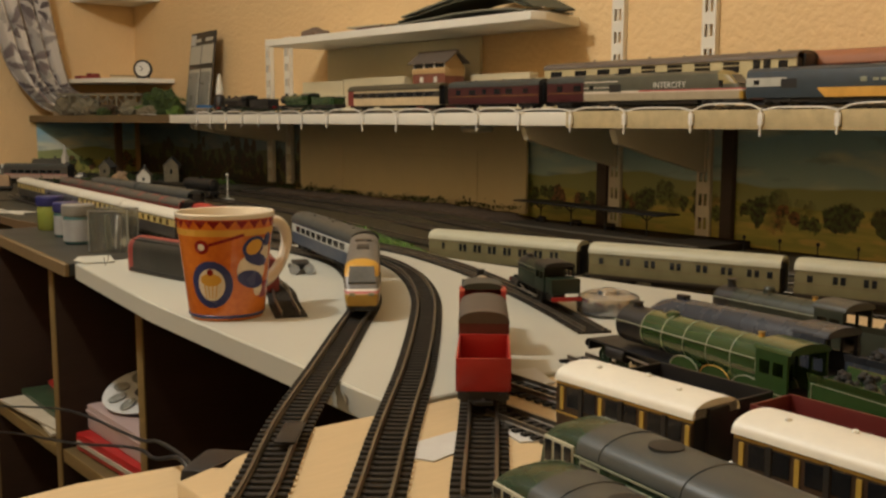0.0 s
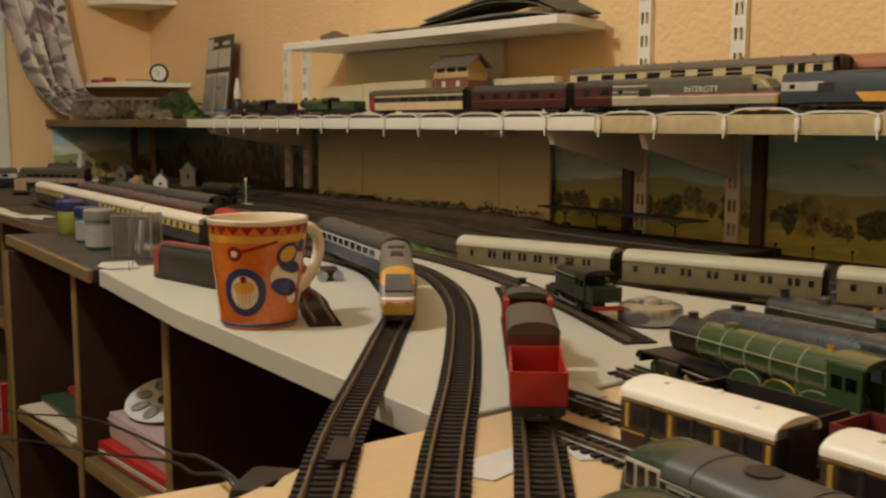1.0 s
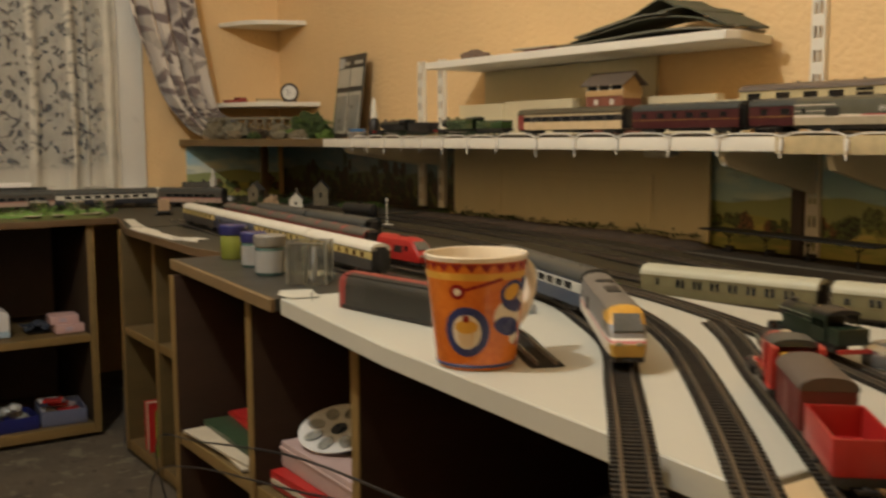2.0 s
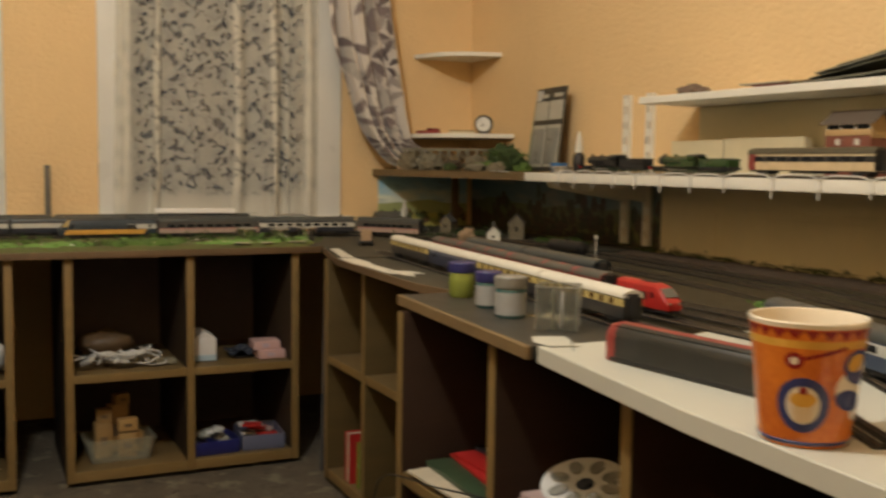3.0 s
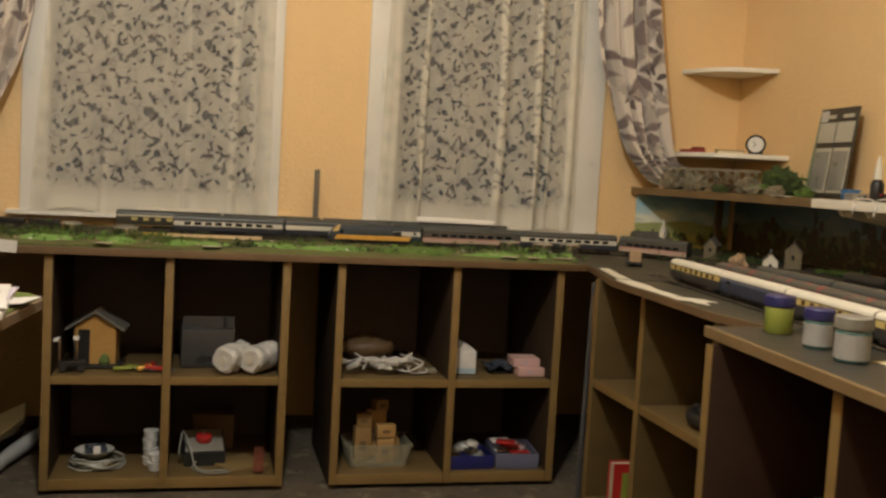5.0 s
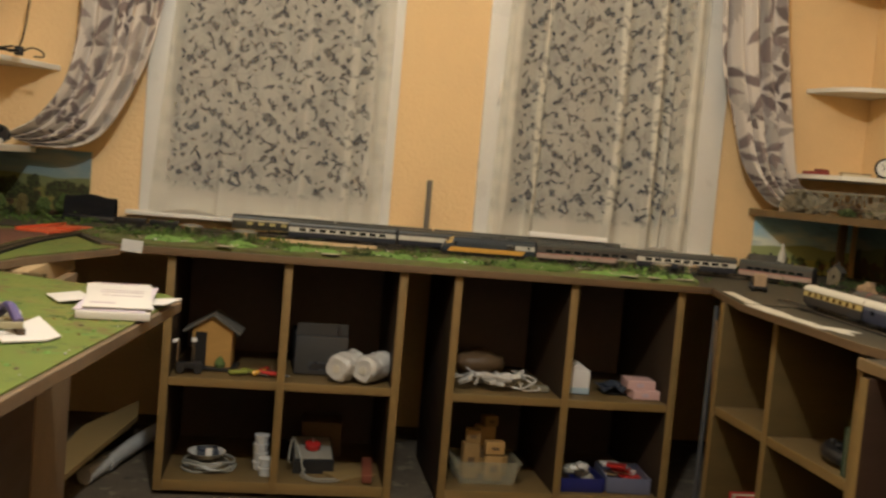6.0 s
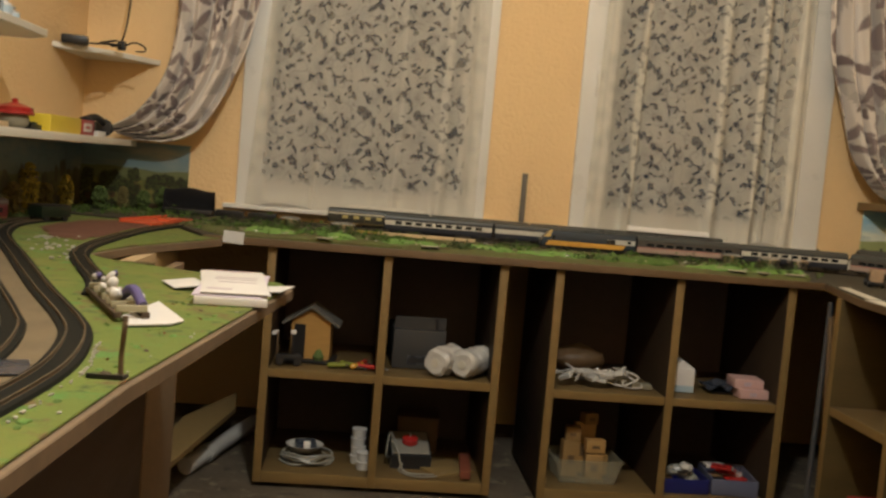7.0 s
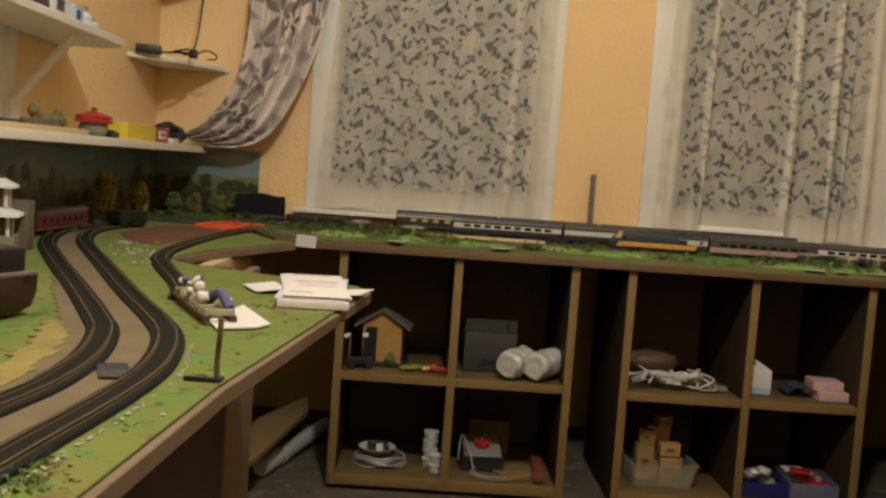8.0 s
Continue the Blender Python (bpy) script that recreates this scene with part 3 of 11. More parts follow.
cubby_unit("cube_storage", "oak-veneer open cube storage unit with four compartments", [1.256, 1.531, 1.791], 0.254, 0.537, 0.38, pose(0, NFRONT, 0), M_INSIDE_SHADE)
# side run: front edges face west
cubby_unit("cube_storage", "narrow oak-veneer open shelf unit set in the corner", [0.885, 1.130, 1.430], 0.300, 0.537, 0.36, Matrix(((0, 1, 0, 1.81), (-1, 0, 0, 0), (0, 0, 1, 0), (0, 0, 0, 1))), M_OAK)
cubby_unit("cube_storage", "long oak-veneer open storage unit below the white board", [1.665, 1.972, 2.268, 2.86], 0.262, 0.528, 0.40, Matrix(((0, 1, 0, 1.668), (-1, 0, 0, 0), (0, 0, 1, 0), (0, 0, 0, 1))), M_INSIDE_SHADE_RED)

structure("bench_top_north", slab(bmesh.new(), [(0.47, -0.715), (1.86, -0.715), (1.792, -1.02), (EAST, -1.02), (EAST, 0), (0.0, 0), (0.0, -0.36), (0.35, -0.44)], 0.5375, 0.552), M_BENCH, "dark stained bench top under the trains")
structure("bench_edge_north", B(0.47, 1.857, -0.7195, -0.7152, 0.5365, 0.5525, bevel=0.001), M_BROWN, "brown wooden lipping along the bench front")
structure("bench_top_side", slab(bmesh.new(), [(1.79, -1.0215), (1.77, -1.49), (1.79, -1.621), (1.90, -1.621), (1.90, -1.0215)], 0.5375, 0.5495), M_BENCH, "dark stained bench top in the corner")
structure("bench_edge_side", slab(bmesh.new(), [(1.8575, -0.716), (1.7855, -1.0225), (1.7655, -1.49), (1.7855, -1.621), (1.7895, -1.621), (1.7697, -1.49), (1.7897, -1.0225), (1.8595, -0.717)], 0.5365, 0.5505), M_BROWN, "brown wooden lipping along the corner bench")
structure("bench_top_grey", slab(bmesh.new(), [(1.689, -1.625), (1.650, -2.104), (1.885, -2.104), (1.90, -1.625)], 0.534, 0.5495), M_DARKTOP, "grey laminate worktop with oak lipping")
M_BALLAST = surface("brown_ballast", (0.068, 0.054, 0.030), 0.95, 0.35, 30, 0.0015, 600, spec=0.15)
EDGE = [(1.8875, -2.104), (1.935, -2.09), (2.01, -2.14), (2.048, -2.26), (2.06, -2.42), (2.075, -2.65), (2.10, -2.885)]


def ease(v, a, b):
    k = max(0.0, min(1.0, (v - a) / (b - a)))
    return k * k * (3 - 2 * k)


def ground_z(x, y):
    """The layout board behind dips from the corner towards the station."""
    return 0.544 - 0.018 * ease(y, -1.75, -2.25) * max(ease(x, 2.06, 2.13), ease(y, -2.02, -2.14))


def board_edge(y):
    pts = [(1.9025, -1.0215), (1.902, -1.63)] + [(x + 0.002, v) for x, v in EDGE] + [(2.102, -3.9)]
    for (x1, y1), (x2, y2) in zip(pts, pts[1:]):
        if y2 <= y <= y1 and y1 > y2:
            return x1 + (x2 - x1) * (y1 - y) / (y1 - y2)
    return pts[-1][0]


bm = bmesh.new()
grid = []
for j in range(97):
    y = -1.0215 - j * 0.030
    y = max(y, -3.9)
    a = board_edge(y)
    grid.append([bm.verts.new((a + (EAST - a) * i / 24, y, ground_z(a + (EAST - a) * i / 24, y))) for i in range(25)])
for j in range(96):
    for i in range(24):
        bm.faces.new((grid[j][i], grid[j + 1][i], grid[j + 1][i + 1], grid[j][i + 1])).smooth = True
skirt = bmesh.ops.extrude_edge_only(bm, edges=[e for e in bm.edges if e.is_boundary])
for v in [g for g in skirt["geom"] if isinstance(g, bmesh.types.BMVert)]:
    v.co.z = 0.508
bmesh.ops.recalc_face_normals(bm, faces=bm.faces[:])
structure("layout_board_east", bm, M_BALLAST, "brown ballasted layout board along the wall")
structure("bench_lipping", slab(bmesh.new(), [(1.681, -1.622), (1.642, -2.104), (1.6495, -2.104), (1.6885, -1.622)], 0.533, 0.550, 0.0015), M_EDGEB, "oak lipping along the worktop edge")
bm = slab(bmesh.new(), [(1.655, -2.107), (1.6155, -2.42), (1.586, -2.868), (2.10, -2.885)] + EDGE[::-1][1:-1] + [(1.887, -2.107)], 0.5295, TOP, 0.0012)
structure("white_board", bm, M_WHITE, "thick white painted baseboard laid on the storage unit")
structure("plywood_board", slab(bmesh.new(), [(1.345, -2.822), (1.40, -2.818), (1.60, -2.850), (1.60, -2.8875), (2.10, -2.8875), (2.10, -3.9), (1.32, -3.9)], 0.512, 0.5285, 0.0008), M_PINE, "pale plywood board jutting out beside the white board")
structure("plywood_sheet", slab(bmesh.new(), [(1.42, -2.905), (1.51, -2.872), (1.577, -2.876), (2.10, -2.8895), (2.10, -3.88), (1.40, -3.88)], 0.529, 0.5495, 0.0008), M_PINE, "second pale plywood sheet with ragged edge on top")
M_TORN = surface("torn_cream_paper", (0.56, 0.53, 0.44), 0.8, 0.2, 40)
for z, pts in ((0.5522, [(1.848, -0.80), (1.828, -0.90), (1.806, -1.0), (1.803, -1.017), (1.830, -1.017), (1.845, -0.93), (1.872, -0.80)]), (0.5508, [(1.792, -1.024), (1.783, -1.13), (1.785, -1.22), (1.780, -1.335), (1.797, -1.352), (1.800, -1.27), (1.812, -1.285), (1.812, -1.19), (1.824, -1.13), (1.828, -1.024)]), (0.5502, [(1.805, -1.29), (1.84, -1.32), (1.848, -1.36), (1.826, -1.352), (1.812, -1.40), (1.800, -1.37)])):
    pa = thing("torn_paper", "torn cream paper strip along the corner bench edge", "paper", "torn paper strips")
    part("sheet", slab(bmesh.new(), pts, z, z + 0.0012), M_TORN, pa)

# lower shelf along the east wall
structure("shelf_corner", slab(bmesh.new(), [(2.27, -0.005), (2.345, -0.45), (2.372, -0.832), (EAST, -0.832), (EAST, -0.005)], 0.722, 0.744, 0.001), M_EDGEB, "pale brown corner shelf board")
structure("shelf_white", B(2.372, EAST, -2.277, -0.8325, 0.722, 0.744, bevel=0.0015), M_SHELF, "long white shelf board on brackets")
structure("shelf_chipboard", B(2.368, EAST, -3.9, -2.2785, 0.719, 0.745, bevel=0.001), M_CHIP, "raw chipboard shelf board continuing the white one")
structure("shelf_upper", slab(bmesh.new(), [(2.455, -1.205), (2.475, -2.09), (2.505, -2.10), (EAST, -2.06), (EAST, -1.205)], 0.906, 0.922, 0.0012), M_SHELF, "short white upper wall shelf")

# slotted wall rails
for y, z0, z1 in ((-0.924, 0.56, 0.95), (-1.022, 0.56, 0.95), (-2.162, 0.5285, 1.75), (-2.356, 0.5285, 1.75)):
    r = thing("wall_rail", "white slotted metal shelf upright on the wall", "shelf rail", "shelf rails")
    bm = bmesh.new()
    # channel with pairs of slots: side strips, mid strip, bridges
    x0, x1 = EAST - 0.012, EAST - 0.001
    w = 0.0135
    for a, b in ((-w, -w + 0.0055), (-0.002, 0.002), (w - 0.0055, w)):
        box(bm, x0, x0 + 0.002, y + a, y + b, z0, z1)
    z = z0
    while z < z1 - 0.02:
        for a, b in ((-w + 0.0055, -0.002), (0.002, w - 0.0055)):
            box(bm, x0, x0 + 0.002, y + a, y + b, z, z + 0.020)
        z += 0.040
    part("face", bm, M_SHELF, r)
    part("side", B(x0 + 0.002, x1, y - w, y - w + 0.002, z0, z1), M_SHELF, r)
    part("side", B(x0 + 0.002, x1, y + w - 0.002, y + w, z0, z1), M_SHELF, r)
    part("channel_back", B(x1 - 0.001, x1, y - w + 0.002, y + w - 0.002, z0, z1), M_WALL, r)


def shelf_bracket(x0, y, z, length, drop, lean=1):
    b = thing("shelf_bracket", "grey-white pressed metal shelf bracket under the shelf", "bracket", "shelf brackets")
    bm = bmesh.new()
    pts = [(x0, z), (x0, z - drop), (x0 - length * 0.55, z - drop * 0.62), (x0 - length * 0.96, z - drop * 0.30), (x0 - length, z - 0.002)]
    lo = [bm.verts.new((px, y - 0.006, pz)) for px, pz in pts]
    hi = [bm.verts.new((px, y + 0.006, pz)) for px, pz in pts]
    bm.faces.new(lo)
    bm.faces.new(list(reversed(hi)))
    for k in range(len(pts)):
        bm.faces.new((lo[k], hi[k], hi[(k + 1) % len(pts)], lo[(k + 1) % len(pts)]))
    bmesh.ops.recalc_face_normals(bm, faces=bm.faces[:])
    part("arm", bm, M_SHELF, b)
    part("flange", B(x0 - length * 0.97, x0 - 0.004, y - 0.010, y + 0.010, z - 0.0022, z - 0.0002, bevel=0.0005), M_SHELF, b)
    part("hook_plate", B(x0 - 0.006, x0 - 0.0005, y - 0.008, y + 0.008, z - drop * 0.98, z - 0.004, bevel=0.0005), M_SHELF, b)
    for e in (0.25, 0.75):
        part("screw", lathe(bmesh.new(), [(0.004, 0), (0.0036, -0.0012), (0.001, -0.0016)], 12, Matrix.Translation((x0 - length * e, y + 0.0005, z - 0.0022))), M_FRAME, b)
    return b


for y in (-2.162, -2.356):
    shelf_bracket(EAST - 0.013, y, 0.7215 if y > -2.27 else 0.7185, 0.235, 0.075)
for y in (-0.924, -1.022):
    shelf_bracket(EAST - 0.013, y, 0.7215, 0.235, 0.05)

pl = thing("puck_lamp", "round grey-white plastic lamp, unlit, under the shelf", "lamp", at=(2.47, -1.955, 0.7218))
part("body", lathe(bmesh.new(), [(0.024, 0.0), (0.030, -0.003), (0.030, -0.010), (0.026, -0.0135), (0.004, -0.015)], 28), M_SHELF, pl, smooth=True)
part("ring", lathe(bmesh.new(), [(0.0306, -0.0045), (0.0312, -0.006), (0.0306, -0.0075)], 28, cap=False), M_FRAME, pl)

# sheets behind the layout
structure("cream_panel", B(2.6255, 2.6335, -1.79, -1.215, 0.7455, 0.9045, bevel=0.001), M_CPANEL, "pale cream board standing on the shelf against the wall")
structure("backdrop_panel", slab(bmesh.new(), [(2.612, -1.10), (2.612, -1.945), (2.618, -1.945), (2.618, -1.10)], 0.545, 0.7205), M_HARD, "cream hardboard panel standing behind the tracks")
panel = bpy.data.objects["backdrop_panel"]
for y0, y1, z0, z1 in ((-1.30, -1.80, 0.668, 0.6705), (-1.30, -1.80, 0.556, 0.5585), (-1.3025, -1.30, 0.5585, 0.668), (-1.80, -1.7975, 0.5585, 0.668), (-1.36, -1.74, 0.652, 0.6535)):
    part("moulding", B(2.6098, 2.6119, min(y0, y1), max(y0, y1), z0, z1, bevel=0.0006), M_HARD, panel)
structure("backdrop_hills", B(2.6305, 2.6320, -3.9, -1.80, 0.522, 0.7185), M_SCENE, "printed countryside backdrop sheet")
structure("backdrop_wood", B(2.6335, 2.6345, -1.80, -0.02, 0.5525, 0.7195), M_SCENE_DK, "dark printed woodland backdrop sheet")
structure("backdrop_corner", B(2.29, 2.6195, -0.012, -0.008, 0.5525, 0.721), M_SCENE, "dark printed backdrop sheet in the corner")
structure("backdrop_west", B(0.004, 0.007, -3.0, -0.004, 0.553, 0.722), M_SCENE_DK, "dark printed woodland backdrop sheet")
structure("backdrop_northwest", B(0.007, 0.305, -0.012, -0.008, 0.5525, 0.740), M_SCENE_NW, "printed hill and sky backdrop sheet")

# west side: layout board and shelves
M_GRASS = surface("scatter_grass", (0.118, 0.150, 0.025), 0.95, 0.30, 9, 0.0016, 420, tint=(0.095, 0.135, 0.022))


def fleck(mat, colour, scale, lo, hi, seed):
    """Lays irregular patches of another scatter colour over a ground material."""
    N, L = mat.node_tree.nodes, mat.node_tree.links
    p = N["Principled BSDF"]
    src = p.inputs["Base Color"].links[0].from_socket
    tc = N.new("ShaderNodeTexCoord")
    mp = N.new("ShaderNodeMapping")
    mp.inputs["Location"].default_value = (seed, seed * 0.7, 0)
    n = N.new("ShaderNodeTexNoise")
    n.inputs["Scale"].default_value, n.inputs["Detail"].default_value, n.inputs["Roughness"].default_value = scale, 5, 0.65
    r = N.new("ShaderNodeMapRange")
    r.inputs[1].default_value, r.inputs[2].default_value = lo, hi
    mx = N.new("ShaderNodeMix")
    mx.data_type = "RGBA"
    mx.inputs[7].default_value = rgba(colour)
    L.new(tc.outputs["Object"], mp.inputs["Vector"])
    L.new(mp.outputs[0], n.inputs["Vector"])
    L.new(n.outputs[0], r.inputs[0])
    L.new(r.outputs[0], mx.inputs[0])
    L.new(src, mx.inputs[6])
    L.new(mx.outputs[2], p.inputs["Base Color"])


fleck(M_CARPET, (0.15, 0.125, 0.08), 16, 0.56, 0.62, 2.0)
fleck(M_CARPET, (0.04, 0.028, 0.02), 22, 0.58, 0.64, 9.0)
fleck(M_GRASS, (0.165, 0.165, 0.036), 7, 0.52, 0.66, 3.0)
fleck(M_GRASS, (0.080, 0.185, 0.035), 24, 0.56, 0.66, 12.0)
fleck(M_GRASS, (0.125, 0.080, 0.030), 26, 0.56, 0.66, 17.0)
fleck(M_GRASS, (0.045, 0.075, 0.018), 34, 0.57, 0.66, 8.0)
fleck(M_GRASS, (0.13, 0.065, 0.028), 55, 0.66, 0.72, 5.0)
fleck(M_GRASS, (0.34, 0.33, 0.22), 80, 0.71, 0.75, 1.0)
M_EDGEW = surface("worn_wood_edge", (0.185, 0.128, 0.074), 0.7, 0.35, 10, 0.0006, 80)
M_BANK = surface("sandy_ballast", (0.145, 0.108, 0.058), 0.95, 0.3, 26, 0.0006, 700)
WEST = [(0.004, -3.9), (0.60, -3.9), (0.618, -2.70), (0.632, -2.374), (0.647, -2.118), (0.722, -1.475), (0.705, -1.43), (0.56, -1.36), (0.42, -1.285), (0.372, -1.22), (0.40, -1.05), (0.515, -0.735), (0.47, -0.7165), (0.345, -0.445), (0.004, -0.364)]
structure("layout_board_west", slab(bmesh.new(), WEST, 0.531, 0.5455, 0.001), M_EDGEW, "layout baseboard with a bare wooden edge")
structure("layout_grass_west", slab(bmesh.new(), [(x - 0.006 if x > 0.1 else x, y + (0.004 if y < -3 else -0.004)) for x, y in WEST], 0.546, 0.5485, 0.0008), M_GRASS, "bright green scatter grass surface")
structure("shelf_west_low", B(0.001, 0.16, -3.0, -0.03, 0.726, 0.743, bevel=0.0012), M_SHELF, "long low white wall shelf")
structure("shelf_west_high", slab(bmesh.new(), [(0.001, -3.0), (0.15, -3.0), (0.15, -0.80), (0.10, -0.745), (0.001, -0.74)], 0.930, 0.945, 0.0012), M_SHELF, "long white upper wall shelf")


def corner_shelf(name, label, cx, cy, sx, sy, z, leg, bracket=True, bulge=0.80):
    """Quarter-round shelf in a room corner with a folded triangular bracket."""
    s = thing(name, label, "corner shelf", "corner shelves")
    poly = [(cx, cy), (cx + sx * leg[0], cy)]
    for k in range(1, 8):
        a = math.pi / 2 * k / 8
        poly.append((cx + sx * leg[0] * (math.cos(a) ** bulge) * 0.93, cy + sy * leg[1] * (math.sin(a) ** bulge) * 0.93))
    poly.append((cx, cy + sy * leg[1]))
    part("board", slab(bmesh.new(), poly, z - 0.014, z, 0.001), M_SHELF, s)
    if bracket:
        part("bracket", loft(bmesh.new(), [[(cx, cy, z - 0.015), (cx + sx * 0.02, cy, z - 0.015), (cx, cy + sy * 0.02, z - 0.015)], [(cx, cy, z - 0.09), (cx + sx * 0.004, cy, z - 0.09), (cx, cy + sy * 0.004, z - 0.09)]]), M_BROWN, s)
    return s


corner_shelf("corner_shelf", "white quarter-round corner shelf on the orange wall", EAST - 0.001, -0.001, -1, -1, 1.128, (0.215, 0.22), False)
corner_shelf("corner_shelf", "white quarter-round corner shelf high in the corner", EAST - 0.001, -0.001, -1, -1, 1.452, (0.215, 0.22), False)
corner_shelf("corner_shelf", "low white corner shelf carrying a small clock", EAST - 0.001, -0.001, -1, -1, 0.862, (0.27, 0.31), False)
corner_shelf("corner_shelf", "white quarter-round corner shelf with black cables", 0.001, -0.001, 1, -1, 0.972, (0.205, 0.30), False, 1.45)
corner_shelf("corner_shelf", "white quarter-round corner shelf high in the corner", 0.001, -0.001, 1, -1, 1.24, (0.205, 0.30), False)


# ---- curtains ----
def sheet(name, rows, cols, fn, material, parent):
    bm = bmesh.new()
    uvl = bm.loops.layers.uv.new("UVMap")
    vs = [[bm.verts.new(fn(i / cols, j / rows)[:3]) for i in range(cols + 1)] for j in range(rows + 1)]
    for j in range(rows):
        for i in range(cols):
            f = bm.faces.new((vs[j][i], vs[j][i + 1], vs[j + 1][i + 1], vs[j + 1][i]))
            f.smooth = True
            for lp, (a, b) in zip(f.loops, ((i, j), (i + 1, j), (i + 1, j + 1), (i, j + 1))):
                q = fn(a / cols, b / rows)
                lp[uvl].uv = (q[3], q[4])
    return part(name, bm, material, parent)


def net_curtain(a, b, z0, z1, seed, slant, folds, zone):
    """zone: where the open leaves begin and end; folds: (place, half width, thickness) of the gathers; slant: how far the left edge is drawn in higher up."""
    rnd = random.Random(seed)
    ph = [rnd.uniform(0, 6.28) for _ in range(6)]
    n = thing("net_curtain", "cream floral lace net curtain hanging before the window", "net curtain", "net curtains")
    lace = lace_cloth("net_lace", [((x - a) * 1.15, w * 1.15, k) for x, w, k in folds], [(x - a) * 1.15 + 0.009 for x in zone])

    def fn(u, v):
        x = a + (b - a) * u + slant * min(v, 0.62) * (1 - u) ** 2
        z = z0 + (z1 - z0) * v
        g = 0.5 + 0.5 * (1 - v)
        fold = 0.007 * math.sin(u * 38 + ph[0] + 0.8 * math.sin(3 * u + ph[1])) * (0.6 + 0.4 * math.sin(u * 9 + ph[2]))
        fold += 0.006 * math.sin(u * 17 + ph[3])
        px = a + (b - a) * u
        for c, w, k in folds:
            fold -= 0.022 * k / 0.3 * math.exp(-((px - c - 0.004 * math.sin(v * 7)) / w) ** 2)
        foot = 0.006 * math.sin(u * 23 + ph[4]) * g if v < 0.02 else 0
        return (x + 0.003 * math.sin(u * 38 + ph[5]), -0.034 + fold * g, z + foot, u * (b - a) * 1.15, v * (z1 - z0))

    sheet("net", 40, 180, fn, lace, n)
    part("rail", rod(bmesh.new(), (a, -0.03, z1 + 0.004), (b, -0.03, z1 + 0.004), 0.004), M_FRAME, n)
    return n


net_curtain(0.468, 1.122, SILL + 0.012, 1.94, 3, 0.09, ((0.885, 0.008, 0.10), (1.010, 0.014, 0.20), (0.66, 0.007, 0.08), (1.075, 0.020, 0.14)), (0.500, 1.085))
net_curtain(1.438, 2.068, SILL + 0.012, 1.94, 8, 0.03, ((1.478, 0.016, 0.12), (1.563, 0.010, 0.34), (1.812, 0.015, 0.30), (1.925, 0.011, 0.34), (1.965, 0.006, 0.18), (2.040, 0.012, 0.22)), (1.497, 2.030))


def drape(label, edges, seed, side):
    """edges: (z, x_left, x_right, y) from top to the tie; the cloth gathers towards the tie."""
    rnd = random.Random(seed)
    ph = [rnd.uniform(0, 6.28) for _ in range(4)]
    d = thing("curtain", label, "curtain", "tied curtains")

    def at(v):
        k = v * (len(edges) - 1)
        i = min(int(k), len(edges) - 2)
        t = k - i
        p = [edges[max(i - 1, 0)], edges[i], edges[i + 1], edges[min(i + 2, len(edges) - 1)]]
        return [0.5 * (2 * p[1][c] + (p[2][c] - p[0][c]) * t + (2 * p[0][c] - 5 * p[1][c] + 4 * p[2][c] - p[3][c]) * t * t + (3 * p[1][c] - p[0][c] - 3 * p[2][c] + p[3][c]) * t ** 3) for c in range(5)]

    def fn(u, v):
        zl, xl, zr, xr, y = at(v)
        x, z = xl + (xr - xl) * u, zl + (zr - zl) * u
        f = math.sin(u * 29 + ph[0] + 1.2 * math.sin(v * 4 + ph[1])) + 0.6 * math.sin(u * 13 + ph[2] + v * 3) + 0.25 * math.sin(u * 61 + ph[3] + v * 2)
        return (x, y + 0.020 * f, z, u * (0.36 if side > 0 else 0.48), v * 1.45)

    sheet("cloth", 60, 110, fn, M_DRAPE, d)
    return d


drape("cream curtain printed with mauve leaves tied towards the wall", [(2.10, 2.00, 2.10, 2.22, -0.075), (1.75, 2.02, 1.75, 2.25, -0.075), (1.38, 2.075, 1.38, 2.29, -0.075), (1.16, 2.10, 1.16, 2.325, -0.075), (1.01, 2.145, 1.00, 2.352, -0.08), (0.88, 2.19, 0.90, 2.37, -0.085), (0.79, 2.26, 0.84, 2.385, -0.09), (0.757, 2.31, 0.815, 2.42, -0.09), (0.757, 2.36, 0.79, 2.48, -0.10)], 5, 1)
drape("cream curtain printed with mauve leaves swept aside and tied", [(2.10, 0.24, 2.10, 0.58, -0.075), (1.75, 0.245, 1.75, 0.56, -0.075), (1.38, 0.25, 1.38, 0.52, -0.075), (1.18, 0.255, 1.18, 0.485, -0.075), (1.03, 0.25, 1.02, 0.455, -0.08), (0.92, 0.225, 0.89, 0.405, -0.085), (0.83, 0.17, 0.79, 0.345, -0.09), (0.79, 0.12, 0.748, 0.27, -0.09), (0.77, 0.08, 0.745, 0.17, -0.09)], 9, -1)


# ---- model railway: track and rolling stock (00 gauge) ----
M_RAIL = surface("nickel_rail", (0.20, 0.172, 0.135), 0.34, 0.3, 60, metal=0.8)
M_SLEEPER = surface("black_sleeper", (0.022, 0.019, 0.015), 0.7, 0.3, 80, per=0.25, spec=0.25)
M_UNDER = surface("black_underframe", (0.014, 0.013, 0.012), 0.55, 0.4, 60)
M_WHEEL = surface("dark_wheel", (0.03, 0.028, 0.026), 0.4, 0.3, 80, metal=0.4)
M_TYRE = surface("steel_tyre", (0.45, 0.43, 0.40), 0.3, 0.2, 80, metal=0.9)
M_PANE = surface("dark_pane", (0.012, 0.013, 0.015), 0.12, 0.3, 50)
M_PANEL = surface("lit_pane", (0.10, 0.10, 0.09), 0.15, 0.4, 50)
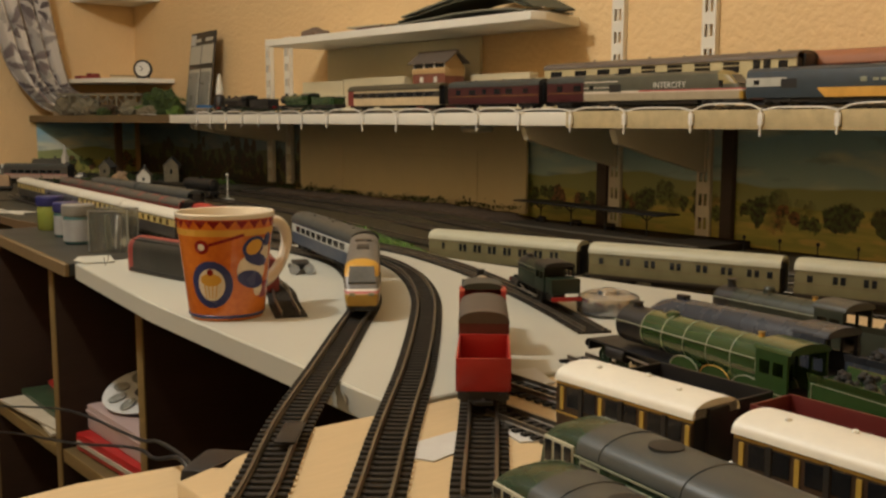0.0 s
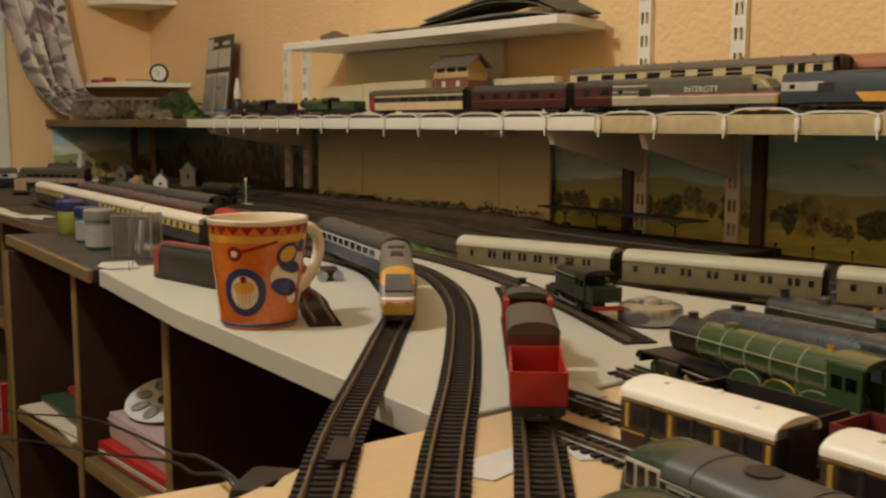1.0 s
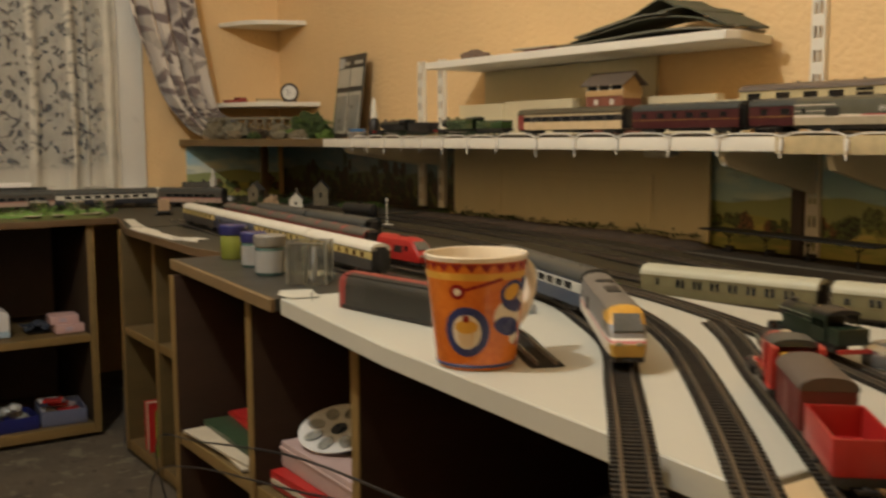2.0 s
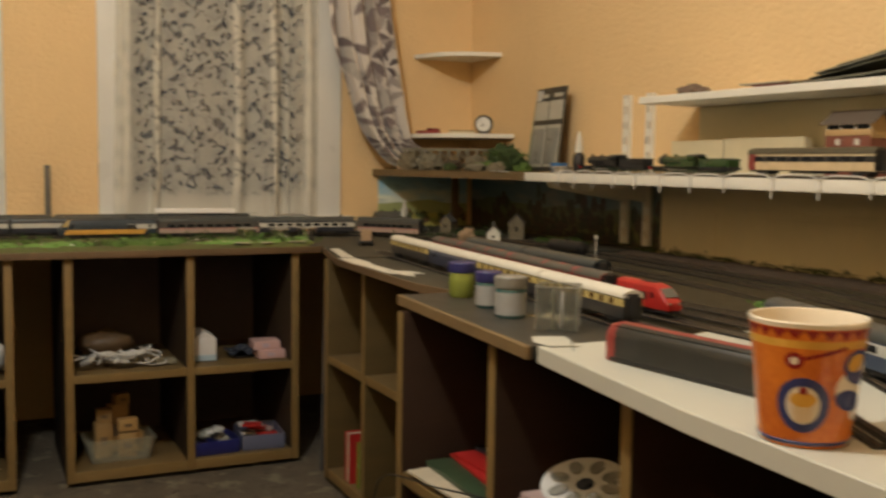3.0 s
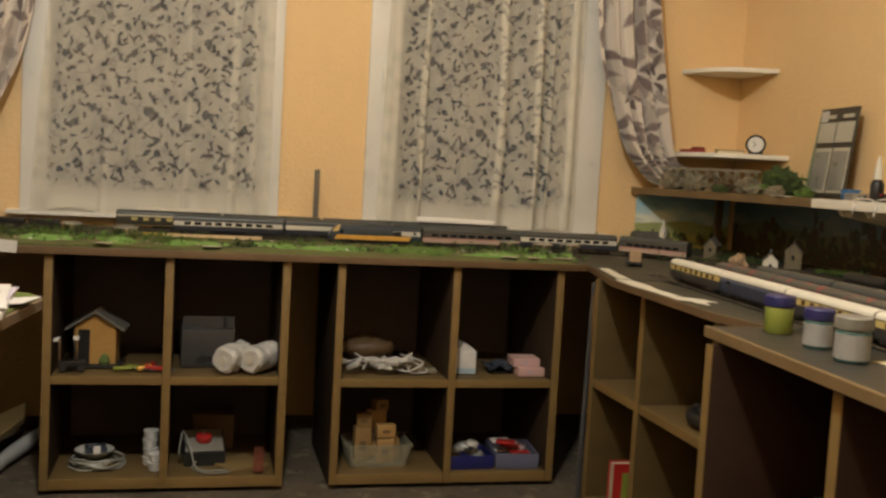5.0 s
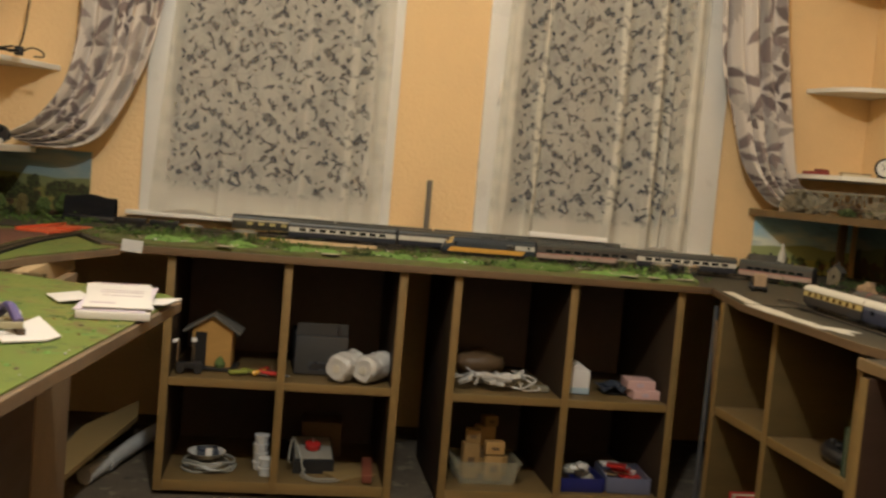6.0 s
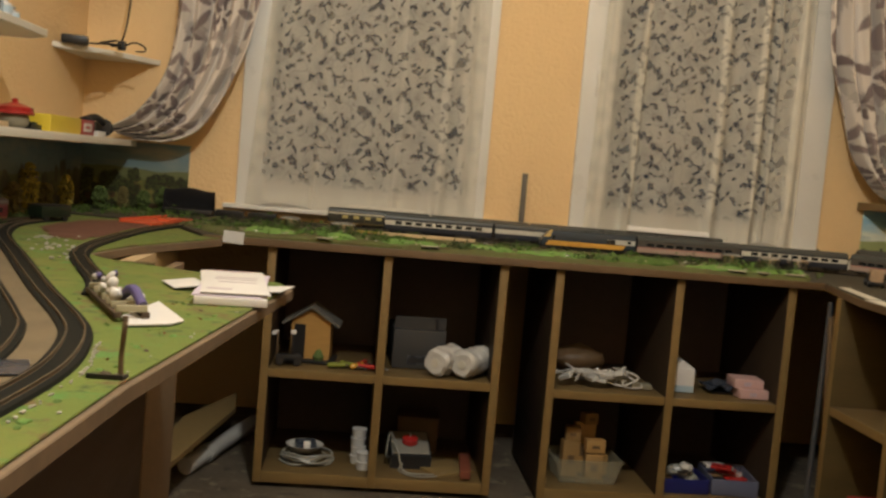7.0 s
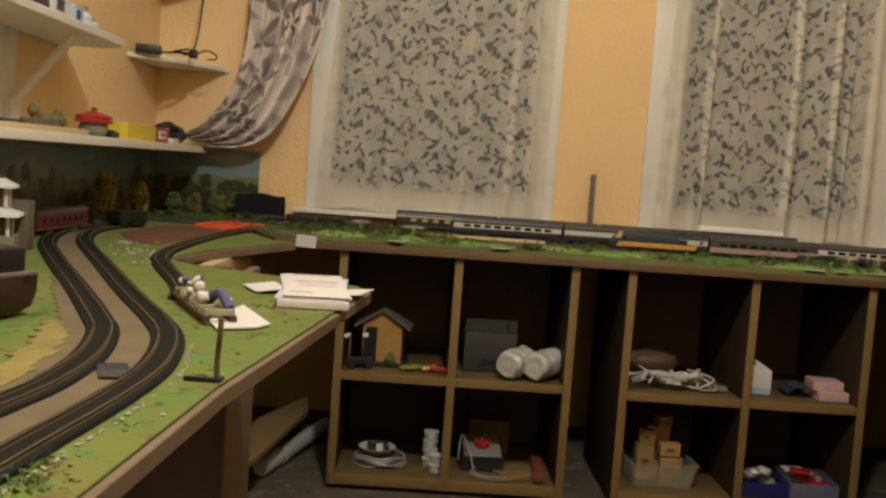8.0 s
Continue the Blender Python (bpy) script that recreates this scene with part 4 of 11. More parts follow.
M_ROOFG = surface("grey_coach_roof", (0.050, 0.056, 0.054), 0.38, 0.2, 50)
M_ROOFW = surface("cream_coach_roof", (0.60, 0.57, 0.48), 0.5, 0.10, 30, 0.0002, 300)
M_BLACK = surface("matt_black", (0.012, 0.012, 0.013), 0.42, 0.3, 40)
M_BRASS = surface("brass", (0.60, 0.40, 0.12), 0.3, 0.2, 80, metal=0.9)
M_REDP = surface("red_plastic", (0.34, 0.018, 0.016), 0.35, 0.12, 40)
M_MAROON = surface("maroon_plastic", (0.115, 0.018, 0.016), 0.4, 0.2, 40)
M_GREEN = surface("apple_green_paint", (0.030, 0.064, 0.019), 0.22, 0.14, 40, coat=0.6)
M_DGREEN = surface("loco_dark_green", (0.007, 0.016, 0.008), 0.38, 0.2, 40)
M_SLATE = surface("slate_blue_paint", (0.036, 0.043, 0.058), 0.28, 0.15, 40)
M_WLINE = surface("white_lining", (0.26, 0.28, 0.20), 0.45, 0.1, 80)
M_YEL = surface("warning_yellow", (0.66, 0.33, 0.02), 0.4, 0.1, 60)
M_COAL = surface("coal", (0.012, 0.011, 0.010), 0.7, 0.5, 200, 0.002, 400)

MESHES = {}


def shared(key, make, material, name, parent, loc=(0, 0, 0), rot=None, smooth=False):
    """A piece on mesh data that all its like share."""
    if key not in MESHES:
        bm = make()
        me = bpy.data.meshes.new(name)
        for f in bm.faces:
            f.smooth = True
        bm.normal_update()
        bm.to_mesh(me)
        bm.free()
        me.set_sharp_from_angle(angle=0.6)
        me.materials.append(material)
        MESHES[key] = me
    ob = new(name, MESHES[key])
    ob.parent = parent
    m = Matrix.Translation(loc)
    ob.matrix_basis = m @ rot if rot is not None else m
    return ob


def along(pts, step):
    """Places and headings at even steps along a path."""
    out, left = [], 0.0
    for a, b in zip(pts, pts[1:]):
        d = (b - a).length
        while left < d:
            out.append((a.lerp(b, left / d), math.atan2(b.y - a.y, b.x - a.x)))
            left += step
        left -= d
    return out


def track(label, pts, near=0, n=10, z=TOP, w=0.015, kind="", rail=None):
    """Flexible track: two rails on a web of sleepers; the first `near` sleepers are single pieces."""
    t = thing("track", label, "model track", "model railway tracks")
    p = smooth_path([(x, y, zz if zz is not None else ground_z(x, y) if z is None else z) for x, y, zz in [(q + (None,))[:3] for q in pts]], n)
    for s in (-1, 1):
        prof = [(s * 0.00825 - 0.0012, 0.0022), (s * 0.00825 + 0.0012, 0.0022), (s * 0.00825 + 0.0005, 0.0030), (s * 0.00825 + 0.0008, 0.0055), (s * 0.00825 - 0.0008, 0.0055), (s * 0.00825 - 0.0005, 0.0030)]
        part("rail", strip(bmesh.new(), p, prof), rail or M_RAIL, t)
    places = along(p, 0.0083)
    for q, a in places[:near]:
        shared(("sleeper", w), lambda: box(bmesh.new(), -0.0021, 0.0021, -w, w, 0.0002, 0.0022, 0.0004), M_SLEEPER, "sleeper", t, q, Matrix.Rotation(a, 4, "Z"))
    bm = bmesh.new()
    for q, a in places[near:]:
        box(bm, -0.0021, 0.0021, -w, w, 0.0002, 0.0022, m=Matrix.Translation(q) @ Matrix.Rotation(a, 4, "Z"))
    # web that ties the sleepers under the rails
    for s in (-1, 1):
        strip(bm, p, [(s * 0.006 - 0.0012, 0.0003), (s * 0.006 + 0.0012, 0.0003), (s * 0.006 + 0.0012, 0.0012), (s * 0.006 - 0.0012, 0.0012)])
    part("sleeper_web", bm, M_SLEEPER, t)
    return t


def wheelset(parent, x, r=0.0063, material=None):
    def make():
        bm = bmesh.new()
        for s in (-1, 1):
            m = Matrix.Translation((0, s * 0.0078, 0)) @ Matrix.Rotation(-s * math.pi / 2, 4, "X")
            lathe(bm, [(0.0015, -0.001), (r * 0.7, -0.001), (r * 0.72, -0.0003), (r * 0.82, -0.0003), (r * 0.84, 0.0008), (r * 1.10, -0.0014), (r * 1.10, -0.0022), (0.0015, -0.0022)][::-1], 18, m)
        rod(bm, (0, -0.009, 0), (0, 0.009, 0), 0.0011, 8)
        return bm
    return shared(("wheelset", round(r, 4)), make, material or M_WHEEL, "wheelset", parent, (x, 0, r), smooth=False)


def bogie(parent, x, base=0.026):
    def make():
        bm = bmesh.new()
        for s in (-1, 1):
            box(bm, -base / 2 - 0.005, base / 2 + 0.005, s * 0.0118 - 0.001, s * 0.0118 + 0.001, 0.0045, 0.0085, 0.0005)
            for k in (-1, 1):
                box(bm, k * base / 2 - 0.0028, k * base / 2 + 0.0028, s * 0.0125 - 0.0014, s * 0.0125 + 0.0014, 0.0035, 0.0078, 0.0005)
            box(bm, -0.005, 0.005, s * 0.0122 - 0.0014, s * 0.0122 + 0.0014, 0.0028, 0.0065, 0.0005)
        box(bm, -0.004, 0.004, -0.011, 0.011, 0.0055, 0.0095)
        return bm
    b = shared(("bogie", base), make, M_UNDER, "bogie", parent, (x, 0, 0))
    for k in (-1, 1):
        wheelset(b, k * base / 2)
    return b


def couplings(parent, L):
    for s in (-1, 1):
        def make():
            bm = bmesh.new()
            box(bm, 0, 0.006, -0.001, 0.001, 0.0065, 0.0085)
            box(bm, 0.006, 0.008, -0.006, 0.006, 0.0060, 0.0085, 0.0004)
            return bm
        shared("coupling", make, M_UNDER, "coupling", parent, (s * L / 2, 0, 0), Matrix.Rotation(0 if s > 0 else math.pi, 4, "Z"))


def buffers(parent, x, s, y=0.0115, z=0.0135):
    for k in (-1, 1):
        shared("buffer", lambda: lathe(lathe(bmesh.new(), [(0.0016, 0), (0.0016, 0.004)], 10), [(0.003, 0.004), (0.003, 0.0052)], 12), M_UNDER, "buffer", parent, (x, k * y, z), Matrix.Rotation(s * math.pi / 2, 4, "Y"))


def arc_roof(L, W, z0, h, over=0.001, n=16, droop=0.0):
    """A rounded roof with thickness, closed at the ends."""
    rings = []
    for x in (-L / 2 - over, -L / 2 + 0.006, L / 2 - 0.006, L / 2 + over):
        k = 1.0 if abs(x) < L / 2 - 0.001 else 1.0 - droop
        ring = [(x, -(W / 2 + 0.0006) * math.cos(math.pi * i / n), z0 + h * k * math.sin(math.pi * i / n) ** 0.75) for i in range(n + 1)]
        rings.append(ring)
    return loft(bmesh.new(), rings)


def coach(label, L, sides, roof, windows, W=0.034, zt=0.0385, h=0.0125, group="model coaches", four=False, vents=6, ends=None, category="model coach", pane=None, roof_label=""):
    """windows: (x, z, width, height) on both sides."""
    c = thing("model_coach", label, category, group)
    bm = bmesh.new()
    prof = [(-W / 2 + 0.0008, 0.0095), (-W / 2, 0.016), (-W / 2, 0.030), (-W / 2 + 0.0006, zt), (W / 2 - 0.0006, zt), (W / 2, 0.030), (W / 2, 0.016), (W / 2 - 0.0008, 0.0095)]
    loft(bm, [[(x, a, b) for a, b in prof] for x in (-L / 2, L / 2)])
    part("body", bm, sides, c)
    part("roof", arc_roof(L, W, zt, h, 0.0008, 20, 0.04), roof, c, roof_label, smooth=False)
    for s in (-1, 1):
        part("end", B(s * L / 2 - 0.0002 if s > 0 else -L / 2 - 0.0008, L / 2 + 0.0008 if s > 0 else -L / 2 + 0.0002, -W / 2 + 0.0015, W / 2 - 0.0015, 0.010, zt + h * 0.55, bevel=0.0002), ends or M_BLACK, c)
        part("gangway", B(s * L / 2 if s > 0 else -L / 2 - 0.003, L / 2 + 0.003 if s > 0 else -L / 2, -0.0075, 0.0075, 0.011, zt + h * 0.5, bevel=0.0006), M_BLACK, c)
    for s in (-1, 1):
        for x, z, w, hh in windows:
            def make(w=w, hh=hh):
                return box(bmesh.new(), -w / 2, w / 2, -0.0004, 0.0004, -hh / 2, hh / 2)
            shared(("pane", round(w, 4), round(hh, 4), (pane or M_PANE).name), make, pane or M_PANE, "window", c, (x, s * (W / 2 - 0.0001), z))
    part("underframe", box(box(bmesh.new(), -L / 2 + 0.002, L / 2 - 0.002, -0.011, 0.011, 0.0078, 0.0098), -L * 0.16, L * 0.16, -0.010, 0.010, 0.004, 0.0078, 0.001), M_UNDER, c)
    if four:
        for k in (-1, 1):
            wheelset(c, k * L * 0.28, 0.0068)
            part("axle_guard", box(box(bmesh.new(), k * L * 0.28 - 0.006, k * L * 0.28 + 0.006, -0.0135, -0.0115, 0.004, 0.0095), k * L * 0.28 - 0.006, k * L * 0.28 + 0.006, 0.0115, 0.0135, 0.004, 0.0095), M_UNDER, c)
        part("step_board", box(box(bmesh.new(), -L * 0.44, L * 0.44, -0.0165, -0.0135, 0.0055, 0.0063), -L * 0.44, L * 0.44, 0.0135, 0.0165, 0.0055, 0.0063), M_UNDER, c)
    else:
        for k in (-1, 1):
            bogie(c, k * (L / 2 - 0.034))
    for i in range(vents):
        x = (i - (vents - 1) / 2) * L / (vents + 0.4)
        shared(("roof_vent", roof.name), lambda: lathe(bmesh.new(), [(0.0016, 0), (0.0016, 0.0010), (0.0008, 0.0016)], 10), roof, "roof_vent", c, (x, 0.004 * (-1) ** i, zt + h * 0.965))
    couplings(c, L)
    return c


def place(ob, x, y, z, heading):
    ob.matrix_basis = pose(x, y, z, 0, 0, heading)
    return ob


def row_windows(L, n, w, h, z, margin=0.02, gap_every=0):
    out = []
    for i in range(n):
        x = -L / 2 + margin + (L - 2 * margin) * (i + 0.5) / n
        if gap_every and i % gap_every == gap_every - 1:
            continue
        out.append((x, z, w, h))
    return out


def hst(label, paint, yellow=True, L=0.225, group="high speed train models"):
    """Wedge-nosed power car; nose towards +x."""
    W, zt = 0.034, 0.0385
    c = thing("model_power_car", label, "model locomotive", group)

    def ring(x, k, top, wide, low=0.0095):
        w = W / 2 * wide
        pts = [(-w + 0.001, low), (-w, 0.016), (-w, min(0.030, top - 0.004)), (-w + 0.0008, min(zt, top - 0.002))]
        arc = []
        for i in range(1, 8):
            a = math.pi * i / 8
            arc.append((-(w - 0.0008) * math.cos(a), min(zt, top - 0.002) + (top - min(zt, top - 0.002)) * math.sin(a) ** 0.7))
        return [(x, a, b) for a, b in pts + arc + [(-p, q) for p, q in reversed(pts)]]
    xs = [(-L / 2, 0, 0.0495, 1.0), (L / 2 - 0.040, 0, 0.0495, 1.0), (L / 2 - 0.030, 0, 0.0485, 0.99), (L / 2 - 0.022, 0, 0.044, 0.97), (L / 2 - 0.014, 0, 0.037, 0.94), (L / 2 - 0.007, 0, 0.029, 0.90), (L / 2 - 0.002, 0, 0.0235, 0.84), (L / 2, 0, 0.0205, 0.78)]
    part("body", loft(bmesh.new(), [ring(*q) for q in xs]), paint, c)
    # windscreen on the slope
    bm = bmesh.new()
    a, b = (L / 2 - 0.0195, 0.0420), (L / 2 - 0.0070, 0.0292)
    vs = []
    for (x, z), wd in ((a, 0.0112), (b, 0.0122)):
        for s in (-1, 1):
            vs.append(bm.verts.new((x + 0.0009, s * wd, z + 0.0009)))
    for v in list(vs):
        bm.verts.new(v.co - Vector((0.0012, 0, 0.0012)))
    bm.verts.ensure_lookup_table()
    for f in ((0, 2, 3, 1), (4, 5, 7, 6), (0, 1, 5, 4), (2, 6, 7, 3), (0, 4, 6, 2), (1, 3, 7, 5)):
        bm.faces.new([bm.verts[i] for i in f])
    part("windscreen", bm, M_PANEL, c)
    for s in (-1, 1):
        part("cab_window", B(L / 2 - 0.036, L / 2 - 0.0295, s * W / 2 * 0.985 - 0.0005, s * W / 2 * 0.985 + 0.0005, 0.026, 0.035), M_PANE, c)
        part("grille", B(-L / 2 + 0.052, -L / 2 + 0.075, s * W / 2 - 0.0004, s * W / 2 + 0.0004, 0.022, 0.034), M_UNDER, c)
        part("luggage_window", B(-L / 2 + 0.012, -L / 2 + 0.020, s * W / 2 - 0.0004, s * W / 2 + 0.0004, 0.027, 0.033), M_PANE, c)
        part("headlight", B(L / 2 - 0.003, L / 2 + 0.0003, s * 0.0085 - 0.0025, s * 0.0085 + 0.0025, 0.0185, 0.0215, bevel=0.0004), M_WLINE, c)
    part("skirt", loft(bmesh.new(), [[(x, -w, 0.0045), (x, -w, 0.0098), (x, w, 0.0098), (x, w, 0.0045)] for x, w in ((L / 2 - 0.030, 0.015), (L / 2 - 0.006, 0.0135), (L / 2 - 0.002, 0.011))]), M_UNDER, c)
    part("roof_fan", lathe(bmesh.new(), [(0.009, 0.0488), (0.009, 0.0500), (0.0075, 0.0502)], 18, Matrix.Translation((-L / 2 + 0.062, 0, 0))), M_UNDER, c)
    part("exhaust", B(-0.012, 0.020, -0.006, 0.006, 0.0485, 0.0503, bevel=0.0006), M_UNDER, c)
    part("underframe", B(-L / 2 + 0.060, L / 2 - 0.075, -0.012, 0.012, 0.0035, 0.0097, bevel=0.001), M_UNDER, c)
    for k in (-1, 1):
        bogie(c, k * (L / 2 - 0.045), 0.034)
    couplings(c, L - 0.006)
    return c


M_CAB = surface("cream_cab_paint", (0.46, 0.45, 0.34), 0.35, 0.1, 60)


def diesel(label, paint, roofm, L=0.21, group="green diesel locomotives"):
    """Round-roofed diesel with a raked three-window cab at each end."""
    W, zt = 0.0345, 0.041
    c = thing("model_diesel", label, "model locomotive", group)

    def ring(x, top, wide, zz):
        w = W / 2 * wide
        arc = [(-(w) * math.cos(math.pi * i / 10), zz + (top - zz) * math.sin(math.pi * i / 10) ** 0.8) for i in range(11)]
        return [(x, -w + 0.001, 0.0095), (x, -w, 0.014)] + [(x, a, b) for a, b in arc] + [(x, w, 0.014), (x, w - 0.001, 0.0095)]
    xs = [(-L / 2, 0.0315, 0.90, 0.026), (-L / 2 + 0.001, 0.036, 0.95, 0.030), (-L / 2 + 0.0045, 0.0475, 0.985, zt), (-L / 2 + 0.010, 0.0500, 1, zt), (-L / 2 + 0.020, 0.0505, 1, zt), (L / 2 - 0.020, 0.0505, 1, zt), (L / 2 - 0.010, 0.0500, 1, zt), (L / 2 - 0.0045, 0.0475, 0.985, zt), (L / 2 - 0.001, 0.036, 0.95, 0.030), (L / 2, 0.0315, 0.90, 0.026)]
    part("body", loft(bmesh.new(), [ring(*q) for q in xs]), paint, c)
    part("roof_panel", loft(bmesh.new(), [[(x, -(W / 2 + 0.0003) * math.cos(math.pi * i / 10), zt + 0.0008 + 0.0093 * math.sin(math.pi * i / 10) ** 0.8) for i in range(11)] for x in (-L / 2 + 0.026, L / 2 - 0.026)]), roofm, c)
    for i in range(4):
        x = -L * 0.32 + i * L * 0.21
        part("roof_rib", loft(bmesh.new(), [[(xx, -(W / 2 + 0.0006) * math.cos(math.pi * j / 10), zt + 0.0011 + 0.0094 * math.sin(math.pi * j / 10) ** 0.8) for j in range(11)] for xx in (x, x + 0.0012)]), roofm, c)
    part("roof_hatch", lathe(bmesh.new(), [(0.007, 0.0500), (0.007, 0.0516), (0.0055, 0.0518)], 16, Matrix.Translation((L * 0.22, 0, 0))), M_UNDER, c)
    for e in (-1, 1):
        for k in (-1, 0, 1):
            m = Matrix.Translation((e * (L / 2 - 0.0026), k * 0.0102, 0.0382)) @ Matrix.Rotation(e * math.radians(72), 4, "Y")
            shared("cab_front_frame", lambda: box(bmesh.new(), -0.0052, 0.0052, -0.0047, 0.0047, -0.0006, 0.0006, 0.0003), M_WLINE, "window_frame", c, m.translation, m.to_3x3().to_4x4())
            shared("cab_front_pane", lambda: box(bmesh.new(), -0.0040, 0.0040, -0.0036, 0.0036, -0.0006, 0.0006), M_PANE, "window", c, m.translation + Vector((e * 0.0006, 0, 0.0004)), m.to_3x3().to_4x4())
        for s in (-1, 1):
            shared("cab_side_frame", lambda: box(bmesh.new(), -0.0062, 0.0062, -0.0005, 0.0005, -0.0042, 0.0042, 0.0003), M_WLINE, "window_frame", c, (e * (L / 2 - 0.035), s * (W / 2 + 0.0001), 0.0355))
            shared("cab_side_pane", lambda: box(bmesh.new(), -0.0052, 0.0052, -0.0005, 0.0005, -0.0033, 0.0033), M_PANE, "window", c, (e * (L / 2 - 0.035), s * (W / 2 + 0.0004), 0.0355))
            for q in (0.0085, 0.0150, 0.0215):
                shared("cab_pillar_frame", lambda: box(bmesh.new(), -0.0033, 0.0033, -0.0006, 0.0006, -0.0058, 0.0058, 0.0003), M_CAB, "window_frame", c, (e * (L / 2 - q), s * (W / 2 - 0.0001), 0.0382))
                shared("cab_pillar_pane", lambda: box(bmesh.new(), -0.0022, 0.0022, -0.0006, 0.0006, -0.0046, 0.0046), M_PANE, "window", c, (e * (L / 2 - q), s * (W / 2 + 0.0004), 0.0382))
        buffers(c, e * L / 2, e)
    for s in (-1, 1):
        for k in range(3):
            shared("body_window_frame", lambda: box(bmesh.new(), -0.0075, 0.0075, -0.0005, 0.0005, -0.0036, 0.0036, 0.0003), M_WLINE, "window_frame", c, (-L * 0.2 + k * L * 0.2, s * (W / 2 + 0.0001), 0.0345))
            shared("body_window_pane", lambda: box(bmesh.new(), -0.0064, 0.0064, -0.0005, 0.0005, -0.0027, 0.0027), M_PANE, "window", c, (-L * 0.2 + k * L * 0.2, s * (W / 2 + 0.0004), 0.0345))
        part("cantrail_line", B(-L / 2 + 0.016, L / 2 - 0.016, s * (W / 2 + 0.0002) - 0.0003, s * (W / 2 + 0.0004) + 0.0003, 0.0404, 0.0411), M_WLINE, c)
    part("underframe", B(-L * 0.16, L * 0.16, -0.012, 0.012, 0.003, 0.0097, bevel=0.001), M_UNDER, c)
    for k in (-1, 1):
        bogie(c, k * (L / 2 - 0.045), 0.034)
    couplings(c, L)
    return c


def spoked(r):
    def make():
        bm = bmesh.new()
        for s in (-1, 1):
            m = Matrix.Translation((0, s * 0.0082, 0)) @ Matrix.Rotation(-s * math.pi / 2, 4, "X")
            seg = 24
            for (r0, r1, z0, z1) in ((r * 0.86, r, -0.0012, 0.0010), (r * 1.0, r * 1.07, -0.0014, -0.0004), (0.0004, r * 0.24, -0.0012, 0.0014)):
                lathe(bm, [(r0, z0), (r1, z0), (r1, z1), (r0, z1), (r0, z0)], seg, m, cap=False)
            for k in range(12):
                box(bm, r * 0.2, r * 0.88, -0.0004, 0.0004, -0.0008, 0.0004, m=m @ Matrix.Rotation(math.pi * k / 6, 4, "Z"))
        rod(bm, (0, -0.008, 0), (0, 0.008, 0), 0.0014, 8)
        return bm
    return make


